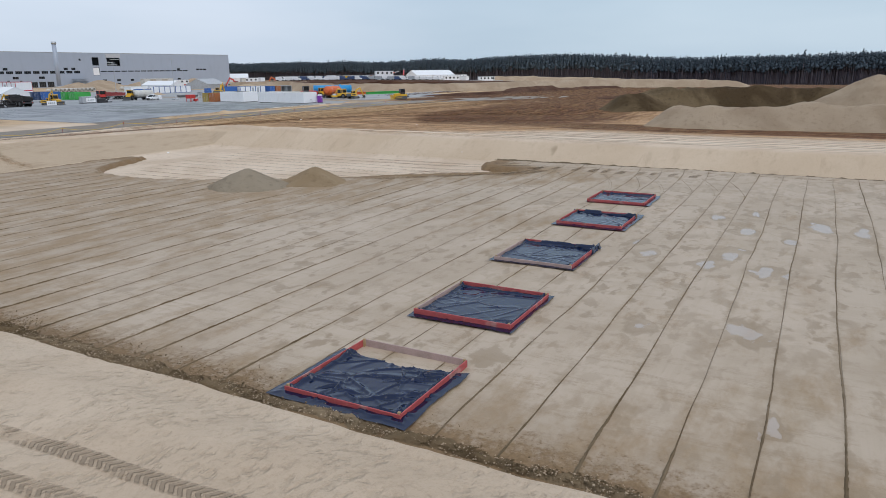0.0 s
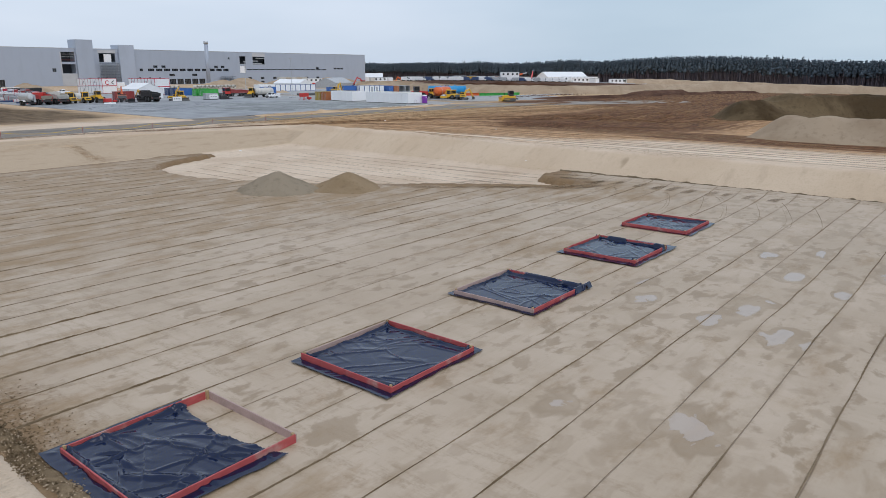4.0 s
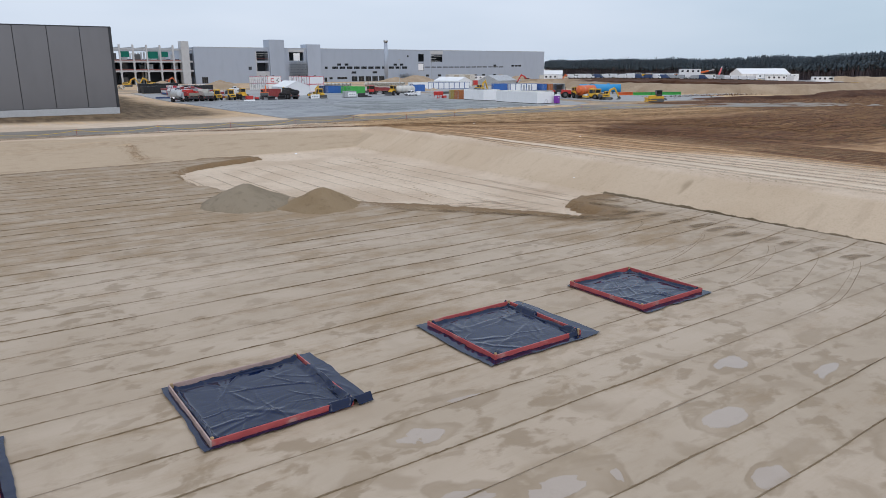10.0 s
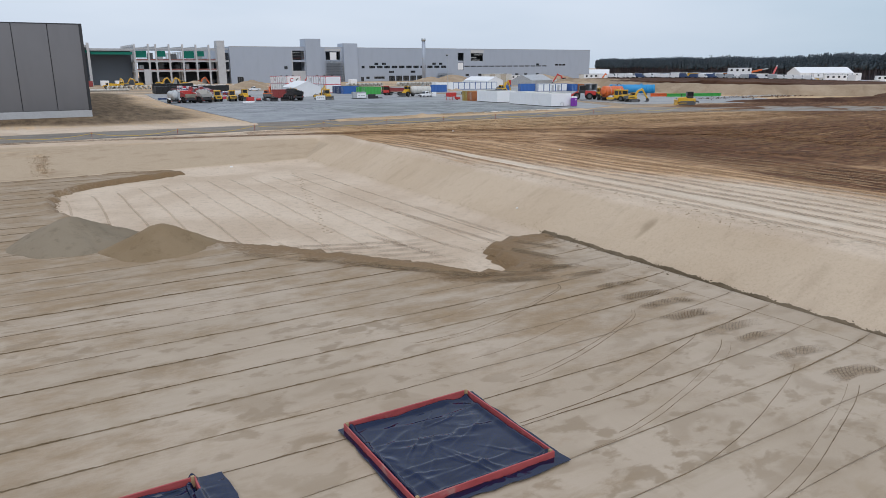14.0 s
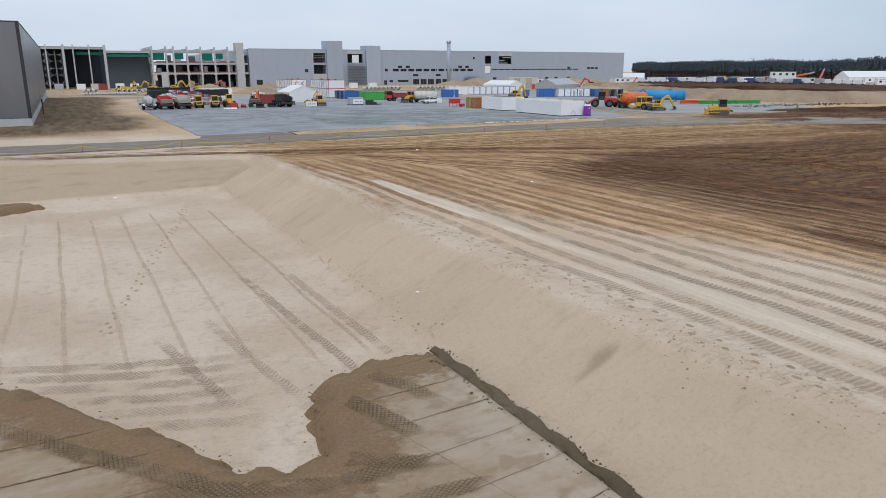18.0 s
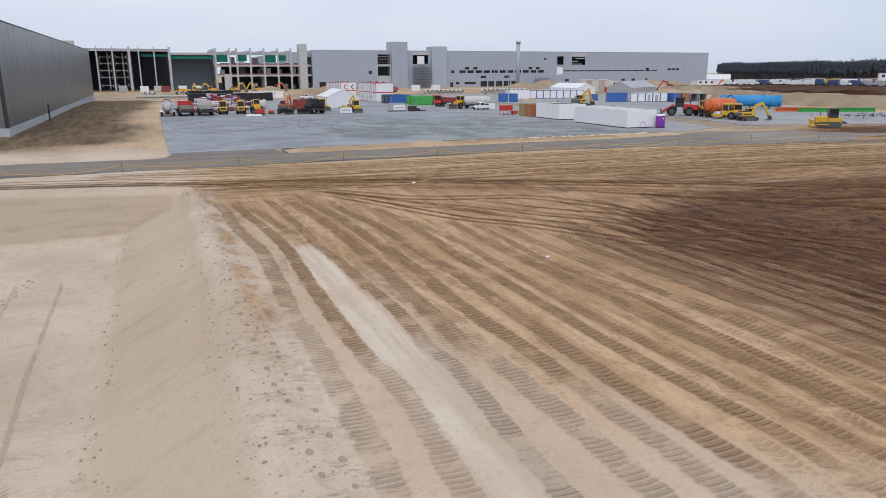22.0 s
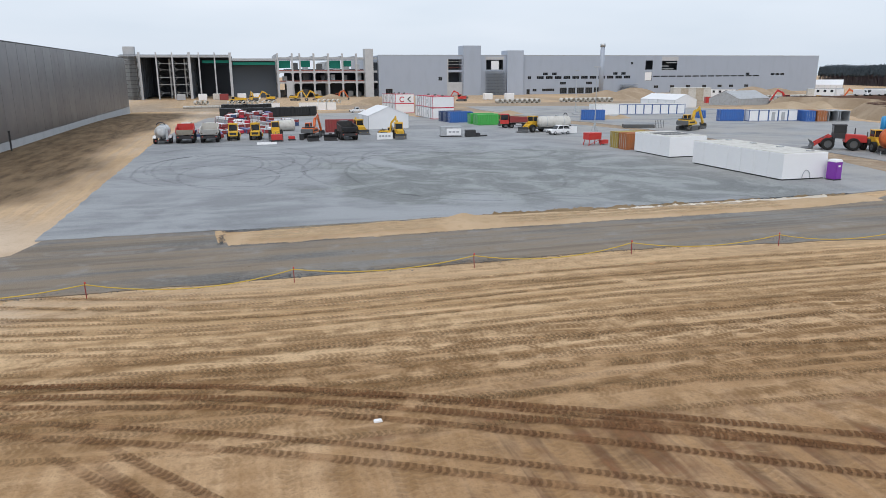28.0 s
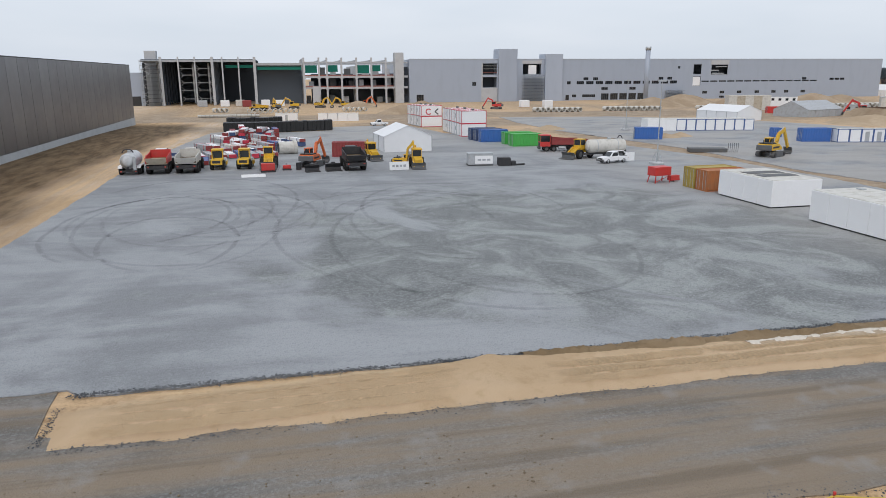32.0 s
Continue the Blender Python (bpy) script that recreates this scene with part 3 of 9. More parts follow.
ground = tagged(new("ground", array_mesh("ground", g_co, g_q)), "pale construction sand with brown damp soil and tyre marks", "ground", kind="structure")
X, Y = g_co[:, 0], g_co[:, 1]
fr = fractal(X, Y, 18, 4)
upland = smooth(X, 87.5, 89.5) * smooth(Y, -75, -55)
# pale dry sand along the crest; brown damp sand begins past a ragged line
brown_from = np.interp(Y, (0, 31, 35, 40, 44, 50, 57, 65, 74, 80), (103.5, 102.6, 101.8, 100.0, 97.6, 95.6, 93.6, 91.6, 90.6, 87.5))
ragged = 1.6 * (fractal(X, Y * 0.25, 1.8, 3) - 0.5) + 2.4 * (fr - 0.5)
moist = upland * (0.42 * smooth(X - brown_from + ragged, -5.0, 0.5) + 0.38 * smooth(X - brown_from + ragged, -0.3, 4.0) + 0.2 * smooth(X - brown_from, 4, 14)) * (0.5 + 0.5 * smooth(Y, 108, 92))
edge_wob = 0.35 * (fractal(X, Y, 2.5, 3) - 0.5)
pale = upland * smooth(X - brown_from + ragged, 0.6, -2.5) * 0.7 * smooth(Y + 14 * (fr - 0.5), 46, 30)
# two stripes of washed white sand between the wheel lanes
stripe_a = smooth(X + edge_wob, 91.3, 91.6) * smooth(X + edge_wob - 0.6 * smooth(Y, 54, 49), 93.2, 92.8) * smooth(Y, 69, 66)
stripe_b = smooth(X + edge_wob, 88.5, 88.7) * smooth(X + edge_wob, 89.3, 89.1) * smooth(Y, 57, 53)
pale = np.maximum(pale, upland * np.maximum(stripe_a, stripe_b) * (0.55 + 0.45 * smooth(fractal(X, Y, 3, 3), 0.3, 0.5)))
moist = moist * (1 - np.maximum(stripe_a, stripe_b))
moist = np.maximum(moist, 0.8 * smooth(X, 103, 112) * smooth(Y, 108, 98))
moist = np.maximum(moist, 0.22 * smooth(Y, 92, 95) * smooth(Y, 106, 100) * smooth(X, 92, 70))
moist = np.maximum(moist, 1.1 * smooth(X + 9 * (fr - 0.5), 84, 70) * smooth(Y, 152, 175) * smooth(X, 40, 60))
moist = np.maximum(moist, 0.5 * smooth(X, 89, 86) * smooth(X, 20, 50) * smooth(Y, 121, 135))
moist = np.maximum(moist, 0.3 * smooth(Y, 300, 340))
moist = np.maximum(moist, 0.6 * np.exp(-((X - 88.2 - 0.8 * (fr - 0.5)) / 0.8) ** 2) * smooth(Y, 44, 60) * smooth(fractal(X, Y, 1.8, 4), 0.42, 0.62))
moist = np.maximum(moist, 0.35 * np.exp(-((X - 52.0) / 1.5) ** 2) * smooth(Y, 86, 88) * smooth(Y, 97.5, 95) * smooth(fractal(X, Y, 1.4, 3), 0.35, 0.55))
ell = lambda cx, cy, rx, ry: np.exp(-(((X - cx) / rx) ** 2 + ((Y - cy) / ry) ** 2))
soil = 1.25 * ell(135, 63, 18, 9) + 1.3 * ell(166, 54, 34, 20) + 1.0 * ell(127, 50, 14, 12) + 0.45 * ell(117, 60, 9, 8) + 0.35 * ell(114, 43, 7, 8) + 0.5 * ell(128, 38, 14, 10) + 0.22 * ell(112, 84, 16, 4) + 0.24 * ell(128, 79, 16, 5)
soil = np.maximum(soil, 1.2 * smooth(X + 40 * (fr - 0.5), 165, 205) * smooth(Y, 128, 108))
soil = np.maximum(soil, smooth(X, 290, 330) * smooth(Y, 210, 160))
soil = soil + 0.17 * smooth(X, 98, 108) * smooth(Y, 66, 76) * smooth(Y, 105, 96) * smooth(fractal(X * 0.5 + 40, Y * 1.6, 6, 4), 0.4, 0.58)
soil = np.maximum(soil, 0.85 * smooth(X, 104.5, 107.5) * smooth(X, 120, 116) * smooth(Y, 46, 32) * smooth(Y, -90, -60))
soil = np.where(X > 90, soil * smooth(X, 96, 108), soil)
face_path = np.exp(-((X - 62 - 0.28 * (Y - 46)) / 0.45) ** 2) * smooth(Y, 44, 47) * smooth(Y, 84, 80)
attribute(ground.data, "moist", moist)
attribute(ground.data, "pale", pale)
attribute(ground.data, "dusty", 0.8 * smooth(X, 174, 178) * smooth(X, 196, 190) * smooth(Y, 118, 124) * smooth(Y, 275, 262) + 0.85 * smooth(Y + 30 * (fr - 0.5), 268, 300) * smooth(X, 30, 60) * smooth(X, 470, 400) * smooth(Y, 560, 500) * smooth(fractal(X, Y, 45, 3), 0.3, 0.5))
attribute(ground.data, "soil", np.clip(soil, 0, 1))
attribute(ground.data, "run_east", np.clip(smooth(Y, 80, 92) + smooth(X, 112, 140), 0, 1) * (1 - smooth(Y, 119, 124) * smooth(X, 92, 86)))
attribute(ground.data, "moss", 0.95 * smooth(X + 14 * (fractal(X, Y * 0.4, 12, 4) - 0.5), 87, 79) * smooth(X, 20, 40) * smooth(Y + 30 * (fr - 0.5), 128, 144) * smooth(Y, 345, 320))
trod = smooth(X, 86.4, 87.6) * smooth(X, 91, 88.8) * smooth(Y, 95, 88) + 1.0 * smooth(X, 16.0, 15.0) * smooth(X, 0, 4) + 0.5 * smooth(X, 70, 75) * smooth(X, 81.4, 80.8) * smooth(Y, 66, 56) + 0.4 * face_path
attribute(ground.data, "trod", np.clip(trod, 0, 1))
stain = 0.75 * ell(85.3, 29.3, 0.7, 0.5) + 0.6 * ell(84.0, 29.0, 1.3, 0.32) + 0.45 * ell(84.9, 30.2, 0.9, 0.25) + 0.35 * ell(84.5, 17, 1.6, 0.5)
attribute(ground.data, "stain", stain * (0.2 + 1.2 * fractal(X * 0.6, Y * 1.6, 0.8, 3)))
crest_y = 91.2 + 0.24 * np.clip(85 - X, 0, 60)
face_e = smooth(X, 81.8, 82.4) * smooth(X, 86.9, 86.2) * smooth(Y, 90, 86)
# north face gets the higher value, which brings in its painted shade
face_n = smooth(Y, 85.0, 86.0) * smooth(Y - crest_y, 0.3, -0.8) * smooth(X, 87, 85) * smooth(X, 10, 20)
attribute(ground.data, "cut", np.maximum(0.75 * face_e, 1.35 * face_n))
ground.data.materials.append(M_GROUND)

# ---- the rolled grey layer in the pit ----
LANE = 2.3


def lane_bend(x, y):
    """How far the seams between the rolled lanes stray from straight lines."""
    x, y = np.asarray(x, float), np.asarray(y, float)
    turn = 0.006 * np.clip(x - 68, 0, 30) ** 2 * smooth(y, 40, 20) * smooth(y, 4, 14)
    return 0.2 * (value_noise(x, y * 2.2, 9.0) - 0.5) + 0.1 * (value_noise(x + 70, y * 3.0, 3.0) - 0.5) - turn


EDGE = [(81.3, 35.2), (78.6, 35.6), (76.3, 34.4), (75.3, 32.0), (74.5, 29.4), (72.6, 29.4), (71.2, 31.2), (69.2, 34.6), (66.1, 39.0), (63.9, 42.2),
        (60.4, 46.0), (57.0, 51.0), (54.0, 57.0), (52.2, 62.0), (51.9, 68.0), (53.0, 74.5), (58.0, 78.6), (63.0, 80.6), (65.5, 82.4), (63.0, 84.0), (56.0, 84.2)]


def outline(points, per=6, jag=0.22, seed=3):
    """A closed or open line through the points, rounded and a little ragged."""
    rnd = random.Random(seed)
    out = []
    for a in range(len(points) - 1):
        p0, p1, p2, p3 = (Vector(points[min(max(a + k, 0), len(points) - 1)]) for k in (-1, 0, 1, 2))
        for s in range(per):
            t = s / per
            v = 0.5 * (2 * p1 + (p2 - p0) * t + (2 * p0 - 5 * p1 + 4 * p2 - p3) * t * t + (3 * p1 - p0 - 3 * p2 + p3) * t**3)
            out.append((v.x + rnd.uniform(-jag, jag), v.y + rnd.uniform(-jag, jag)))
    out.append(tuple(points[-1]))
    return out


edge_line = outline(EDGE, 8, 0.42)
slab_poly = [(81.2, SOUTH_TOE)] + edge_line + [(WEST_TOE - 0.1, 84.2), (WEST_TOE - 0.1, SOUTH_TOE)]


def inside(px, py, poly):
    res = np.zeros(px.shape, bool)
    q = np.array(poly)
    x0, y0, x1, y1 = q[:, 0], q[:, 1], np.roll(q[:, 0], -1), np.roll(q[:, 1], -1)
    for a, b, c, d in zip(x0, y0, x1, y1):
        if b != d:
            res ^= ((b > py) != (d > py)) & (px < (c - a) * (py - b) / (d - b) + a)
    return res


def poly_distance(px, py, line):
    best = np.full(px.shape, 1e9)
    for (a, b), (c, d) in zip(line[:-1], line[1:]):
        ux, uy = c - a, d - b
        t = np.clip(((px - a) * ux + (py - b) * uy) / (ux * ux + uy * uy + 1e-9), 0, 1)
        best = np.minimum(best, np.hypot(px - a - t * ux, py - b - t * uy))
    return best


sx, sy = steps((WEST_TOE - 0.2, 20, 0.25), (20, 45, 0.5), (45, 82.2, 0.3)), steps((SOUTH_TOE, -8, 1.5), (-8, 26, 0.35), (26, 86, 0.3))
s_co, s_q = terrain_mesh("slab", sx, sy, slab_height)
SX, SY = s_co[:, 0], s_co[:, 1]
edge_d = poly_distance(SX, SY, edge_line) * np.where(inside(SX, SY, slab_poly), 1, -1)
# the layer thins out into the sand past its edge
s_co[:, 2] -= 0.75 * smooth(edge_d, 0.25, -0.75)
s_co[:, 2] += 0.16 * np.exp(-((edge_d - 0.35) / 0.45) ** 2) * fractal(SX, SY, 1.6, 3)
lip = np.exp(-((SX - 81.2) / 0.35) ** 2) * smooth(SY, 37, 34) + np.exp(-((SX - 15.9) / 0.45) ** 2)
s_co[:, 2] += 0.1 * lip * (0.4 + fractal(SX, SY, 1.2, 3))
keep = (edge_d[s_q] > -1.0).any(1)
slab = tagged(new("pit_floor", array_mesh("pit_floor", s_co, s_q[keep])), "compacted grey-beige layer rolled in lanes, damp in patches", "floor", kind="structure")
attribute(slab.data, "damp", 0.8 * smooth(SX, 18, 26) * np.clip(smooth(SX + 0.9 * (14 - SY), 26, 48) * smooth(SY, 34, 10) + 0.2 * smooth(SY, 36, 14) - 0.2 * smooth(SX, 30, 18), 0, 1) + 0.2 * smooth(SY, 11, 5) * smooth(SX, 34, 42))
ell_slab = lambda cx, cy, rx, ry: np.exp(-(((SX - cx) / rx) ** 2 + ((SY - cy) / ry) ** 2))
attribute(slab.data, "soiled", np.clip(0.1 + 0.45 * ell_slab(45, 18, 5, 6) + 0.95 * smooth(SY, 24, 44) * smooth(SX, 62, 38) + 0.25 * smooth(SX, 42, 24) * smooth(SY, 14, 0) + 0.75 * smooth(SX, 24, 17) + 1.1 * smooth(edge_d, 16, 2) * smooth(SX, 83, 76) + 0.55 * np.exp(-((SX - 51) / 5.0) ** 2) * smooth(SY, 2, 20) + 0.5 * np.exp(-(((SX - 70) / 4) ** 2 + ((SY - 20) / 4) ** 2)), 0, 1.2))
west_d = np.clip(SX - 16.2, 0, 99)
grit = np.maximum(np.exp(-west_d / (1.0 + 1.6 * fractal(SX, SY, 2.2, 3))), 0.9 * np.exp(-np.clip(81.3 - SX, 0, 99) / 0.28) * smooth(SY, 37, 34))
grit = np.maximum(grit, np.exp(-np.clip(edge_d - 0.3, 0, 99) / ((0.25 + 0.9 * fractal(SX, SY, 2.5, 3)) * (0.8 + 1.7 * smooth(SX, 60, 70)))) * (0.45 + 0.55 * smooth(SX, 52, 64)))
grit = np.maximum(grit, 0.62 * smooth(edge_d + 2.2 * (fractal(SX, SY, 1.8, 3) - 0.5), 3.0, 1.4) * smooth(SX, 57, 63) * smooth(SX, 80.6, 79.0))
grit = np.maximum(grit, np.exp(-np.clip(84.0 - SY, 0, 99) / 0.9) * smooth(SX, 62, 56))
attribute(slab.data, "grit", np.clip(grit, 0, 1))
attribute(slab.data, "bend", lane_bend(SX, SY))
basin = np.zeros(len(SX))
for px_, py_, rx_, ry_ in ((41.8, 4.5, 2.0, 1.0), (44.2, 3.3, 2.4, 0.9), (41.3, 1.4, 2.2, 0.9), (41.0, 0.0, 1.0, 0.8), (52.0, 3.1, 1.8, 0.9), (56.0, 5.6, 2.2, 0.8), (58.6, 3.1, 2.0, 0.8), (49.6, 0.5, 1.2, 0.8), (54.7, -1.3, 2.6, 1.0), (54.4, -3.9, 2.6, 1.0), (31.0, 1.3, 2.2, 1.0), (29.4, 5.6, 2.0, 1.0), (45.2, 9.2, 1.6, 0.7), (42.4, 8.0, 1.4, 0.8), (22.2, -0.1, 1.6, 0.6)):
    basin = np.maximum(basin, 0.95 * np.exp(-(((SX - px_) / rx_) ** 2 + ((SY - py_) / ry_) ** 2)))
attribute(slab.data, "basin", basin)
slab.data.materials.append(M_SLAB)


def strip_ridge(name, pts, width, height, mat, label, seed=0, skew=0.0):
    """A ragged, crumbling ridge of grit along a line of (x, y, z)."""
    p = np.array(pts, float)
    d = np.gradient(p[:, :2], axis=0)
    d /= np.linalg.norm(d, axis=1)[:, None] + 1e-9
    us = np.linspace(-1, 1, 11)
    s = np.arange(len(p)) * 1.0
    wide = width * (0.55 + 0.9 * fractal(s, s * 0 + seed * 5, 14, 3))
    off = us[None] * wide[:, None]
    x = p[:, None, 0] - d[:, None, 1] * off + 0.25 * (fractal(s, s * 0 + 9 + seed, 22, 3) - 0.5)[:, None]
    y = p[:, None, 1] + d[:, None, 0] * off
    rough = fractal(x * 1.0 + seed, y, 0.55, 4)
    bell = (1 - us**2) ** 1.3
    rough = rough + 0.5 * (fractal(x + 3 * seed, y, 0.16, 2) - 0.5)
    z = p[:, None, 2] + height * bell[None] * (2.1 * np.clip(rough - 0.22, 0, 1)) - 0.05 * (np.abs(us) > 0.95)
    i = np.arange(x.size).reshape(x.shape)
    q = np.stack([i[:-1, :-1], i[1:, :-1], i[1:, 1:], i[:-1, 1:]], -1).reshape(-1, 4)
    ob = new(name, array_mesh(name, np.stack([x, y, z], -1).reshape(-1, 3), q, False, np.stack([np.repeat((s * 0.15)[:, None], 11, 1), np.repeat((us[None] + 1) / 2, len(p), 0)], -1).reshape(-1, 2)))
    ob.data.materials.append(mat)
    return tagged(ob, label, "soil", kind="stuff")


def clods(pts, spread, count, sizes, mat, label, seed):
    """Loose lumps strewn along a line, one mesh."""
    rs = np.random.RandomState(seed)
    p = np.array(pts, float)
    oct_ = np.array([(1, 0, 0), (0, 1, 0), (-1, 0, 0), (0, -1, 0), (0, 0, 0.8), (0, 0, -0.5)])
    tri = np.array([(0, 1, 4), (1, 2, 4), (2, 3, 4), (3, 0, 4), (1, 0, 5), (2, 1, 5), (3, 2, 5), (0, 3, 5)])
    k = rs.randint(0, len(p), count)
    c = p[k] + np.c_[rs.normal(0, spread, (count, 2)), np.zeros(count)]
    c[:, 2] = np.maximum(c[:, 2], ground_height(c[:, 0], c[:, 1]))
    r = rs.uniform(*sizes, count) * rs.rand(count) ** 0.7 + 0.015
    v = c[:, None] + oct_[None] * r[:, None, None] * rs.uniform(0.6, 1.3, (count, 6, 1))
    f = (tri[None] + 6 * np.arange(count)[:, None, None]).reshape(-1, 3)
    ob = new("clods", array_mesh("clods", v.reshape(-1, 3), f, False))
    ob.data.materials.append(mat)
    return tagged(ob, label, "soil", kind="stuff")


# grit of the seams, darkened further to paint the shade at the ridges
M_SEAM = make_loose("seam_grit_shade", (0.1, 0.068, 0.037), (0.21, 0.15, 0.088), (0.36, 0.275, 0.18), 0.9)
M_RIM = make_loose("rim_gravel", (0.085, 0.054, 0.027), (0.215, 0.148, 0.08), (0.37, 0.275, 0.17), 1.0)


def seam_rows(paths, rough_west=True):
    """Ragged low ridges along the seams between lanes, as arrays for one mesh."""
    co, quads, n0 = [], [], 0
    us = np.array([-1.0, -0.55, -0.1, 0.35, 1.0])
    bell = np.array([0.0, 0.75, 1.0, 0.55, 0.0])
    for k, (p, gain) in enumerate(paths):
        d = np.gradient(p, axis=0)
        d /= np.linalg.norm(d, axis=1)[:, None] + 1e-9
        x, y = p[:, 0], p[:, 1]
        amp = smooth(fractal(x * 0.35 + 13 * k, y + 40, 3.0, 3), 0.36, 0.66) * gain
        west = smooth(x, 27, 17) if rough_west else 0.0
        crumb = 0.55 + 0.9 * np.random.RandomState(k).rand(len(x))
        wide = (0.008 + 0.026 * amp) * crumb + 0.06 * west * fractal(x, y + 9 * k, 0.8, 2)
        tall = (0.008 + 0.028 * amp) * crumb[::-1] + 0.05 * west * fractal(x + 5, y - 9 * k, 0.7, 2)
        off = us[None] * wide[:, None] + 0.05 * (fractal(x * 1.0, y + 3 * k, 1.0, 3) - 0.5)[:, None]
        gx_, gy_ = x[:, None] - d[:, None, 1] * off, y[:, None] + d[:, None, 0] * off
        z = slab_height(gx_, gy_) - 0.012 + (tall[:, None] * bell) * (0.35 + 1.2 * fractal(gx_, gy_, 0.45, 3)) + 0.012 * (bell > 0)
        co.append(np.stack([gx_, gy_, z], -1).reshape(-1, 3))
        i = n0 + np.arange(gx_.size).reshape(gx_.shape)
        quads.append(np.stack([i[:-1, :-1], i[1:, :-1], i[1:, 1:], i[:-1, 1:]], -1).reshape(-1, 4))
        n0 += gx_.size
    return np.concatenate(co), np.concatenate(quads)


def seam_path(k):
    x = np.arange(16.4, 81.0, 0.14)
    y = np.full(len(x), LANE * k)
    for _ in range(4):
        y = LANE * k - lane_bend(x, y)
    inner = inside(x, y, slab_poly)
    return np.stack([x, y], -1)[inner]


lane_seams = [(p, 1.0) for p in (seam_path(k) for k in range(-14, 37)) if len(p) > 8]
s_co2, s_q2 = seam_rows(lane_seams)
long_ = np.linalg.norm(s_co2[s_q2[:, 0]] - s_co2[s_q2[:, 1]], axis=1) < 1.0
seams = new("seam_ridges", array_mesh("seam_ridges", s_co2, s_q2[long_], False))
seams.data.materials.append(M_SEAM)
tagged(seams, "low ragged ridges of grit between the rolled lanes, coloured dark for grit and shade", "soil", kind="stuff")

east_line = [(81.3 + 0.1 * math.sin(k * 0.45), 35.3 - 0.15 * k, SLAB_Z - 0.03) for k in range(520)]
west_line = [(16.3 + 0.12 * math.sin(k * 0.105) + 0.06 * math.sin(k * 0.41), 86 - 0.075 * k, SLAB_Z + 0.01) for k in range(1720)]
rag_line = [(x, y, float(slab_height(x, y)) - 0.06) for x, y in outline(EDGE[:-1], 22, 0.03, 9)]
strip_ridge("grit_ridge", east_line, 0.26, 0.15, M_GRIT, "ridge of dark grit at the foot of the sand slope", 1)
strip_ridge("grit_ridge", west_line, 0.4, 0.2, M_RIM, "low ridge of dark grit along the sand bank", 3)
clods(east_line, 0.22, 5000, (0.02, 0.08), M_GRIT, "loose grit lumps at the foot of the slope", 1)
rim_line = [(x + dx, y, z + dz) for x, y, z in west_line for dx, dz in ((-0.22, 0.05), (-0.08, 0.13), (0.05, 0.14), (0.2, 0.07), (0.4, 0.0))]
clods(rim_line, 0.09, 26000, (0.02, 0.06), M_RIM, "loose brown gravel along the edge of the layer", 2)
clods(rim_line, 0.12, 9000, (0.015, 0.05), M_SANDPILE, "pale pebbles among the gravel of the edge", 14)
clods([(x + 0.8, y, z - 0.02) for x, y, z in west_line], 0.5, 9000, (0.01, 0.03), M_RIM, "fine brown grit strewn over the layer beside the bank", 12)
crest_line = [(87.2, 20 + 0.2 * k, float(ground_height(87.2, 20 + 0.2 * k))) for k in range(350)]
clods(crest_line, 0.9, 900, (0.02, 0.06), M_SANDPILE, "loose sand lumps along the crest of the slope", 6)
clods([(82.4, 36 + 0.2 * k, -1.95) for k in range(240)], 0.5, 300, (0.02, 0.08), M_SANDPILE, "loose sand lumps on the foot of the slope", 7)
clods([(x, y, z - 0.25) for x, y, z in rag_line], 0.35, 1300, (0.02, 0.07), M_OLIVE, "loose grit lumps at the ragged layer edge", 3)


clods([(52.0 + 0.4 * math.sin(0.3 * k), 86.6 + 0.09 * k, float(ground_height(52.0, 86.6 + 0.09 * k))) for k in range(92)], 0.6, 420, (0.03, 0.11), M_SANDPILE, "trampled sand lumps on the pit wall", 41)


# ---- drive, yard and sand strip ----
def flat_sheet(name, poly, z, mat, label, category, step=1.6, rim=0.0, jag=0.0, seed=0, noise_amp=0.03, kind="structure"):
    """A sheet cut to an outline, with a ragged, falling rim."""
    xs = [p[0] for p in poly]
    ys = [p[1] for p in poly]
    gx_, gy_ = np.arange(min(xs) - step, max(xs) + step, step), np.arange(min(ys) - step, max(ys) + step, step)
    bm = bmesh.new()
    ring = []
    rnd = random.Random(seed)
    for (a, b), (c, d) in zip(poly, poly[1:] + poly[:1]):
        n = max(1, int(math.hypot(c - a, d - b) / 1.5))
        for k in range(n):
            t = k / n
            ring.append((a + (c - a) * t + rnd.uniform(-jag, jag), b + (d - b) * t + rnd.uniform(-jag, jag)))
    vs = [bm.verts.new((x, y, z + float(ground_height(x, y)))) for x, y in ring]
    face = bm.faces.new(vs)
    if rim:
        low = [bm.verts.new((x, y, z + float(ground_height(x, y)) - rim)) for x, y in ring]
        for k in range(len(vs)):
            j = (k + 1) % len(vs)
            bm.faces.new((vs[k], low[k], low[j], vs[j]))
    bmesh.ops.triangulate(bm, faces=[face])
    bmesh.ops.recalc_face_normals(bm, faces=bm.faces)
    me = bpy.data.meshes.new(name)
    bm.to_mesh(me)
    bm.free()
    me.materials.append(mat)
    return tagged(new(name, me), label, category, kind=kind)


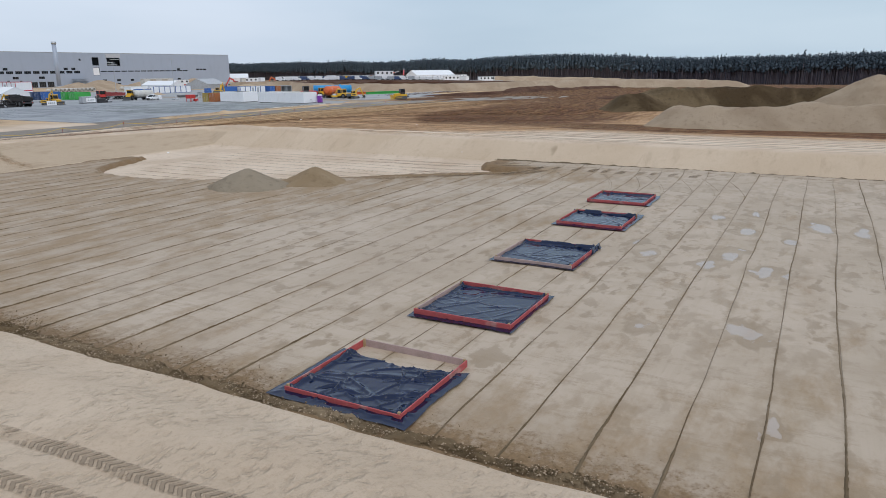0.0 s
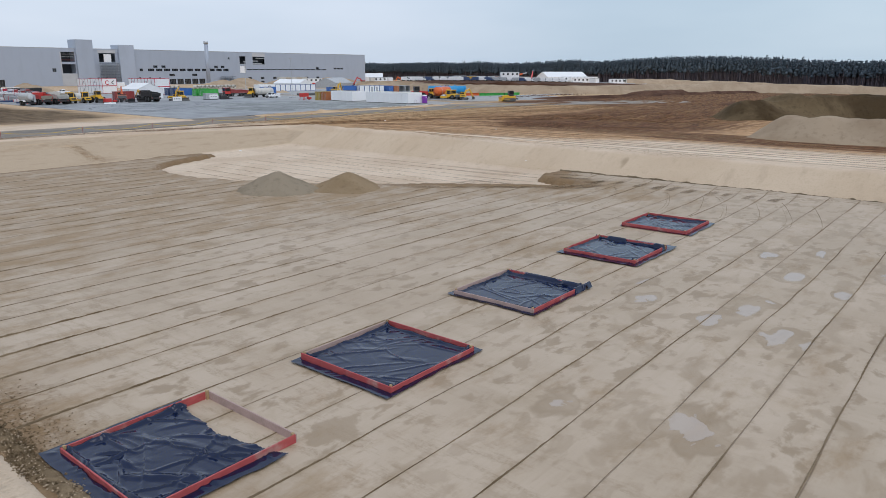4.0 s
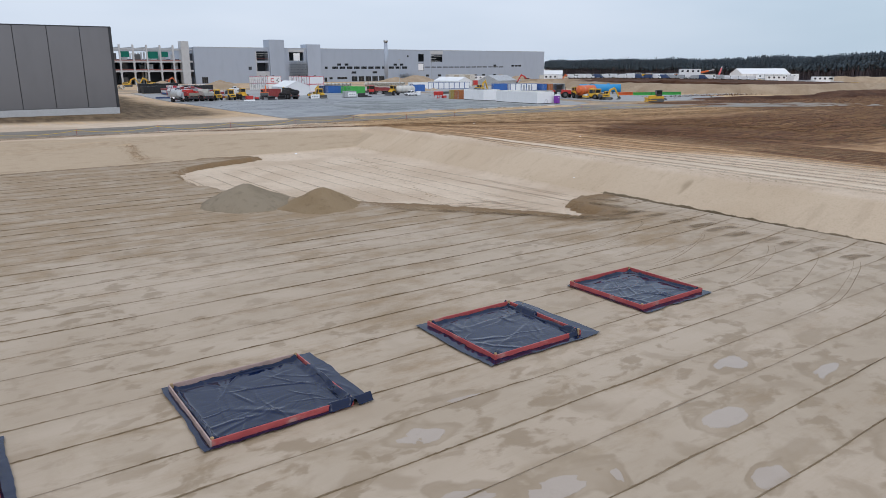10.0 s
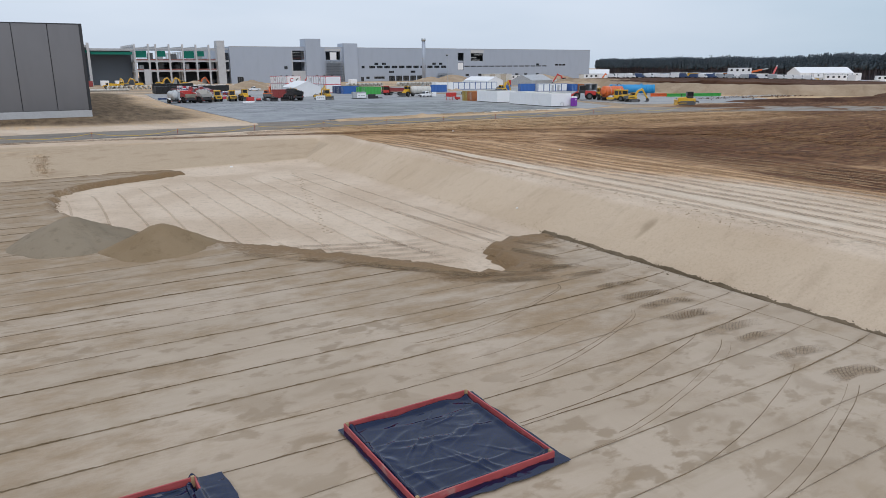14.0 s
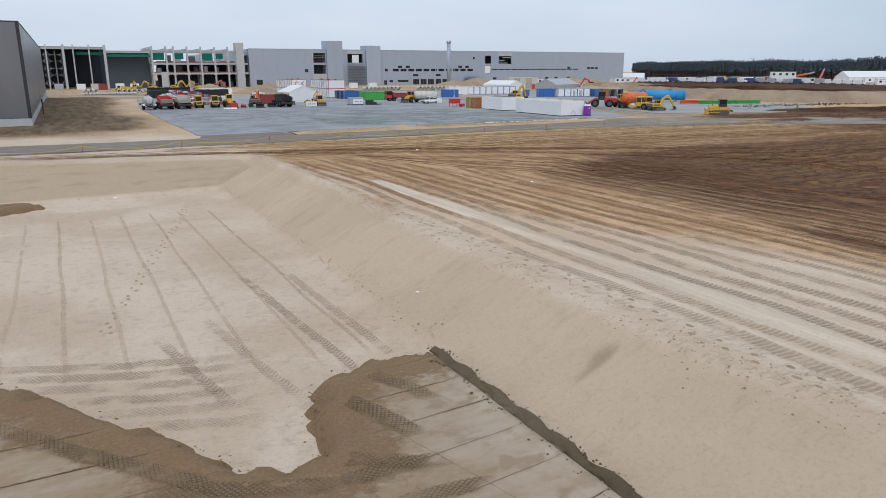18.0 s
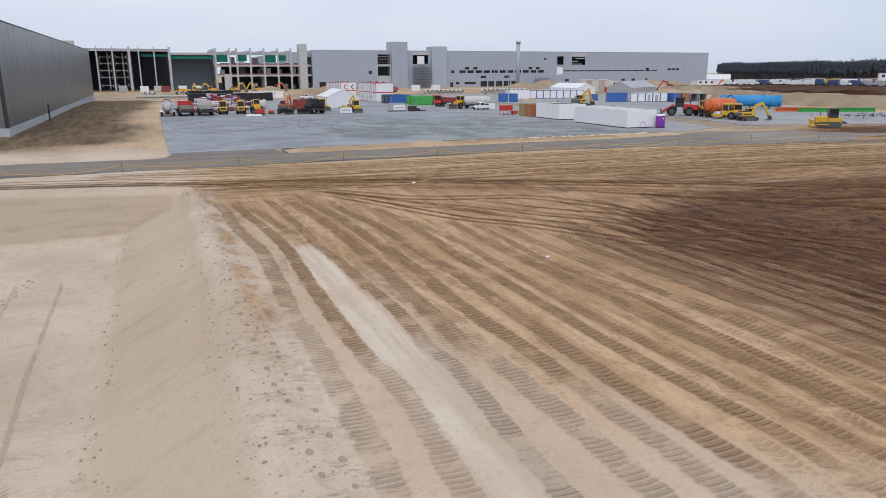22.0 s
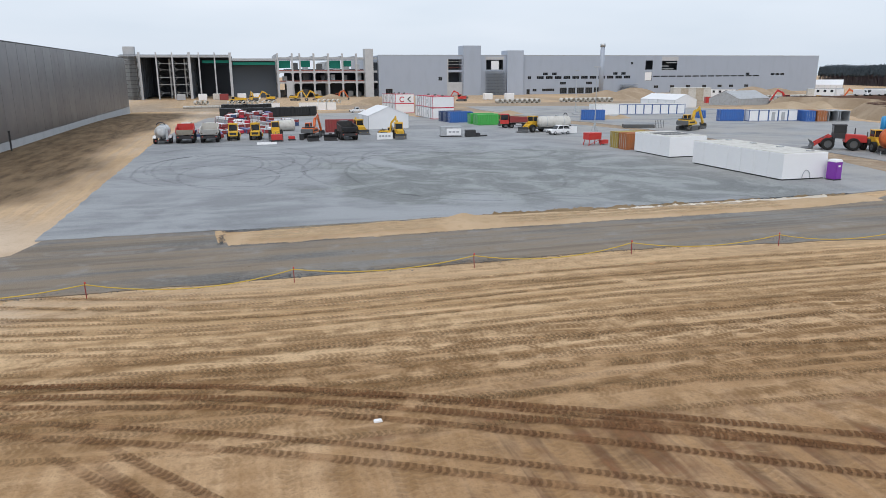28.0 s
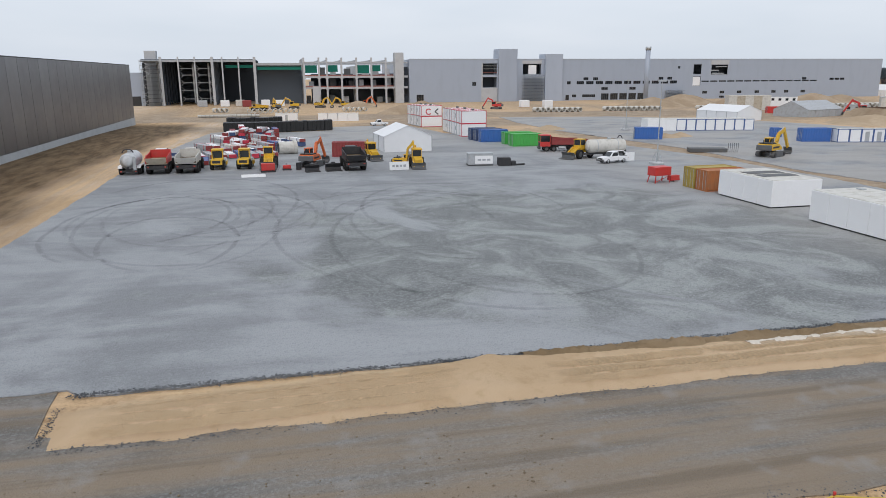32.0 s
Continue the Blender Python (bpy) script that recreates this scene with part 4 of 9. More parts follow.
flat_sheet("road", [(-120, 106.8), (60, 106.6), (100, 106.9), (130, 107.0), (146, 104.6), (170, 97), (200, 82), (222, 72), (228, 84), (210, 94), (190, 108), (180, 117), (168, 121.5), (160, 117.9), (99.6, 117.6), (99, 122.4), (86.6, 122.4), (88.6, 119.7), (84, 117), (60, 118.4), (-120, 119.5)],
           0.05, M_ROAD, "grey-brown gravel site road packed by traffic", "road", rim=0.3, jag=0.18, seed=2)
flat_sheet("yard", [(86.2, 122.3), (99.4, 122.2), (100.2, 121.4), (120, 121.4), (160, 121.2), (166, 122.0), (176, 126), (183, 150), (184, 172), (183, 200), (176, 235), (150, 262), (146, 300), (112, 296), (92, 282), (87.5, 230), (85.8, 200)],
           0.09, M_GRAVEL, "blue-grey crushed stone yard with swirling wheel marks", "yard", rim=0.35, jag=0.15, seed=3)
flat_sheet("yard", [(187, 215), (186, 180), (189, 160), (186, 128), (215, 118), (240, 128), (246, 165), (250, 210), (262, 250), (255, 285), (230, 330), (190, 345), (182, 300), (180, 262)],
           0.09, M_GRAVEL, "grey crushed stone yard between the container rows", "yard", rim=0.35, jag=0.3, seed=4)
STRIP = [(100.3, 116.6), (120, 116.6), (150, 116.3), (160.8, 117.4), (161.5, 120.6), (150, 119.9), (140, 119.8), (130, 120.6), (120, 121.4), (110, 120.7), (99.9, 119.6)]
ix, iy = steps((98, 164, 0.4)), steps((114, 123, 0.3))
i_co, i_q = terrain_mesh("strip", ix, iy, ground_height)
i_d = poly_distance(i_co[:, 0], i_co[:, 1], STRIP + STRIP[:1]) * np.where(inside(i_co[:, 0], i_co[:, 1], STRIP), 1, -1)
i_d = i_d + 0.8 * (fractal(i_co[:, 0], i_co[:, 1], 1.6, 3) - 0.5)


def strip_rise(x, y):
    """The uneven top of the sand strip, with a low ridge pushed across it."""
    ridge = 0.22 * np.exp(-((x - 118.2 - 0.45 * (y - 118)) / 0.7) ** 2) * smooth(y, 116.8, 118)
    return 0.32 + 0.12 * (fractal(x, y, 2.4, 3) - 0.5) + 0.16 * np.exp(-(((x - 119) / 1.6) ** 2 + ((y - 119.5) / 1.2) ** 2)) + ridge


i_co[:, 2] += 0.02 + (strip_rise(i_co[:, 0], i_co[:, 1]) - 0.02) * smooth(i_d, -0.35, 0.8)
strip = tagged(new("sand_strip", array_mesh("sand_strip", i_co, i_q[(i_d[i_q] > -0.3).any(1)])), "raised strip of clean yellow sand between road and yard", "sand", kind="structure")
strip.data.materials.append(make_loose("yellow_sand", (0.42, 0.28, 0.155), (0.58, 0.415, 0.26), (0.66, 0.49, 0.325), 0.6))

M_PURE = make_loose("washed_sand", (0.5, 0.42, 0.33), (0.7, 0.63, 0.54), (0.78, 0.72, 0.64), 0.5)
strip_ridge("sand_ridge", [(133.6 + 0.15 * k, 119.5 + 0.02 * math.sin(0.2 * k), 0.3) for k in range(150)], 0.45, 0.16, M_PURE, "thin bed of washed white sand on the strip", 21)
strip_ridge("grit_ridge", [(121.5 + 0.15 * k, 120.95 - 0.004 * k + 0.1 * math.sin(0.15 * k), 0.12) for k in range(250)], 0.75, 0.3, M_OLIVE, "low bank of brown grit between sand strip and yard", 22)
clods([(94 + 0.5 * k, 111.5 + 2.2 * math.sin(0.9 * k), 0.05) for k in range(110)], 0.9, 900, (0.015, 0.06), M_HEAP, "pale stone chips strewn over the gravel road", 23)
# dark stones spilled along the rims of yard and road
clods([(100.0 + 0.42 * k, 121.5 - 0.0015 * k, 0.1) for k in range(145)], 0.14, 5600, (0.015, 0.07), M_STONE, "dark broken stone along the edge of the yard", 31)
clods([(99.7 + 0.1 * math.sin(k), 117.0 + 0.1 * k, 0.08) for k in range(34)], 0.12, 160, (0.015, 0.05), M_STONE, "dark broken stone at the end of the sand strip", 32)
clods([(100.5 + 0.4 * k, 116.5, 0.06) for k in range(150)], 0.25, 2600, (0.012, 0.05), M_STONE, "stone chips along the road edge", 33)
clods([(60 + 0.5 * k, 107.1 + 0.15 * math.sin(0.3 * k), 0.06) for k in range(170)], 0.3, 3400, (0.012, 0.055), M_STONE, "stone chips along the sandy road edge", 34)

# ---- shapes and parts ----
def part(name, bm, mat, parent=None, label="", smooth_shade=False):
    """Links a bmesh as one mesh object under a thing or part."""
    me = bpy.data.meshes.new(name)
    bm.to_mesh(me)
    bm.free()
    me.materials.append(mat)
    if smooth_shade:
        me.polygons.foreach_set("use_smooth", np.ones(len(me.polygons), bool))
    ob = new(name, me)
    ob.parent = parent
    if label:
        ob["label"] = label
    return ob


def thing(name, m, label, category, group="", kind=""):
    ob = new(name)
    ob.empty_display_size = 0.3
    ob.matrix_world = m
    return tagged(ob, label, category, group, kind)


def at(x, y, turn=0.0, dz=0.0):
    """A pose on the ground; turn in degrees, 0 faces +y."""
    return pose(x, y, base_z(x, y) + dz, 0, 0, turn)


def base_z(x, y):
    """Height of the walkable surface, sheets on top of the sand included."""
    z = float(ground_height(x, y))
    if 85 < x < 186 and 121 < y < 300 or 182 < x < 262 and 118 < y < 345:
        z += 0.09
    if 252 < x < 420 and 122 < y < 300:
        z += 3.2
    return z


def add_box(bm, x0, x1, y0, y1, z0, z1, bevel=0.0, taper=0.0):
    """taper pulls the top in, in metres, on all sides."""
    vs = [bm.verts.new(p) for p in ((x0, y0, z0), (x1, y0, z0), (x1, y1, z0), (x0, y1, z0),
          (x0 + taper, y0 + taper, z1), (x1 - taper, y0 + taper, z1), (x1 - taper, y1 - taper, z1), (x0 + taper, y1 - taper, z1))]
    fs = [bm.faces.new([vs[i] for i in f]) for f in ((3, 2, 1, 0), (4, 5, 6, 7), (0, 1, 5, 4), (1, 2, 6, 5), (2, 3, 7, 6), (3, 0, 4, 7))]
    if bevel:
        bmesh.ops.bevel(bm, geom=list({e for f in fs for e in f.edges}), offset=bevel, segments=1, affect="EDGES")
    return bm


def box(*a, **k):
    return add_box(bmesh.new(), *a, **k)


def add_tube(bm, p, q, r, n=10, r2=None, caps=True):
    p, q = Vector(p), Vector(q)
    r2 = r if r2 is None else r2
    d = (q - p).normalized()
    s = d.cross((0, 0, 1) if abs(d.z) < 0.9 else (1, 0, 0)).normalized()
    u = s.cross(d)
    ring = lambda c, rr: [bm.verts.new(c + rr * (math.cos(2 * math.pi * k / n) * s + math.sin(2 * math.pi * k / n) * u)) for k in range(n)]
    a, b = ring(p, r), ring(q, r2)
    for k in range(n):
        j = (k + 1) % n
        bm.faces.new((a[k], a[j], b[j], b[k]))
    if caps:
        bm.faces.new(a[::-1])
        bm.faces.new(b)
    return bm


def tube(*a, **k):
    return add_tube(bmesh.new(), *a, **k)


def add_prism(bm, outline_yz, x0, x1):
    """A side outline in (y, z), swept from x0 to x1."""
    a = [bm.verts.new((x0, y, z)) for y, z in outline_yz]
    b = [bm.verts.new((x1, y, z)) for y, z in outline_yz]
    n = len(a)
    bm.faces.new(a)
    bm.faces.new(b[::-1])
    for k in range(n):
        j = (k + 1) % n
        bm.faces.new((a[j], a[k], b[k], b[j]))
    bmesh.ops.recalc_face_normals(bm, faces=bm.faces)
    return bm


def prism(outline_yz, x0, x1, bevel=0.0):
    bm = add_prism(bmesh.new(), outline_yz, x0, x1)
    if bevel:
        bmesh.ops.bevel(bm, geom=bm.edges[:], offset=bevel, segments=1, affect="EDGES")
    return bm


def beam(bm, p, q, w, h=None):
    """A square bar from p to q."""
    p, q = Vector(p), Vector(q)
    h = h or w
    d = (q - p).normalized()
    s = d.cross((0, 0, 1) if abs(d.z) < 0.95 else (1, 0, 0)).normalized() * w / 2
    u = s.normalized().cross(d) * h / 2
    vs = [bm.verts.new(c + a * s + b * u) for c in (p, q) for a, b in ((-1, -1), (1, -1), (1, 1), (-1, 1))]
    for f in ((0, 1, 2, 3), (7, 6, 5, 4), (1, 0, 4, 5), (2, 1, 5, 6), (3, 2, 6, 7), (0, 3, 7, 4)):
        bm.faces.new([vs[i] for i in f])
    return bm


def wheel(parent, x, y, r, w, tyre, rim):
    """A wheel on an axle along x: tyre with a rounded shoulder, and its rim."""
    bm = bmesh.new()
    prof = ((r * 0.6, -w / 2), (r * 0.92, -w / 2), (r, -w * 0.36), (r, w * 0.36), (r * 0.92, w / 2), (r * 0.6, w / 2))
    n, rings = 16, []
    for k in range(n):
        a = 2 * math.pi * k / n
        rings.append([bm.verts.new((x + o, y + q * math.cos(a), r + q * math.sin(a))) for q, o in prof])
    for k in range(n):
        a, b = rings[k], rings[(k + 1) % n]
        for j in range(len(prof)):
            i = (j + 1) % len(prof)
            bm.faces.new((a[j], a[i], b[i], b[j]))
    bmesh.ops.recalc_face_normals(bm, faces=bm.faces)
    t = part("wheel", bm, tyre, parent)
    side = 1 if x > 0 else -1
    rm = tube((x - side * w * 0.3, y, r), (x + side * w * 0.38, y, r), r * 0.6, 12)
    add_tube(rm, (x + side * w * 0.38, y, r), (x + side * w * 0.48, y, r), r * 0.2, 8)
    part("rim", rm, rim, t)
    return t


def wall_sheet(bm, a0, a1, z0, z1, holes, at_y, deep, along="x"):
    """A wall with real openings: front, back and the reveals of each hole (a0, a1, z0, z1)."""
    cut = lambda k0, k1, v0, v1: sorted({v0, v1, *(min(max(h[k], v0), v1) for h in holes for k in (k0, k1))})
    us, zs = cut(0, 1, a0, a1), cut(2, 3, z0, z1)
    P = (lambda u, d, z: (u, at_y + d, z)) if along == "x" else (lambda u, d, z: (at_y + d, u, z))
    quad = lambda *p: bm.faces.new([bm.verts.new(v) for v in p])
    solid = lambda u, z: not any(h[0] < u < h[1] and h[2] < z < h[3] for h in holes)
    for u, v in zip(us, us[1:]):
        for z, w in zip(zs, zs[1:]):
            if solid((u + v) / 2, (z + w) / 2):
                quad(P(u, 0, z), P(v, 0, z), P(v, 0, w), P(u, 0, w))
                quad(P(v, deep, z), P(u, deep, z), P(u, deep, w), P(v, deep, w))
    for h in list(holes) + [(a0, a1, z0, z1)]:
        u, v, z, w = h
        quad(P(u, 0, z), P(u, deep, z), P(v, deep, z), P(v, 0, z))
        quad(P(u, 0, w), P(v, 0, w), P(v, deep, w), P(u, deep, w))
        quad(P(u, 0, z), P(u, 0, w), P(u, deep, w), P(u, deep, z))
        quad(P(v, 0, z), P(v, deep, z), P(v, deep, w), P(v, 0, w))
    return bm


# ---- coatings ----
def make_plain(name, col, rough=0.6, metal=0.0, vary=0.15, scale=3.0):
    m = Mat(name, rough, metal)
    c = m.mix(m.noise(scale, 4), tuple(v * (1 - vary) for v in col), tuple(min(1, v * (1 + vary)) for v in col))
    m.colour(c).bump(m.noise(scale * 8, 2), 0.1, 0.01)
    return m.m


P_YELLOW = paint("machine_yellow", (0.72, 0.42, 0.02), 0.42, dirt=0.22)
P_ORANGE = paint("machine_orange", (0.72, 0.14, 0.025), 0.42, dirt=0.22)
P_RED = paint("machine_red", (0.58, 0.035, 0.03), 0.42, dirt=0.2)
P_DKRED = paint("oxide_red", (0.28, 0.035, 0.035), 0.55, dirt=0.2)
P_WHITE = paint("white_coat", (0.87, 0.875, 0.88), 0.45, dirt=0.03)
P_CREAM = paint("dusty_white", (0.62, 0.6, 0.55), 0.5, dirt=0.3)
P_BEIGE = paint("dusty_beige", (0.48, 0.42, 0.33), 0.6, dirt=0.4)
P_GREY = paint("light_grey_coat", (0.42, 0.44, 0.46), 0.5)
P_DKGREY = paint("dark_grey_coat", (0.09, 0.095, 0.1), 0.55)
P_BLACK = paint("black_coat", (0.022, 0.022, 0.025), 0.5, dirt=0.15)
P_BLUE = paint("container_blue", (0.03, 0.13, 0.42), 0.45, dirt=0.12)
P_NAVY = paint("container_navy", (0.035, 0.07, 0.17), 0.5, dirt=0.15)
P_TANKBLUE = paint("tank_blue", (0.02, 0.3, 0.62), 0.4, dirt=0.08)
P_GREEN = paint("container_green", (0.05, 0.4, 0.07), 0.45, dirt=0.12)
P_PURPLE = paint("cabin_purple", (0.22, 0.03, 0.36), 0.45, dirt=0.05)
P_OLIVE = paint("container_ochre", (0.4, 0.29, 0.05), 0.55, dirt=0.3)
P_RUST = paint("container_rust", (0.42, 0.14, 0.04), 0.6, dirt=0.3)
P_TRIM = paint("trim_red", (0.55, 0.03, 0.06), 0.5, dirt=0.05)
P_FRAMEBLUE = paint("frame_blue", (0.06, 0.12, 0.3), 0.5, dirt=0.05)
P_STEEL = make_plain("galvanised_steel", (0.5, 0.52, 0.53), 0.45, 0.6)
M_TYRE = make_plain("tyre_rubber", (0.03, 0.029, 0.028), 0.85)
M_CONC = paint("fair_concrete", (0.5, 0.51, 0.52), 0.85, dirt=0.25, dirt_col=(0.36, 0.36, 0.36), scale=0.35)
P_RAIL = paint("weathered_red", (0.3, 0.1, 0.085), 0.7, dirt=0.3)
P_SLATE = paint("slate_panel", (0.075, 0.095, 0.12), 0.6, dirt=0.1)
P_SILVER = paint("silver_tank", (0.58, 0.6, 0.61), 0.4, dirt=0.35, dirt_col=(0.3, 0.29, 0.27))
P_WRAP = paint("black_wrap", (0.009, 0.009, 0.01), 0.5, dirt=0.05)
# near-black colour stands in for the shade inside open buildings and pipes
M_INNER = make_plain("interior_shade", (0.075, 0.085, 0.1), 0.9)
M_NET = make_plain("green_netting", (0.02, 0.2, 0.15), 0.8)
M_CANVAS = make_plain("white_canvas", (0.82, 0.83, 0.84), 0.6, 0, 0.05, 0.8)
M_WOOD = make_plain("sawn_timber", (0.42, 0.3, 0.17), 0.8)


def make_glass():
    m = Mat("window_glass", 0.06)
    m.colour((0.02, 0.025, 0.03))
    m.b.inputs["Specular IOR Level"].default_value = 0.8
    return m.m


M_GLASS = make_glass()


def make_cladding(name, col, rough=0.42, metal=0.3, rib=0.0):
    """Coated sheet panels; every panel is a piece, with a slight shift of tone of its own."""
    m = Mat(name, rough, metal)
    r = m.rand()
    c = m.mix(r, tuple(v * 0.93 for v in col), tuple(v * 1.07 for v in col))
    c = m.mix(m.math("MULTIPLY", m.step(m.noise(0.25, 4, m.scaled((1.0, 1.0, 0.25))), 0.45, 0.7), 0.25), c, tuple(v * 0.8 for v in col))
    m.colour(c)
    m.rough(m.math("ADD", m.math("MULTIPLY", m.noise(0.4, 3), 0.2), rough - 0.1))
    if rib:
        x, y, z = m.axes()
        wave = m.math("SINE", m.math("MULTIPLY", z, 2 * math.pi / rib))
        m.bump(wave, 0.25, 0.02)
    return m.m


C_DARK = make_cladding("dark_cladding", (0.235, 0.232, 0.24), 0.36, 0.85)
C_LIGHT = make_cladding("light_cladding", (0.42, 0.47, 0.55), 0.5, 0.1)
C_JOINT = make_plain("joint_profile", (0.05, 0.052, 0.057), 0.5, 0.4)

# ---- the dark warehouse ----
def warehouse():
    x0, x1, y0, y1, top, foot = -98.5, 63.5, 157.4, 337.4, 17.85, 1.35
    w = thing("warehouse", Matrix.Identity(4), "long windowless warehouse with dark grey metal panels", "building")
    bm = bmesh.new()
    add_box(bm, x0, x1, y0, y1, -1.5, foot)
    part("plinth", bm, M_CONC, w, "pale concrete plinth")
    part("core", box(x0 + 0.2, x1 - 0.2, y0 + 0.2, y1 - 0.2, foot, top - 0.15), C_JOINT, w)
    part("roof", box(x0 + 0.1, x1 - 0.1, y0 + 0.1, y1 - 0.1, top - 0.15, top + 0.08), C_JOINT, w)
    me_s, me_e = bpy.data.meshes.new("wall_panel"), bpy.data.meshes.new("wall_panel")
    for me, size in ((me_s, (2.94, 0.08, (top - foot) / 2 - 0.06)), (me_e, (0.08, 2.94, (top - foot) / 2 - 0.06))):
        bm = box(-size[0], size[0], -size[1], size[1], -size[2], size[2], bevel=0.025)
        bm.to_mesh(me)
        bm.free()
        me.materials.append(C_DARK)
    zc = (top + foot) / 2
    for k in range(27):
        o = new("wall_panel", me_s)
        o.parent, o.location = w, (x0 + 3 + 6 * k, y0 + 0.14, zc)
    for k in range(30):
        o = new("wall_panel", me_e)
        o.parent, o.location = w, (x1 - 0.14, y0 + 3 + 6 * k, zc)
    bm = box(x0, x1 + 0.03, y0 - 0.02, y0 + 0.25, top - 0.06, top + 0.12)
    add_box(bm, x1 - 0.25, x1 + 0.03, y0, y1, top - 0.06, top + 0.12)
    add_box(bm, x1 - 0.5, x1 + 0.05, y0 - 0.05, y0 + 0.5, foot, top)
    part("parapet_trim", bm, C_JOINT, w)
    # a short pipe stands by the plinth
    p = thing("standpipe", at(64.6, 196), "thin dark standpipe beside the plinth", "pipe")
    part("pipe", tube((0, 0, 0), (0, 0, 3.2), 0.14, 8), P_BLACK, p)
    part("cap", tube((0, 0, 3.2), (0, 0, 3.35), 0.2, 8), P_BLACK, p)


warehouse()

# ---- the long grey factory ----
FY, FZ, FTOP = 528.0, -2.6, 23.7


def factory():
    f = thing("factory", Matrix.Identity(4), "long light grey clad factory hall with window bands", "building")
    x0, x1 = 188.8, 536.0
    holes = []
    for k in range(12):
        holes.append((293.2 + 6.75 * k, 293.2 + 6.75 * k + (2.6 if k < 1 else 5.2), 7.9, 9.9))
    holes += [(a, a + 3.5, 10.5, 12.3) for a in (304.6, 311.4, 358.8, 365.3)]
    holes += [(a, a + 4.6, 4.1, 5.9) for a in (317.6, 337.8)]
    holes += [(a, a + 5.4, -2.2, 1.9) for a in (317.6, 324.2, 330.8, 337.4, 344.0)]
    holes += [(a, a + 2.4, -2.2, 1.2) for a in (286.0, 292.5)] + [(297, 300, -0.4, 1.4), (304.2, 313.5, -0.4, 1.4)]
    holes += [(391.2 + 6.6 * k, 391.2 + 6.6 * k + 5.6, 8.8, 9.7) for k in range(14)]
    holes += [(a, a + 3.6, 1.0, 2.8) for a in (392.4, 405.8, 419.2, 433.2, 446.5, 456.7, 470.2)]
    holes += [(a, a + 3.6, -2.0, -0.5) for a in (405.8, 440.5)]
    holes += [(493, 496.6, 9.5, 11.0), (497.4, 501, 9.5, 11.0), (501.8, 505.4, 9.5, 11.0), (470.4, 473.8, 9.8, 11.5)]
    holes += [(229.2, 231.8, 7.5, 9.9), (193.3, 197.8, -2.2, 2.4), (372.6, 374.4, 17.7, 19.3)]
    big = [(236, 245.4, 14.4, 21.2), (262.8, 274.9, 14.3, 20.8), (397.9, 410.6, 13.5, 20.1), (236, 245.4, 6.4, 12.8), (384.4, 390.4, 6.2, 12.4), (384.4, 390.4, 14.0, 20.4)]
    wall = part("wall", wall_sheet(bmesh.new(), x0, x1, FZ, FTOP, holes + big, FY, 0.5), C_LIGHT, f)
    for h in holes:
        win = part("window", box(h[0], h[1], FY + 0.25, FY + 0.33, h[2], h[3]), M_GLASS, f)
        bm = bmesh.new()
        n = max(1, round((h[1] - h[0]) / 1.3))
        for k in range(n + 1):
            u = h[0] + (h[1] - h[0]) * k / n
            add_box(bm, u - 0.06, u + 0.06, FY + 0.16, FY + 0.25, h[2], h[3])
        for z in (h[2], h[3] - 0.12):
            add_box(bm, h[0], h[1], FY + 0.15, FY + 0.24, z, z + 0.12)
        part("window_frame", bm, P_DKGREY, win)
    part("wall_east", box(x1 - 0.5, x1, FY + 0.5, FY + 120, FZ, FTOP), C_LIGHT, f)
    part("wall_west", box(x0, x0 + 0.5, FY + 0.5, FY + 120, FZ, FTOP), C_LIGHT, f)
    part("roof", box(x0 + 0.5, x1 - 0.5, FY + 0.5, FY + 120, FTOP - 1.0, FTOP - 0.6), P_GREY, f)
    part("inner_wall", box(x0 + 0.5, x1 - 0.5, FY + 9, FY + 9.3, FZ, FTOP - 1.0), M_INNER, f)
    for z in (5.2, 13.2):
        part("floor_slab", box(x0 + 0.5, x1 - 0.5, FY + 0.6, FY + 9, z, z + 0.5), M_CONC, f)
    for a, b, t in ((246.0, 258.2, 30.0), (277.2, 289.0, 27.0)):
        part("stair_tower", box(a, b, FY - 2.2, FY + 10, FZ, t, bevel=0.06), C_LIGHT, f)
    part("parapet", box(x0, x1 + 0.06, FY - 0.08, FY + 0.3, FTOP, FTOP + 0.35), P_GREY, f, "pale roof edge trim")
    # bare concrete round the unfinished openings
    bm = bmesh.new()
    add_box(bm, 235.2, 245.9, FY - 0.14, FY - 0.02, -2.2, 6.3)
    add_box(bm, 235.2, 236.0, FY - 0.14, FY - 0.02, 6.3, 21.2)
    part("concrete_infill", bm, M_CONC, f)
    part("concrete_infill", box(262.2, 275.5, FY - 0.14, FY - 0.02, 21.0, 23.0), M_CONC, f)
    part("concrete_infill", box(397.4, 411.2, FY - 0.14, FY - 0.02, 20.3, 23.2), M_CONC, f)
    for a in (266.5, 384.6):
        part("white_panel", box(a, a + 5.4, FY + 0.2, FY + 0.4, 14.4 if a < 300 else 6.4, 20.2 if a < 300 else 12.2), P_WHITE, f)
    for z in (15.6, 17.8, 19.6):
        part("rail", box(236, 245.4, FY + 0.1, FY + 0.3, z, z + 0.25), P_RAIL if z < 16 else P_GREY, f)
    for a, b, z in ((398, 404, 16.2), (402, 410.4, 18.6), (399, 408, 14.2)):
        part("duct", box(a, b, FY + 0.6, FY + 1.6, z, z + 0.6), P_STEEL, f)
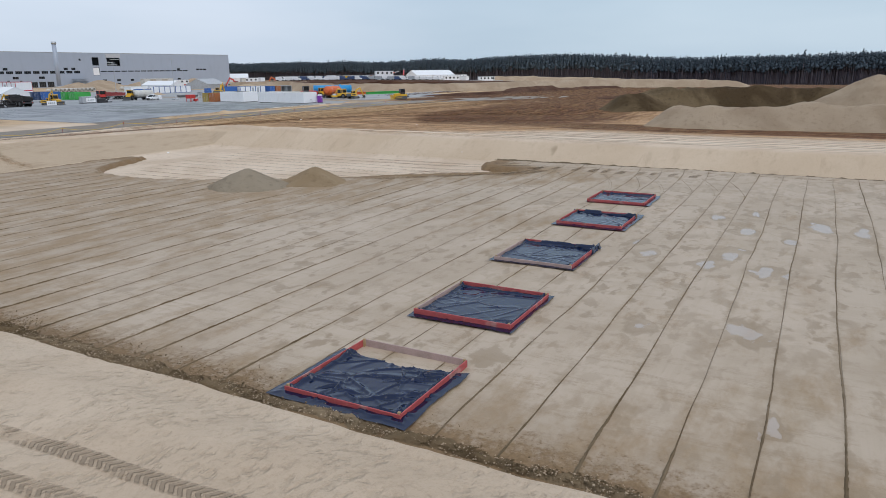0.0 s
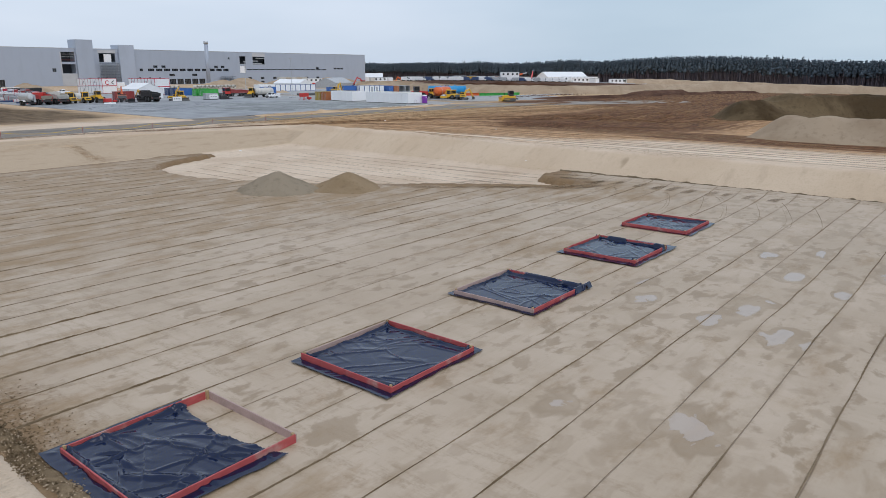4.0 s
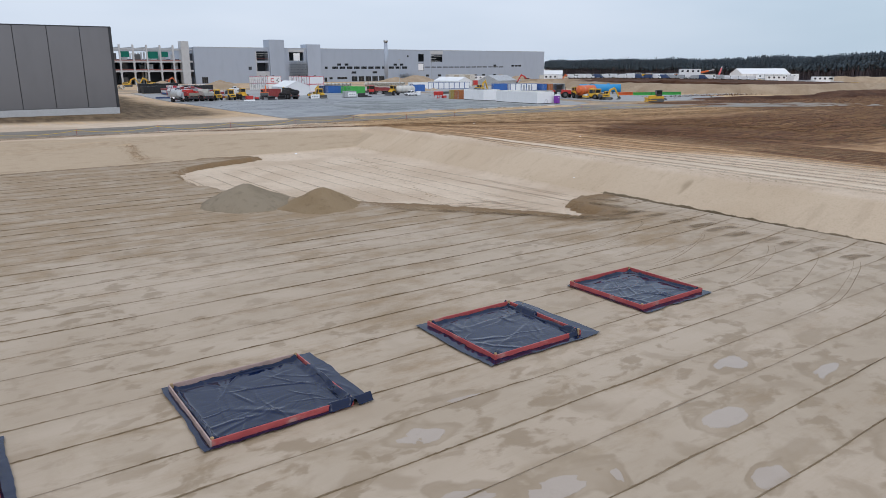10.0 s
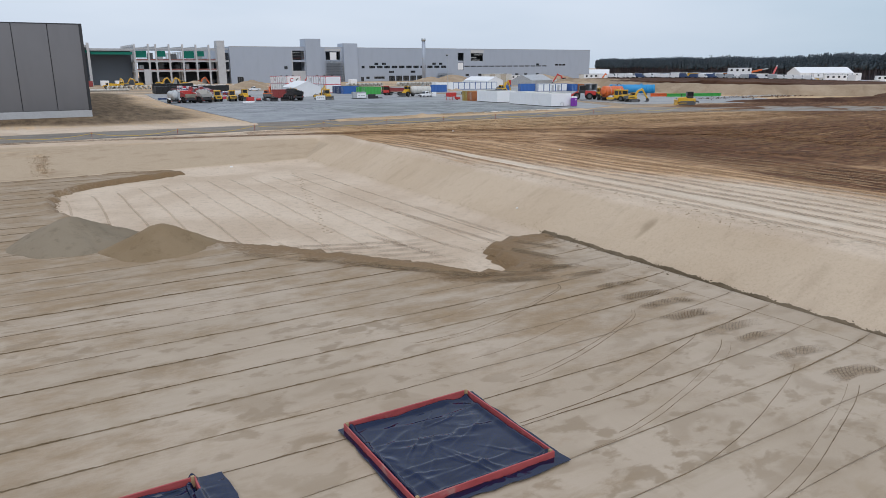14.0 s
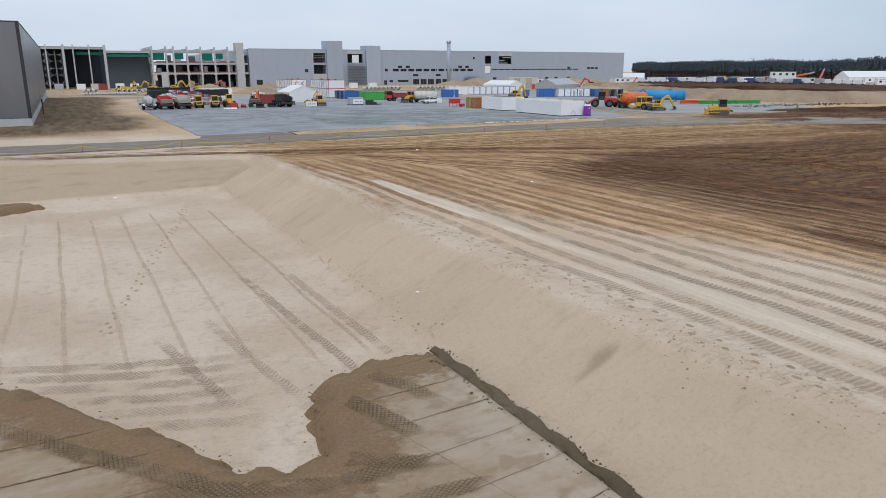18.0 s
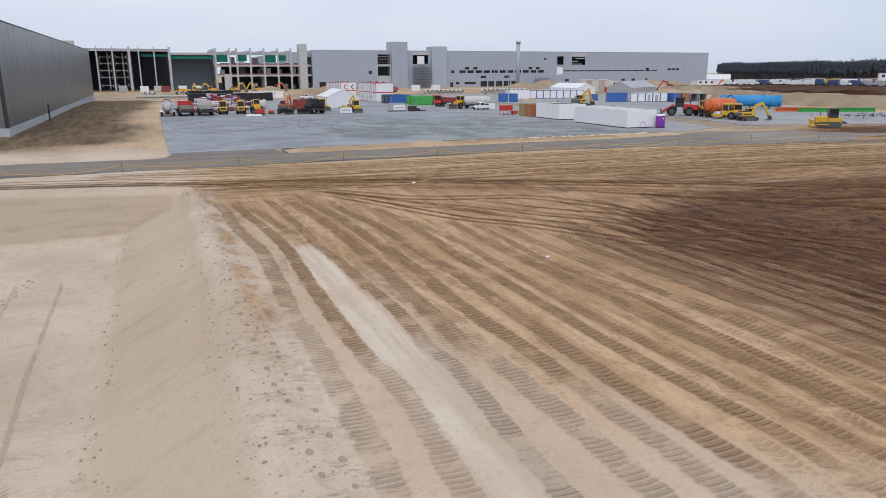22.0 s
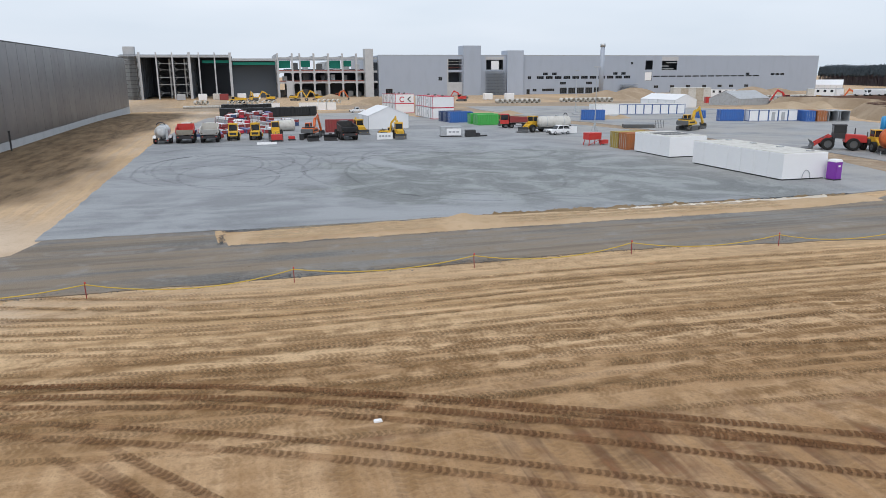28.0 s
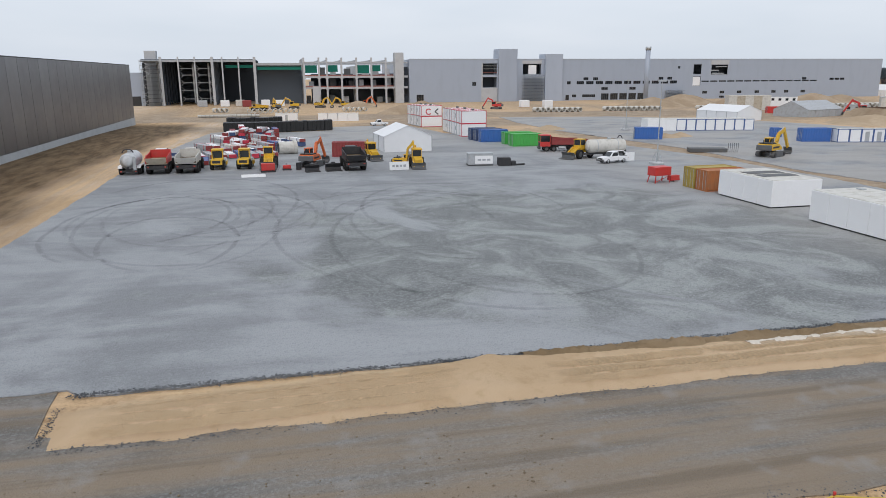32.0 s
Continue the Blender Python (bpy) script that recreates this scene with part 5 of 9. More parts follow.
    # scaffolding between the towers, and a lower one further along
    for a, b, za, zb in ((262.2, 276.0, FZ, 14.2), (364, 377, FZ, 3.6)):
        s = thing("scaffold", Matrix.Identity(4), "tube scaffold with boarded lifts against the grey facade", "scaffold", "scaffolds")
        n = 6
        for k in range(n + 1):
            u = a + (b - a) * k / n
            bm = bmesh.new()
            beam(bm, (u, FY - 3.4, za), (u, FY - 3.4, zb), 0.1)
            beam(bm, (u, FY - 1.0, za), (u, FY - 1.0, zb), 0.1)
            part("standard", bm, P_STEEL, s)
        for j in range(int((zb - za) / 2.0)):
            z = za + 2 * (j + 1)
            part("deck", box(a, b, FY - 3.4, FY - 0.8, z, z + 0.12), P_SLATE, s)
            bm = beam(bmesh.new(), (a, FY - 3.45, z + 1.0), (b, FY - 3.45, z + 1.0), 0.12)
            part("guard_rail", bm, P_STEEL, s)
    c = thing("chimney", pose(334.6, 500, base_z(334, 500)), "tall slim pale metal flue with a darker cap", "chimney")
    part("flue", tube((0, 0, 0), (0, 0, 31.2), 1.45, 20), C_LIGHT, c, "", True)
    part("cap", tube((0, 0, 31.2), (0, 0, 33.0), 1.75, 20), P_STEEL, c, "", True)
    part("base", box(-2.4, 2.4, -2.4, 2.4, 0, 1.4), M_CONC, c)


factory()


def concrete_frame():
    """The unfinished block with three open storeys, and its lift core."""
    f = thing("unfinished_building", Matrix.Identity(4), "unfinished concrete frame building with open storeys and green netting", "building")
    xs = [125.0, 133.9, 138.6, 147.4, 156.4, 165.5, 174.4]
    y0, y1 = FY, FY + 72
    for x in xs:
        part("column", box(x - 0.55, x + 0.55, y0, y0 + 1.1, FZ, 24.8), M_CONC, f)
    for k in range(1, 8):
        part("column", box(124.4, 125.5, y0 + 9 * k, y0 + 9 * k + 1.1, FZ, 24.6), M_CONC, f)
        part("column", box(156, 157.1, y0 + 9 * k, y0 + 9 * k + 1.1, FZ, 20), M_CONC, f)
    for z, t in ((6.4, 1.2), (12.9, 1.2)):
        part("floor_slab", box(124.2, 188, y0 + 0.25, y1, z, z + t), M_CONC, f)
        bm = bmesh.new()
        for a, b in zip(xs, xs[1:] + [179.6]):
            for x, s in ((a + 0.55, 1), (b - 0.55, -1)):
                vs = [bm.verts.new(v) for v in ((x, y0 + 0.2, z), (x + s * 0.7, y0 + 0.2, z), (x, y0 + 0.2, z - 0.7), (x, y0 + 0.9, z), (x + s * 0.7, y0 + 0.9, z), (x, y0 + 0.9, z - 0.7))]
                for q in ((0, 1, 2), (5, 4, 3), (1, 4, 5, 2), (0, 2, 5, 3), (0, 3, 4, 1)):
                    bm.faces.new([vs[i] for i in q])
        part("haunch", bm, M_CONC, f)
        part("edge_rail", box(125.6, 179, y0 + 0.05, y0 + 0.2, z + t, z + t + 0.6), P_RAIL, f, "weathered red edge guard")
    part("roof_beam", box(124.2, 188, y0 + 0.2, y0 + 1.0, 21.4, 22.4), P_GREY, f)
    part("roof_beam", box(124.5, 125.5, y0 + 1, y1, 21.4, 22.4), P_GREY, f)
    for k in range(1, 4):
        part("roof_beam", box(125.5, 188, y0 + 18 * k, y0 + 18 * k + 0.9, 21.4, 22.6), P_GREY, f)
    for x in xs:
        part("roof_joist", box(x - 0.35, x + 0.35, y0 + 1.0, y0 + 54, 22.6, 23.4), P_GREY, f)
    part("inner_wall", box(130, 188, y0 + 26, y0 + 26.4, FZ, 15.4), P_SLATE, f)
    rnd = random.Random(4)
    for a, b in zip(xs, xs[1:] + [179.6]):
        if rnd.random() < 0.75:
            part("netting", box(a + 0.8, b - rnd.uniform(0.8, 3), y0 + 3.0, y0 + 3.1, rnd.uniform(15.0, 17.2), 20.4), M_NET, f, "green safety netting")
        for z in (FZ, 7.6, 14.1):
            if rnd.random() < 0.7:
                u = rnd.uniform(a + 1, b - 4)
                part("partition", box(u, u + rnd.uniform(2, 4), y0 + rnd.uniform(4, 12), y0 + 14, z, z + rnd.uniform(3, 5.4)), M_CONC if rnd.random() < 0.6 else P_DKGREY, f)
    part("lift_core", box(179.8, 185.2, y0 - 1.6, y0 + 6, FZ, 27.7, bevel=0.05), M_CONC, f)
    part("site_panel", box(129.6, 133.6, y0 - 1.0, y0 - 0.6, FZ, 8.0), M_CONC, f, "leaning pale concrete wall panel")
    # dark sheets put the shade of the open bays into colour
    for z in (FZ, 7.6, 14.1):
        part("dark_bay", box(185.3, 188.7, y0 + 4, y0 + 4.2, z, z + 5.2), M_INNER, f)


concrete_frame()


def open_hall():
    f = thing("open_hall", Matrix.Identity(4), "open-fronted steel hall shell with tall white columns and dark interior", "building")
    y0, y1 = FY, FY + 64
    for x, w in ((44.6, 1.2), (54.1, 0.7), (63.2, 0.7), (72.8, 1.3), (78.4, 0.7), (87.5, 0.7), (96.6, 1.4)):
        part("column", box(x - w * 0.55, x + w * 0.55, y0 - 0.5, y0 + 0.6, FZ, 25.2), M_CONC, f, "slim pale full-height column")
    part("front_beam", box(33.6, 97.2, y0 + 0.2, y0 + 1.0, 22.3, 23.6), P_GREY, f)
    part("roof", box(34, 97.2, y0 + 1.2, y1, 23.4, 23.9), P_SLATE, f)
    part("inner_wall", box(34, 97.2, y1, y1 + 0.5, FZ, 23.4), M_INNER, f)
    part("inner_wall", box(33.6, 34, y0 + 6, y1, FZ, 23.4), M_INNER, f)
    # inner columns are coloured slate for the shade inside the hall
    for k in range(1, 6):
        for x in (44.6, 72.8, 96.6):
            part("column", box(x - 0.5, x + 0.5, y0 + 11 * k, y0 + 11 * k + 1.0, FZ, 23.4), P_SLATE, f)
    # bracing behind the second and third bays
    for a, b in ((54.4, 63.0), (63.5, 72.2)):
        for z in (1.4, 6.4, 10.6, 15.0, 18.8):
            bm = beam(bmesh.new(), (a, y0 + 2.4, z), (b, y0 + 2.4, z), 0.22)
            m = (a + b) / 2
            for u, s in ((a, 1), (b, -1)):
                beam(bm, (u, y0 + 2.4, z - 1.9), (u + s * 2.0, y0 + 2.4, z), 0.16)
                beam(bm, (u, y0 + 2.4, z + 1.9), (u + s * 2.0, y0 + 2.4, z), 0.16)
            part("brace", bm, P_STEEL, f)
        part("inner_column", box((a + b) / 2 - 0.4, (a + b) / 2 + 0.4, y0 + 30, y0 + 31, FZ, 22), P_STEEL, f)
    # the lower bay, set back between hall and concrete frame
    part("back_panel", box(97.4, 124, y0 + 12, y0 + 12.4, FZ, 20.5), P_SLATE, f, "dark blue-grey back wall of the recess")
    part("recess_beam", box(97.2, 124.2, y0 + 0.4, y0 + 1.2, 20.3, 21.7), P_GREY, f)
    part("netting", box(98, 123.6, y0 + 1.4, y0 + 1.5, 17.8, 19.6), M_NET, f, "strip of green safety netting")
    part("netting", box(80, 97.0, y0 + 3.0, y0 + 3.1, 19.0, 20.6), M_NET, f, "strip of green safety netting")
    part("roof", box(97.3, 124, y0 + 1.3, y0 + 12, 20.6, 21.2), P_SLATE, f)
    s = thing("stair_scaffold", Matrix.Identity(4), "tall scaffold stair tower beside the open hall", "scaffold", "scaffolds")
    for x in (33.6, 38.8, 43.8):
        for y in (y0 - 2, y0 + 3):
            part("standard", beam(bmesh.new(), (x, y, FZ), (x, y, 23.5), 0.2), P_STEEL, s)
    for k in range(11):
        z = FZ + 2.3 * (k + 1)
        part("landing", box(33.6, 43.8, y0 - 2, y0 + 3, z, z + 0.15), P_DKGREY, s)
        a, b = (34.4, 38.6) if k % 2 else (38.6, 34.4)
        part("flight", beam(bmesh.new(), (a, y0 - 2.1, z - 2.3), (b, y0 - 2.1, z), 0.25, 0.3), P_STEEL, s)
    part("hoist_box", box(35.6, 41.9, y0 + 4, y0 + 9, FZ, 28.6, bevel=0.05), M_CONC, f, "pale lift head")
    part("side_block", box(10, 33.2, y0 + 8, y0 + 40, FZ, 16.5), C_LIGHT, f)
    # the gate is a black sheet painted as the shade behind it
    part("gate", box(24, 31, y0 + 7.9, y0 + 8.02, FZ, 3.0), P_BLACK, f, "black sheet standing for a shaded gate opening")


open_hall()

# ---- formwork frames and plastic sheets in the pit ----
def make_plastic():
    m = Mat("black_plastic_sheet", 0.3)
    m.colour(m.mix(m.noise(1.1, 4), (0.0018, 0.0065, 0.028), (0.004, 0.0125, 0.05)))
    m.rough(m.math("ADD", 0.05, m.math("MULTIPLY", m.noise(1.2, 3), 0.08)))
    fold = m.math("ABSOLUTE", m.math("SUBTRACT", m.noise(0.8, 2, rough=0.45, dist=0.6), 0.5))
    pull = m.math("ABSOLUTE", m.math("SUBTRACT", m.noise(1.0, 2, m.scaled((0.5, 2.2, 1.0), rot=35), 0.45, 0.5), 0.5))
    ridge = m.math("ADD", m.math("MINIMUM", fold, 0.09), m.math("MULTIPLY", m.math("MULTIPLY", m.math("MINIMUM", pull, 0.08), m.step(m.noise(0.4, 2), 0.42, 0.6)), 0.5))
    m.b.inputs["Specular IOR Level"].default_value = 0.42
    m.bump(m.math("ADD", ridge, m.math("MULTIPLY", m.noise(2.0, 2), 0.01)), 0.22, 0.2)
    return m.m


def make_board():
    m = Mat("red_form_board", 0.6)
    n = m.noise(2.2, 4, m.scaled((1.0, 1.0, 3.0)))
    c = m.mix(n, (0.32, 0.042, 0.045), (0.55, 0.12, 0.115))
    c = m.mix(m.math("MULTIPLY", m.step(m.noise(0.9, 4), 0.55, 0.72), 0.7), c, (0.5, 0.36, 0.31))
    m.colour(c).bump(m.noise(18.0, 2), 0.2, 0.01)
    return m.m


M_PLASTIC, M_BOARD = make_plastic(), make_board()
M_BOARD_OLD = paint("weathered_board", (0.42, 0.3, 0.27), 0.75, dirt=0.4)


def drape(u, v, seed):
    """Height of creased foil over arrays."""
    rs = np.random.RandomState(100 + seed)
    u0, v0 = u.min(), v.min()
    du, dv = u.max() - u0, v.max() - v0
    z = 0.1 * (fractal(u + 40 * seed, v * 0.6 - 11 * seed, 3.0, 2) - 0.5)
    lead = rs.uniform(0, math.pi)
    for k in range(46):
        ang_ = lead + rs.normal(0, 0.55) + (1.4 if k % 5 == 0 else 0.0)
        ca, sa = math.cos(ang_), math.sin(ang_)
        px, py = u0 + du * rs.rand(), v0 + dv * rs.rand()
        along, off = (u - px) * ca + (v - py) * sa, -(u - px) * sa + (v - py) * ca
        off = off + 0.05 * np.sin(along * rs.uniform(1.5, 4.0) + 6 * rs.rand())
        reach, width, height = rs.uniform(0.4, 2.2), rs.uniform(0.06, 0.34), rs.uniform(0.02, 0.1)
        steep = np.where(off > 0, 0.45, 1.0)
        z = z + height * np.clip(1 - np.abs(off) / (width * steep), 0, 1) * np.clip(1 - (along / reach) ** 2, 0, 1)
    return z * (1.0 if seed == 1 else 0.4)


def foil(x0, x1, y0, y1, rim, over, seed, gap=None, lap_on=""):
    """Sheet inside the frame, up over the boards where it laps (over: w, e, s, n widths in metres)."""
    w, e, s, n = over
    xs, ys = np.arange(x0 - w, x1 + e + 0.05, 0.04), np.arange(y0 - s, y1 + n + 0.05, 0.04)
    gx_, gy_ = np.meshgrid(xs, ys, indexing="ij")
    rag = 0.25 * (fractal(gx_ * 1.0 + seed, gy_, 1.1, 3) - 0.5)
    jx, jy = gx_ + rag * (np.minimum(gx_ - x0, x1 - gx_) < 0.2), gy_ + rag * (np.minimum(gy_ - y0, y1 - gy_) < 0.2)
    z = slab_height(gx_, gy_) + 0.085 + np.clip(drape(gx_, gy_, seed), -0.05, 0.2) * smooth(np.minimum(np.minimum(gx_ - x0 + w, x1 + e - gx_), np.minimum(gy_ - y0 + s, y1 + n - gy_)), 0.0, 0.5)
    inset = np.minimum(np.minimum(gx_ - x0, x1 - gx_), np.minimum(gy_ - y0, y1 - gy_))
    for key, edge in (("w", gx_ - x0), ("e", x1 - gx_), ("s", gy_ - y0), ("n", y1 - gy_)):
        cover = smooth(fractal(gx_ * 0.8 + 3 * seed, gy_ * 0.8, 1.6, 2), 0.36, 0.44) if key in lap_on else 0.0
        lap = np.exp(-((edge + 0.02) / 0.15) ** 2) * cover
        z = np.maximum(z, slab_height(gx_, gy_) + (rim + 0.04) * lap)
        # it climbs a little on the inner face of the board
        z = z + 0.12 * np.exp(-((edge - 0.1) / 0.1) ** 2) * (edge > 0.06) * (0.3 + fractal(gx_, gy_, 0.8, 2)) * (inset > 0)
    z = np.where((inset < 0) & (inset > -0.07), np.minimum(z, np.where(z > slab_height(gx_, gy_) + 0.2, z, slab_height(gx_, gy_) + 0.012)), z)
    co = np.stack([jx, jy, z], -1).reshape(-1, 3)
    i = np.arange(len(xs) * len(ys)).reshape(len(xs), len(ys))
    q = np.stack([i[:-1, :-1], i[1:, :-1], i[1:, 1:], i[:-1, 1:]], -1)
    if gap is not None:
        q = q[~gap(gx_, gy_)[:-1, :-1]]
    return array_mesh("plastic_sheet", co, q.reshape(-1, 4))


def form(x0, y0, x1, y1, seed, over, old=(), gap=None, short=None, lap_on=""):
    zb = float(slab_height((x0 + x1) / 2, (y0 + y1) / 2)) - 0.02
    h, t = 0.3, 0.05
    f = thing("formwork_frame", pose(0, 0, zb), "square formwork frame of red boards set on the rolled layer", "formwork", "formwork frames in the pit")
    rnd = random.Random(seed)
    sides = {"w": (x0 - t, x0, y0 - t, y1 + t), "e": (x1, x1 + t, y0 - t, y1 + t), "s": (x0, x1, y0 - t, y0), "n": (x0, x1, y1, y1 + t)}
    for k, (a, b, c, d) in sides.items():
        if short and k == short[0]:
            b = a + (b - a) * short[1]
        part("board", box(a, b, c, d, 0, h + rnd.uniform(-0.02, 0.02), bevel=0.008), M_BOARD_OLD if k in old else M_BOARD, f, "weathered pinkish board" if k in old else "")
    for a, c in ((x0, y0), (x1, y0), (x0, y1), (x1, y1)):
        sx_, sy_ = (1 if a == x0 else -1), (1 if c == y0 else -1)
        part("corner_stake", box(min(a, a + sx_ * 0.09), max(a, a + sx_ * 0.09), min(c, c + sy_ * 0.09), max(c, c + sy_ * 0.09), 0, h + 0.05), M_WOOD, f)
    s = new("plastic_sheet", foil(x0 + 0.02, x1 - 0.02, y0 + 0.02, y1 - 0.02, h, over, seed, gap, lap_on))
    s.data.materials.append(M_PLASTIC)
    tagged(s, "creased glossy black plastic sheet laid in the formwork frame", "plastic sheet", "plastic sheets in the pit")


form(17.2, 10.6, 22.15, 15.4, 1, (0.55, 0.0, 0.5, 0.5), old=("e",), gap=lambda x, y: x > 21.35 - 0.55 * np.sin((y - 10.6) / 4.8 * 3.1) + 0.5 * (fractal(x, y, 0.9, 3) - 0.5))
form(26.5, 10.6, 31.4, 15.45, 2, (0.5, 0.35, 0.28, 0.2), old=("n",))
form(37.0, 11.2, 41.9, 15.95, 3, (0.3, 0.75, 0.25, 0.3), old=("w", "n"), lap_on="se")
form(48.35, 11.2, 53.1, 15.95, 4, (0.6, 0.85, 0.45, 0.25), short=("s", 0.86), lap_on="e")
form(57.95, 11.75, 62.6, 16.5, 5, (0.25, 0.3, 0.5, 0.12))

# ---- grit heaps on the layer ----
def heap(x, y, z0, r, h, mat, label, seed, name="grit_mound", squash=1.0, category="heap", n=64, lumps=0.2, kind="", flat=0.0):
    """A poured cone with rills, a blunt top and a spread foot."""
    rs = np.linspace(0, 1, 22)
    an = np.linspace(0, 2 * np.pi, n, endpoint=False)
    R, A = np.meshgrid(rs, an, indexing="ij")
    px, py = x + R * r * np.cos(A), y + R * r * np.sin(A) * squash
    foot = 1 + 0.22 * (fractal(np.cos(A) * 5 + seed * 3, np.sin(A) * 5, 2.2, 3) - 0.5) * 2
    px, py = x + (px - x) * foot, y + (py - y) * foot
    prof = np.clip(1 - np.sqrt(R**2 + 0.008) * 1.04, 0, None)
    prof = np.minimum(prof, 1 - flat) / (1 - flat)
    z = z0 + h * prof + lumps * h * (fractal(px + seed, py, r * 0.35, 4) - 0.5) * smooth(R, 1.0, 0.7) - 0.1 * smooth(R, 0.85, 1.0)
    co = np.stack([px, py, z], -1).reshape(-1, 3)
    i = np.arange(len(rs) * n).reshape(len(rs), n)
    q = np.stack([i[:-1, :], i[1:, :], np.roll(i, -1, 1)[1:, :], np.roll(i, -1, 1)[:-1, :]], -1).reshape(-1, 4)
    ob = new(name, array_mesh(name, co, q))
    ob.data.materials.append(mat)
    return tagged(ob, label, category, kind=kind)


heap(52.3, 50.3, SLAB_Z - 0.25, 4.3, 2.0, M_HEAP, "heap of grey grit tipped on the rolled layer", 1)
heap(57.4, 45.6, SLAB_Z - 0.25, 3.9, 1.8, M_OLIVE, "heap of olive-brown grit at the edge of the rolled layer", 2)
for sx_, sy_, s_ in ((72.1, 84.6, 0.2), (81.45, 16.9, 0.22), (83.6, 41.5, 0.1), (105.7, 86.8, 0.16), (103.8, 60.2, 0.12)):
    st = thing("scrap", pose(sx_, sy_, float(ground_height(sx_, sy_)) + 0.02), "small white scrap lying on the sand", "scrap", "white scraps")
    part("sheet", box(-s_, s_, -s_ * 0.6, s_ * 0.6, -0.02, s_ * 0.5, bevel=s_ * 0.15, taper=s_ * 0.15), P_WHITE, st)

# ---- site vehicles; all face +y before they are placed ----
def add_wheels(v, rows, half, r, w, rim=None):
    for y in rows:
        for s in (-1, 1):
            wheel(v, s * half, y, r, w, M_TYRE, rim or P_DKGREY)


def cab_box(v, x0, x1, y0, y1, z0, z1, mat, name="cab", rake=0.15):
    """A cab with pillars and real panes on its four sides."""
    sill = z0 + (z1 - z0) * 0.42
    bm = prism([(y0, z0), (y1, z0), (y1, sill), (y0, sill)], x0, x1)
    p = 0.08
    for x in (x0, x1 - p):
        for y in (y0, y1 - p):
            add_box(bm, x, x + p, y, y + p, sill, z1 - 0.12)
    add_box(bm, x0 - 0.04, x1 + 0.04, y0 - 0.05, y1 + 0.08, z1 - 0.12, z1)
    c = part(name, bm, mat, v)
    for a in ((x0 + 0.02, x0 + 0.05, y0 + p, y1 - p), (x1 - 0.05, x1 - 0.02, y0 + p, y1 - p), (x0 + p, x1 - p, y0 + 0.02, y0 + 0.05), (x0 + p, x1 - p, y1 - 0.05, y1 - 0.02)):
        part("pane", box(*a, sill, z1 - 0.12), M_GLASS, c)
    return c


def lights(v, x, y, z, mat, name="lamp", s=0.12):
    for k in (-1, 1):
        part(name, box(k * x - s, k * x + s, y - 0.04, y + 0.04, z - s * 0.7, z + s * 0.7, bevel=0.02), mat, v)


P_LAMP = make_plain("lamp_lens", (0.5, 0.06, 0.04), 0.3)
P_CLEAR = make_plain("clear_lens", (0.7, 0.7, 0.66), 0.2)


def tail_plate(x, y, z, h):
    """A sloping tail plate with cut lower corners."""
    bm = bmesh.new()
    ring = [(-x, 1.0), (x, 1.0), (x, 0.48), (0.62 * x, 0.0), (-0.62 * x, 0.0), (-x, 0.48)]
    a = [bm.verts.new((u, y - 0.55 * w, z + h * w)) for u, w in ring]
    b = [bm.verts.new((u, y + 0.09 - 0.55 * w, z + h * w + 0.03)) for u, w in ring]
    bm.faces.new(a)
    bm.faces.new(b[::-1])
    for k in range(6):
        bm.faces.new((a[k], b[k], b[(k + 1) % 6], a[(k + 1) % 6]))
    bmesh.ops.recalc_face_normals(bm, faces=bm.faces)
    return bm


def dump_body(v, x, y0, y1, z0, z1, mat, inner, slope=0.0, sides=None):
    """An open tipper body: floor, sides and headboard with thickness."""
    sides = sides or mat
    b = part("tipper_body", box(-x, x, y0, y1, z0, z0 + 0.12), mat, v)
    for s in (-1, 1):
        part("side_wall", prism([(y0 - 0.3, z0 + 0.5 + slope), (y0, z0 + 0.12), (y1, z0 + 0.12), (y1, z1), (y0 - 0.3, z1 - 0.45)], s * x - 0.05, s * x + 0.05), sides, b)
        part("rib", box(s * (x + 0.05), s * (x + 0.13), y0 + 1.0, y1 - 0.2, z1 - 0.35, z1 - 0.22), sides, b)
    part("headboard", box(-x, x, y1 - 0.08, y1, z0 + 0.12, z1 + 0.25), sides, b)
    part("tailgate", tail_plate(x - 0.06, y0, z0, 0.95), mat, b)
    part("load", box(-x + 0.06, x - 0.06, y0 + 0.1, y1 - 0.1, z0 + 0.13, z0 + 0.55, taper=0.1), inner, b)
    return b


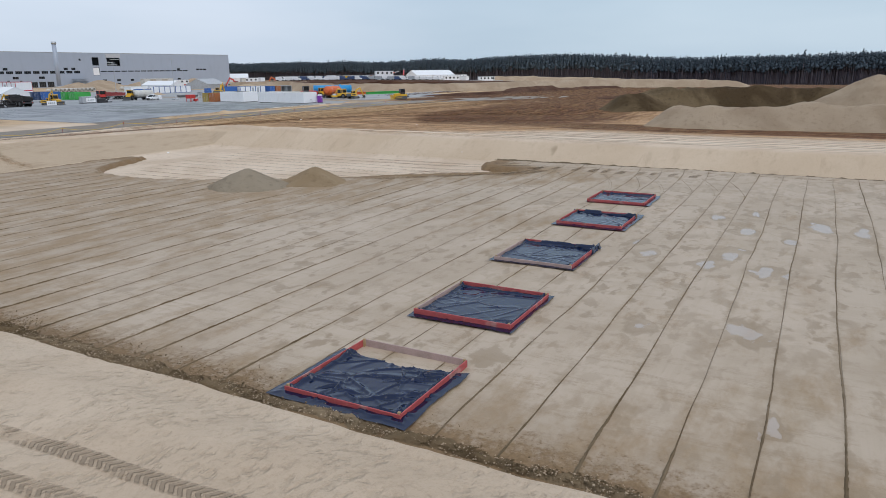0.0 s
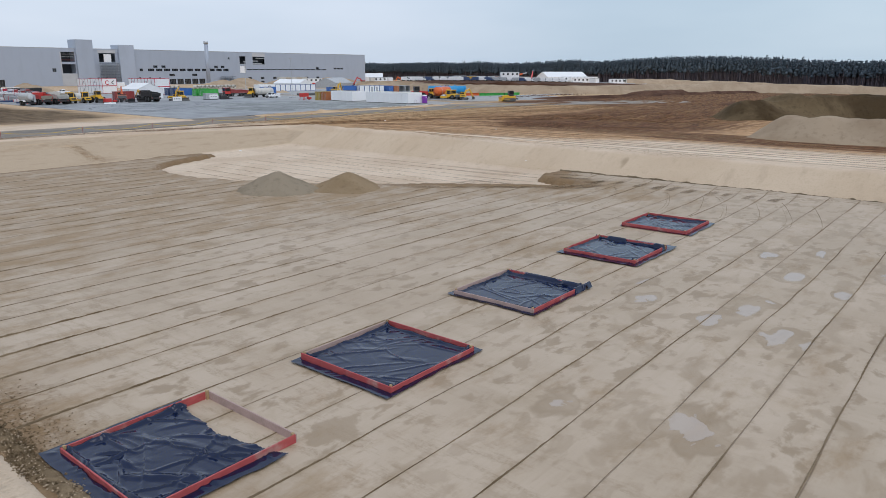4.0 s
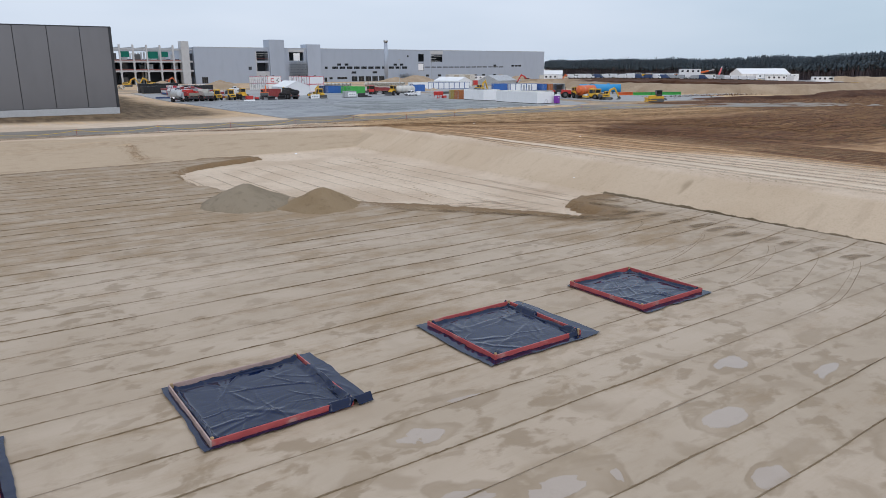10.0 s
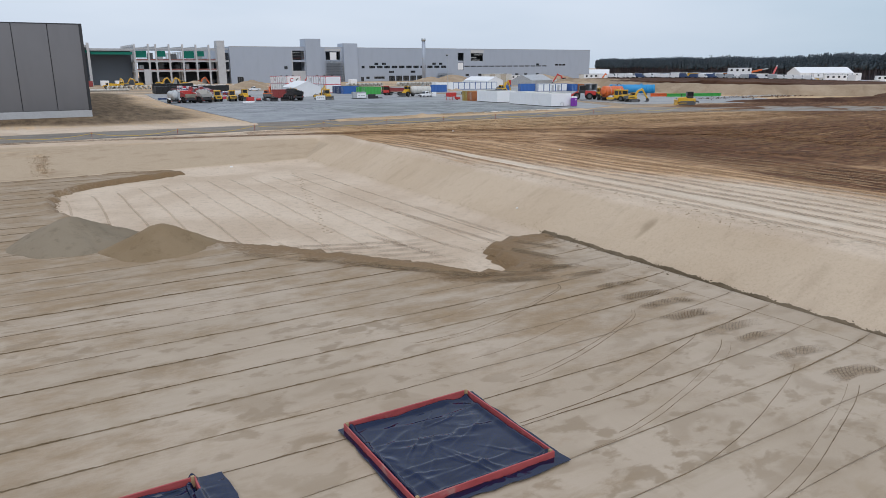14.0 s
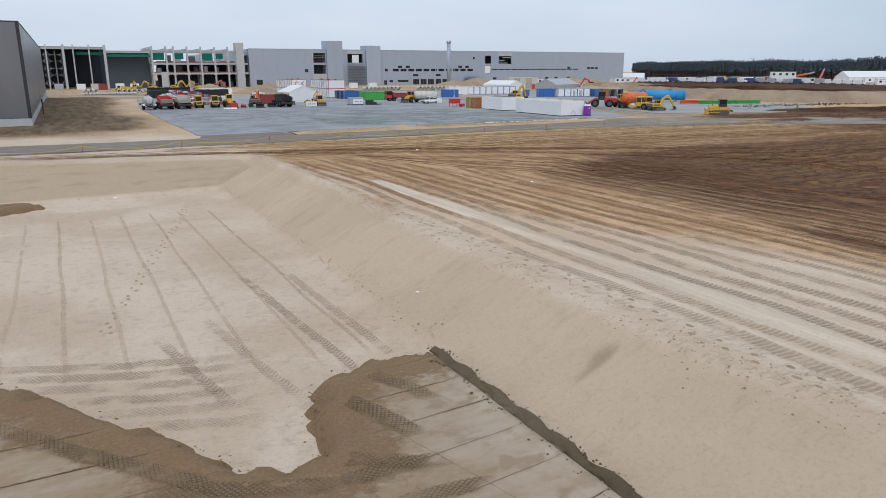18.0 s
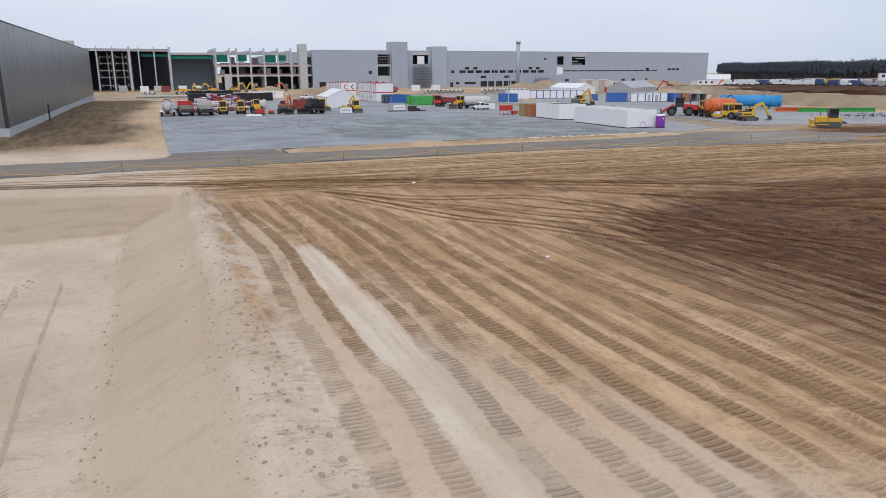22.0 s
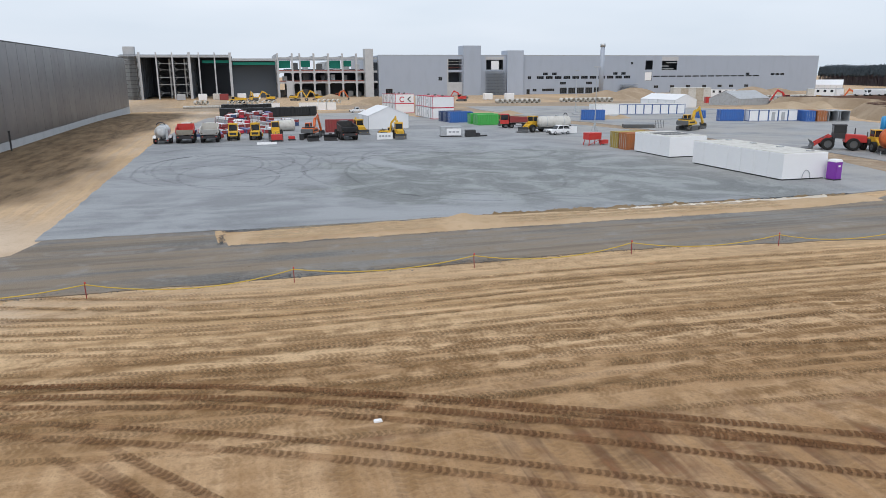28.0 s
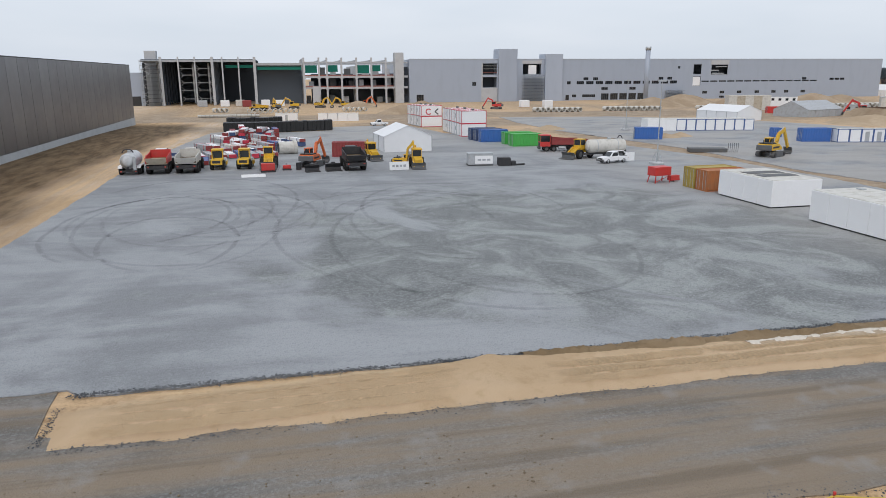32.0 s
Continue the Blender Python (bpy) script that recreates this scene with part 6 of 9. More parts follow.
def articulated_dumper(m, body, inner, label, cabcol, sides=None):
    v = thing("dump_truck", m, label, "dump truck", "parked dump trucks")
    part("chassis", prism([(-3.6, 0.75), (4.2, 0.75), (4.2, 1.25), (-3.6, 1.25)], -0.55, 0.55), P_BLACK, v)
    add_wheels(v, (-2.6, -0.95, 3.1), 1.32, 0.86, 0.62)
    dump_body(v, 1.5, -3.9, 1.3, 1.5, 3.0, body, inner, sides=sides)
    cab_box(v, -0.75, 0.75, 1.75, 3.1, 1.3, 3.3, cabcol)
    part("hood", prism([(3.1, 1.1), (4.9, 1.1), (4.8, 1.75), (3.1, 2.1)], -0.8, 0.8, 0.05), cabcol, v)
    part("mudguard", box(-1.55, 1.55, -4.1, -3.9, 0.8, 1.35), P_BLACK, v)
    lights(v, 1.2, -4.12, 1.15, P_LAMP)
    part("exhaust", tube((0.95, 2.0, 1.5), (0.95, 2.0, 3.4), 0.08, 8), P_BLACK, v)
    part("step", box(-1.25, -0.8, 2.1, 2.7, 0.7, 0.8), P_BLACK, v)
    for s in (-1, 1):
        part("mirror", box(s * 1.15 - 0.1, s * 1.15 + 0.1, 3.0, 3.06, 2.4, 2.8), P_BLACK, v)
    return v


def tipper_truck(m):
    v = thing("tipper_truck", m, "red four-axle tipper lorry with an oxide red body", "lorry")
    part("chassis", box(-0.5, 0.5, -4.2, 3.6, 0.7, 1.1), P_BLACK, v)
    add_wheels(v, (-3.1, -1.75, 1.6, 3.0), 1.05, 0.52, 0.36)
    cab_box(v, -1.22, 1.22, 2.3, 4.2, 0.95, 3.1, P_RED)
    part("bumper", box(-1.25, 1.25, 4.15, 4.4, 0.45, 0.95, bevel=0.04), P_BLACK, v)
    part("grille", box(-0.8, 0.8, 4.2, 4.26, 1.0, 1.6), P_BLACK, v)
    lights(v, 1.0, 4.4, 0.75, P_CLEAR)
    dump_body(v, 1.25, -4.4, 2.1, 1.25, 2.6, P_DKRED, M_GRIT)
    part("fuel_tank", tube((-1.1, -0.6, 0.75), (-1.1, 0.7, 0.75), 0.3, 10), P_STEEL, v)
    return v


def slurry_tanker(m, tank, label, length=5.2, r=1.15, axles=(-1.4, 0.1)):
    v = thing("tank_trailer", m, label, "tank trailer", "tank trailers")
    bm = bmesh.new()
    y0, y1, zc = -length / 2, length / 2, r + 0.95
    add_tube(bm, (0, y0, zc), (0, y1, zc), r, 24, caps=False)
    for a, s in ((y0, -1), (y1, 1)):
        add_tube(bm, (0, a, zc), (0, a + s * 0.28, zc), r, 24, r * 0.86, caps=False)
        add_tube(bm, (0, a + s * 0.28, zc), (0, a + s * 0.5, zc), r * 0.86, 24, r * 0.35)
    bmesh.ops.recalc_face_normals(bm, faces=bm.faces)
    t = part("tank", bm, tank, v, "", True)
    for k in (-0.3, 0.3):
        part("band", tube((0, k * length - 0.06, zc), (0, k * length + 0.06, zc), r + 0.025, 24), P_STEEL, t)
    part("hatch", tube((0, -0.6, zc + r - 0.1), (0, -0.6, zc + r + 0.22), 0.35, 12), P_STEEL, t)
    bm = bmesh.new()
    for k in range(10):
        a0, a1 = math.pi * k / 10, math.pi * (k + 1) / 10
        add_tube(bm, (0.75 * math.cos(a0), y0 + 0.5, zc + r + 0.05 + 0.5 * math.sin(a0)), (0.75 * math.cos(a1), y0 + 0.5, zc + r + 0.05 + 0.5 * math.sin(a1)), 0.09, 6)
    part("suction_hose", bm, P_BLACK, v)
    part("frame", box(-0.45, 0.45, y0, y1 + 1.3, 0.7, 0.95), P_BLACK, v)
    add_wheels(v, axles, 1.3, 0.66, 0.5)
    for s in (-1, 1):
        part("mudguard", prism([(axles[0] - 0.8, 1.0), (axles[0] - 0.5, 1.35), (axles[-1] + 0.5, 1.35), (axles[-1] + 0.8, 1.0), (axles[-1] + 0.7, 1.0), (axles[-1] + 0.45, 1.25), (axles[0] - 0.45, 1.25), (axles[0] - 0.7, 1.0)], s * 1.3 - 0.3, s * 1.3 + 0.3), P_WHITE, v)
    part("drawbar_stand", tube((0, y1 + 1.1, 0), (0, y1 + 1.1, 0.8), 0.07, 6), P_STEEL, v)
    part("rear_valve", tube((0, y0 - 0.5, 1.2), (0, y0 - 0.8, 1.15), 0.16, 10), P_BLACK, v)
    part("ladder", box(0.75, 1.15, y0 - 0.56, y0 - 0.5, 0.9, zc + r * 0.6), P_STEEL, v)
    part("rear_guard", box(-1.2, 1.2, y0 - 0.35, y0 - 0.25, 0.5, 0.75), P_BLACK, v)
    lights(v, 1.0, y0 - 0.36, 0.62, P_LAMP)
    return v


def roller(m, col, label):
    """Single-drum roller with a canopy cab."""
    v = thing("road_roller", m, label, "roller", "parked rollers")
    part("drum", tube((-1.05, -1.9, 0.78), (1.05, -1.9, 0.78), 0.78, 24), P_STEEL, v, "worn steel drum", True)
    bm = box(-1.2, -1.08, -2.5, -0.6, 0.5, 1.05)
    add_box(bm, 1.08, 1.2, -2.5, -0.6, 0.5, 1.05)
    add_box(bm, -1.2, 1.2, -2.85, -2.65, 0.55, 1.05)
    part("drum_frame", bm, col, v)
    part("engine_cover", prism([(0.5, 0.8), (2.5, 0.85), (2.4, 1.65), (0.5, 1.75)], -0.85, 0.85, 0.06), col, v)
    add_wheels(v, (1.3,), 0.85, 0.75, 0.5)
    cab_box(v, -0.8, 0.8, -0.75, 0.55, 0.85, 2.95, col)
    part("roof", box(-0.9, 0.9, -0.9, 0.7, 2.95, 3.12, bevel=0.05), col, v)
    part("vent_grille", box(-0.6, 0.6, 2.42, 2.47, 1.0, 1.5), P_BLACK, v)
    part("exhaust", tube((0.5, 1.2, 1.7), (0.5, 1.2, 2.3), 0.06, 8), P_BLACK, v)
    for s in (-1, 1):
        part("roof_post", box(s * 0.82 - 0.05, s * 0.82 + 0.05, 0.5, 0.6, 1.6, 2.95), col, v)
    lights(v, 0.7, -2.88, 0.85, P_CLEAR, s=0.1)
    return v


def wheel_loader(m, col, label, dark=None, name="wheel_loader"):
    v = thing(name, m, label, "loader", "wheel loaders")
    add_wheels(v, (-1.5, 1.5), 1.05, 0.8, 0.6)
    part("engine_cover", prism([(-3.2, 1.0), (-0.5, 1.0), (-0.5, 2.1), (-3.0, 1.95)], -0.8, 0.8, 0.07), col, v)
    part("counterweight", box(-1.0, 1.0, -3.5, -3.1, 0.7, 1.5, bevel=0.06), dark or P_BLACK, v)
    part("front_frame", prism([(0.6, 0.7), (2.2, 0.7), (2.0, 1.6), (0.6, 1.7)], -0.5, 0.5), dark or col, v)
    cab_box(v, -0.72, 0.72, -0.6, 0.9, 1.5, 3.3, dark or col)
    for s in (-1, 1):
        part("lift_arm", prism([(1.0, 1.75), (1.25, 2.0), (2.9, 1.0), (3.3, 0.5), (3.1, 0.35), (2.6, 0.75)], s * 0.62 - 0.08, s * 0.62 + 0.08), col, v)
    part("bucket", prism([(3.2, 0.1), (4.3, 0.05), (4.3, 0.12), (3.45, 0.25), (3.3, 0.7), (3.6, 1.2), (3.5, 1.22), (3.1, 0.8)], -1.3, 1.3), P_DKGREY, v)
    part("exhaust", tube((0.45, -1.8, 2.0), (0.45, -1.8, 2.8), 0.07, 6), P_BLACK, v)
    lights(v, 0.7, -3.52, 1.7, P_LAMP, s=0.1)
    return v


def excavator(m, col, label, reach=0.0, size=1.0, drop=0.0):
    v = thing("excavator", m @ Matrix.Scale(size, 4), label, "excavator", "tracked excavators")
    for s in (-1, 1):
        t = part("crawler", prism([(-1.9, 0.1), (-1.6, 0.0), (1.6, 0.0), (1.9, 0.1), (2.1, 0.45), (1.9, 0.82), (1.6, 0.9), (-1.6, 0.9), (-1.9, 0.82), (-2.1, 0.45)], s * 1.2 - 0.3, s * 1.2 + 0.3), P_DKGREY, v, "dusty crawler track")
        part("idler", tube((s * 1.52 - 0.06, 1.62, 0.45), (s * 1.52 + 0.06, 1.62, 0.45), 0.34, 12), P_BLACK, t)
        part("idler", tube((s * 1.52 - 0.06, -1.62, 0.45), (s * 1.52 + 0.06, -1.62, 0.45), 0.34, 12), P_BLACK, t)
    part("hand_rail", beam(bmesh.new(), (1.15, -1.9, 2.3), (1.15, -0.2, 2.65), 0.05), P_BLACK, v)
    part("exhaust", tube((-0.5, -1.7, 2.15), (-0.5, -1.7, 2.7), 0.08, 8), P_BLACK, v)
    part("side_stripe", box(1.25, 1.262, -2.0, 0.2, 1.45, 1.75), P_BLACK, v)
    part("slew_ring", tube((0, 0, 0.7), (0, 0, 1.1), 0.75, 16), P_BLACK, v)
    part("house", prism([(-2.3, 1.1), (1.2, 1.1), (1.2, 1.5), (0.2, 2.15), (-2.0, 2.15), (-2.4, 1.8)], -1.25, 1.25, 0.06), col, v)
    part("engine_deck", box(-1.1, 1.1, -2.1, -0.6, 2.15, 2.3, bevel=0.03), P_BLACK, v)
    part("counterweight", prism([(-2.75, 1.15), (-2.3, 1.1), (-2.3, 2.0), (-2.65, 1.9)], -1.22, 1.22, 0.05), P_DKGREY, v)
    cab_box(v, -1.22, -0.3, 0.0, 1.5, 1.2, 2.95, col)
    k = reach
    a, b = Vector((0.25, 0.9, 1.6)), Vector((0.25, 3.3 + k * 0.5, 4.6 - k))
    c = Vector((0.25, 5.3 + k, 3.5 - k * 0.9 - drop))
    mid = (a + b) / 2 + Vector((0, -0.5, 0.7))
    bm = beam(bmesh.new(), a, mid, 0.42, 0.55)
    beam(bm, mid, b, 0.4, 0.5)
    boom = part("boom", bm, col, v)
    part("boom_ram", tube(Vector((0.25, 1.3, 1.3)), (a + mid) / 2 + Vector((0, 0.7, 0.6)), 0.1, 8), P_STEEL, boom)
    tip = Vector((0.25, 4.9 + k * 1.3, 1.1))
    bm = beam(bmesh.new(), b + (b - tip) * 0.12, tip, 0.34, 0.42)
    stick = part("stick", bm, col, v)
    part("stick_ram", tube(mid + Vector((0, 0.3, 0.4)), b + (b - tip) * 0.12, 0.09, 8), P_STEEL, stick)
    y, z = tip.y, tip.z
    part("bucket", prism([(y - 0.2, z + 0.1), (y + 0.3, z - 0.1), (y + 0.45, z - 0.7), (y + 0.1, z - 1.08), (y - 0.6, z - 1.05), (y - 0.75, z - 0.95), (y - 0.1, z - 0.85), (y + 0.15, z - 0.5)], -0.4, 0.9), P_DKGREY, v, "worn digging bucket")
    lights(v, 0.9, 1.22, 1.7, P_CLEAR, s=0.08)
    return v


def backhoe(m, label):
    v = thing("backhoe_loader", m, label, "backhoe", "backhoe loaders")
    add_wheels(v, (-0.9,), 0.95, 0.75, 0.5)
    add_wheels(v, (1.6,), 0.9, 0.5, 0.4)
    part("hood", prism([(0.5, 0.9), (2.3, 0.9), (2.3, 1.5), (0.5, 1.75)], -0.55, 0.55, 0.05), P_YELLOW, v)
    cab_box(v, -0.75, 0.75, -1.1, 0.5, 0.95, 2.85, P_YELLOW)
    part("roof", box(-0.82, 0.82, -1.25, 0.6, 2.85, 2.97, bevel=0.03), P_YELLOW, v)
    for s in (-1, 1):
        part("lift_arm", prism([(0.6, 1.6), (0.8, 1.8), (2.7, 0.9), (3.1, 0.4), (2.9, 0.3), (2.5, 0.7)], s * 0.7 - 0.06, s * 0.7 + 0.06), P_YELLOW, v)
    part("front_bucket", prism([(2.9, 0.08), (3.8, 0.04), (3.8, 0.1), (3.1, 0.25), (3.0, 0.6), (3.2, 1.0), (3.1, 1.02), (2.8, 0.7)], -1.1, 1.1), P_DKGREY, v)
    bm = beam(bmesh.new(), (0, -1.4, 0.9), (0, -2.2, 3.1), 0.26, 0.34)
    part("rear_boom", bm, P_YELLOW, v)
    part("rear_stick", beam(bmesh.new(), (0, -2.0, 3.2), (0, -3.3, 1.5), 0.22, 0.28), P_YELLOW, v)
    part("rear_bucket", prism([(-3.4, 1.5), (-3.1, 1.4), (-3.0, 0.8), (-3.3, 0.55), (-3.8, 0.7), (-3.4, 0.9)], -0.35, 0.35), P_DKGREY, v)
    return v


def pickup(m, label="white single-cab pickup truck parked on the gravel yard"):
    v = thing("pickup_truck", m, label, "pickup", "pickup trucks")
    add_wheels(v, (-1.6, 1.55), 0.78, 0.36, 0.25, P_STEEL)
    part("body", prism([(-2.55, 0.45), (2.5, 0.4), (2.6, 0.75), (2.45, 0.98), (1.15, 1.08), (-0.55, 1.12), (-2.55, 1.05)], -0.9, 0.9, 0.05), P_WHITE, v)
    c = part("cab", prism([(-0.6, 1.1), (1.2, 1.05), (0.6, 1.82), (-0.5, 1.86)], -0.78, 0.78, 0.05), P_WHITE, v)
    for s in (-1, 1):
        part("side_window", prism([(-0.4, 1.18), (0.85, 1.16), (0.5, 1.72), (-0.38, 1.75)], s * 0.785 - 0.012, s * 0.785 + 0.012), M_GLASS, c)
    part("windscreen", prism([(1.17, 1.12), (1.22, 1.12), (0.66, 1.77), (0.61, 1.77)], -0.68, 0.68), M_GLASS, c)
    part("load_bed", box(-0.75, 0.75, -2.4, -0.7, 1.03, 1.1), P_DKGREY, v)
    part("bumper", box(-0.88, 0.88, 2.52, 2.68, 0.38, 0.62, bevel=0.03), P_DKGREY, v)
    part("grille", box(-0.5, 0.5, 2.56, 2.62, 0.66, 0.86), P_BLACK, v)
    for s in (-1, 1):
        part("mirror", box(s * 0.95 - 0.08, s * 0.95 + 0.08, 0.8, 0.88, 1.15, 1.32, bevel=0.02), P_BLACK, v)
        part("door_seam", box(s * 0.905 - 0.006, s * 0.905 + 0.006, -0.52, -0.5, 0.5, 1.08), P_DKGREY, v)
    lights(v, 0.7, 2.6, 0.8, P_CLEAR, "headlight")
    lights(v, 0.8, -2.57, 0.85, P_LAMP, "tail_light", 0.09)
    return v


def bulldozer(m):
    v = thing("bulldozer", m, "yellow crawler bulldozer standing beside the dirt road", "bulldozer")
    for s in (-1, 1):
        part("crawler", prism([(-1.7, 0.1), (-1.4, 0), (1.6, 0), (1.9, 0.15), (2.0, 0.5), (1.7, 0.9), (-1.4, 1.0), (-1.9, 0.6)], s * 1.1 - 0.3, s * 1.1 + 0.3), P_DKGREY, v)
    part("hood", prism([(0.2, 0.7), (2.2, 0.7), (2.2, 1.7), (0.2, 1.9)], -0.7, 0.7, 0.05), P_YELLOW, v)
    part("rear_body", box(-0.95, 0.95, -1.9, 0.2, 0.8, 1.6, bevel=0.05), P_YELLOW, v)
    cab_box(v, -0.8, 0.8, -1.3, 0.2, 1.5, 3.2, P_BLACK)
    part("blade", prism([(2.7, 0.05), (2.9, 0.02), (2.75, 0.6), (2.95, 1.25), (2.8, 1.28), (2.55, 0.65)], -1.7, 1.7), P_YELLOW, v)
    for s in (-1, 1):
        part("push_arm", beam(bmesh.new(), (s * 1.45, 0.2, 0.5), (s * 1.45, 2.7, 0.45), 0.16), P_YELLOW, v)
    part("ripper", prism([(-2.9, 0.5), (-2.0, 0.7), (-2.0, 1.1), (-2.7, 0.95)], -0.5, 0.5), P_DKGREY, v)
    part("exhaust", tube((0.3, 1.4, 1.8), (0.3, 1.4, 2.6), 0.07, 6), P_BLACK, v)
    return v

# ---- containers and cabins ----
def sea_container(m, mat, label, length=6.06, w=2.44, h=2.6, group="steel containers", name="shipping_container", doors=True):
    """Corrugated steel box along its x; doors on the -x end."""
    v = thing(name, m, label, "container", group)
    bm = bmesh.new()
    n = int(length / 0.28)
    for s in (-1, 1):
        pts = []
        for k in range(n + 1):
            x = -length / 2 + 0.1 + (length - 0.2) * k / n
            pts.append((x, s * (w / 2 - (0.03 if k % 2 else 0.08))))
        a = [bm.verts.new((x, y, 0.15)) for x, y in pts]
        b = [bm.verts.new((x, y, h - 0.1)) for x, y in pts]
        for k in range(n):
            bm.faces.new((a[k], a[k + 1], b[k + 1], b[k]) if s < 0 else (a[k + 1], a[k], b[k], b[k + 1]))
    add_box(bm, length / 2 - 0.1, length / 2 - 0.04, -w / 2 + 0.08, w / 2 - 0.08, 0.15, h - 0.1)
    add_box(bm, -length / 2 + 0.04, length / 2 - 0.04, -w / 2 + 0.06, w / 2 - 0.06, h - 0.12, h - 0.06)
    part("shell", bm, mat, v)
    bm = bmesh.new()
    for x in (-length / 2, length / 2 - 0.14):
        for y in (-w / 2, w / 2 - 0.14):
            add_box(bm, x, x + 0.14, y, y + 0.14, 0, h)
    for z in (0, h - 0.12):
        for y in (-w / 2, w / 2 - 0.1):
            add_box(bm, -length / 2 + 0.14, length / 2 - 0.14, y, y + 0.1, z, z + 0.12)
        for x in (-length / 2, length / 2 - 0.1):
            add_box(bm, x, x + 0.1, -w / 2 + 0.14, w / 2 - 0.14, z, z + 0.12)
    part("corner_frame", bm, mat, v)
    if doors:
        for s in (-1, 1):
            d = part("door", box(-length / 2 + 0.02, -length / 2 + 0.07, min(0.02 * s, s * (w / 2 - 0.15)), max(0.02 * s, s * (w / 2 - 0.15)), 0.13, h - 0.14, bevel=0.015), mat, v)
            for q in (0.3, 0.75):
                part("lock_bar", tube((-length / 2 - 0.01, s * (w / 2) * q, 0.15), (-length / 2 - 0.01, s * (w / 2) * q, h - 0.15), 0.025, 6), P_STEEL, d)
    return v


def cabin(m, wall, frame_mat, label, length=2.44, w=6.0, h=2.75, front="", group="site cabins", name="site_cabin"):
    """Site cabin module: posts and rails with recessed panels; the front is its -y side."""
    v = thing(name, m, label, "cabin", group)
    t = 0.14
    part("panel", box(-length / 2 + t * 0.4, length / 2 - t * 0.4, -w / 2 + t * 0.4, w / 2 - t * 0.4, 0.1, h - 0.08), wall, v)
    bm = bmesh.new()
    for x in (-length / 2, length / 2 - t):
        for y in (-w / 2, w / 2 - t):
            add_box(bm, x, x + t, y, y + t, 0, h)
    for z in (0.0, h - t):
        for y in (-w / 2, w / 2 - t):
            add_box(bm, -length / 2 + t, length / 2 - t, y, y + t, z, z + t)
        for x in (-length / 2, length / 2 - t):
            add_box(bm, x, x + t, -w / 2 + t, w / 2 - t, z, z + t)
    part("frame", bm, frame_mat, v)
    if "w" in front:
        win = part("window", box(-0.55, 0.55, -w / 2 + 0.03, -w / 2 + 0.09, 1.0, 2.1), M_GLASS, v)
        part("shutter_box", box(-0.62, 0.62, -w / 2 + 0.01, -w / 2 + 0.1, 2.1, 2.3), P_WHITE, win)
    if "d" in front:
        d = part("door", box(-0.45, 0.45, -w / 2 + 0.02, -w / 2 + 0.09, 0.12, 2.2), P_GREY, v)
        part("handle", box(0.32, 0.38, -w / 2 - 0.03, -w / 2 + 0.02, 1.05, 1.15), P_STEEL, d)
    part("roof", box(-length / 2 + 0.05, length / 2 - 0.05, -w / 2 + 0.05, w / 2 - 0.05, h - 0.08, h + 0.03), P_CREAM, v)
    return v


# the two rows of white sanitary cabins beside the road
def white_unit(x0, y0, y1, deep, label, h, vents):
    n = round((y1 - y0) / 2.44)
    step = (y1 - y0) / n
    for k in range(n):
        v = thing("white_cabin", at(x0 + deep / 2, y0 + step * (k + 0.5), 0), label, "cabin", "white flat-sided cabins")
        part("shell", box(-deep / 2, deep / 2, -step / 2 + 0.015, step / 2 - 0.015, 0.14, h, bevel=0.03), P_WHITE, v)
        part("skid", box(-deep / 2 + 0.2, deep / 2 - 0.2, -step / 2 + 0.2, step / 2 - 0.2, 0, 0.14), P_BLACK, v)
        part("roof_rim", box(-deep / 2 + 0.06, deep / 2 - 0.06, -step / 2 + 0.08, step / 2 - 0.08, h, h + 0.05), P_CREAM, v)
        if vents and k % 2 == 0:
            part("roof_hatch", box(deep * 0.2, deep * 0.2 + 0.7, -0.3, 0.3, h + 0.05, h + 0.16, bevel=0.02), P_GREY, v)
        if vents and k == 0:
            bm = bmesh.new()
            for j in range(12):
                a0, a1 = math.pi * j / 12, math.pi * (j + 1) / 12
                add_tube(bm, (0.2 + 0.55 * math.cos(a0), -step / 2 - 0.06, 0.2 + 0.9 * math.sin(a0)), (0.2 + 0.55 * math.cos(a1), -step / 2 - 0.06, 0.2 + 0.9 * math.sin(a1)), 0.04, 6)
            part("hose", bm, P_GREY, v)
        if not vents and k in (1, 2):
            part("roof_panel", box(-deep / 2 + 0.8, deep / 2 - 0.8, -step / 2 + 0.3, step / 2 - 0.4, h + 0.05, h + 0.09), P_DKGREY, v)


white_unit(160.4, 130.4, 147.3, 6.1, "flat-sided white cabin module in a row on the gravel", 3.05, True)
white_unit(160.9, 153.6, 163.2, 6.2, "flat-sided white cabin module beside the steel containers", 3.0, False)


def toilet(m, mat, label):
    v = thing("portable_toilet", m, label, "toilet", "portable toilets")
    part("cabin", box(-0.56, 0.56, -0.56, 0.56, 0.1, 2.05, bevel=0.04), mat, v)
    part("roof", box(-0.6, 0.6, -0.6, 0.6, 2.05, 2.35, bevel=0.05, taper=0.1), P_WHITE, v, "pale translucent roof")
    d = part("door", box(-0.4, 0.4, -0.6, -0.56, 0.2, 1.95), mat, v)
    part("sign", box(-0.18, 0.18, -0.615, -0.6, 1.5, 1.72), P_WHITE, d)
    part("skid", box(-0.6, 0.6, -0.6, 0.6, 0, 0.1), P_BLACK, v)
    return v


toilet(at(166.6, 129.4, 8), P_PURPLE, "purple portable toilet with a white roof beside the cabins")
sea_container(at(163.6, 169.2, 2), P_OLIVE, "ochre yellow shipping container with rusty doors", group="coloured containers")
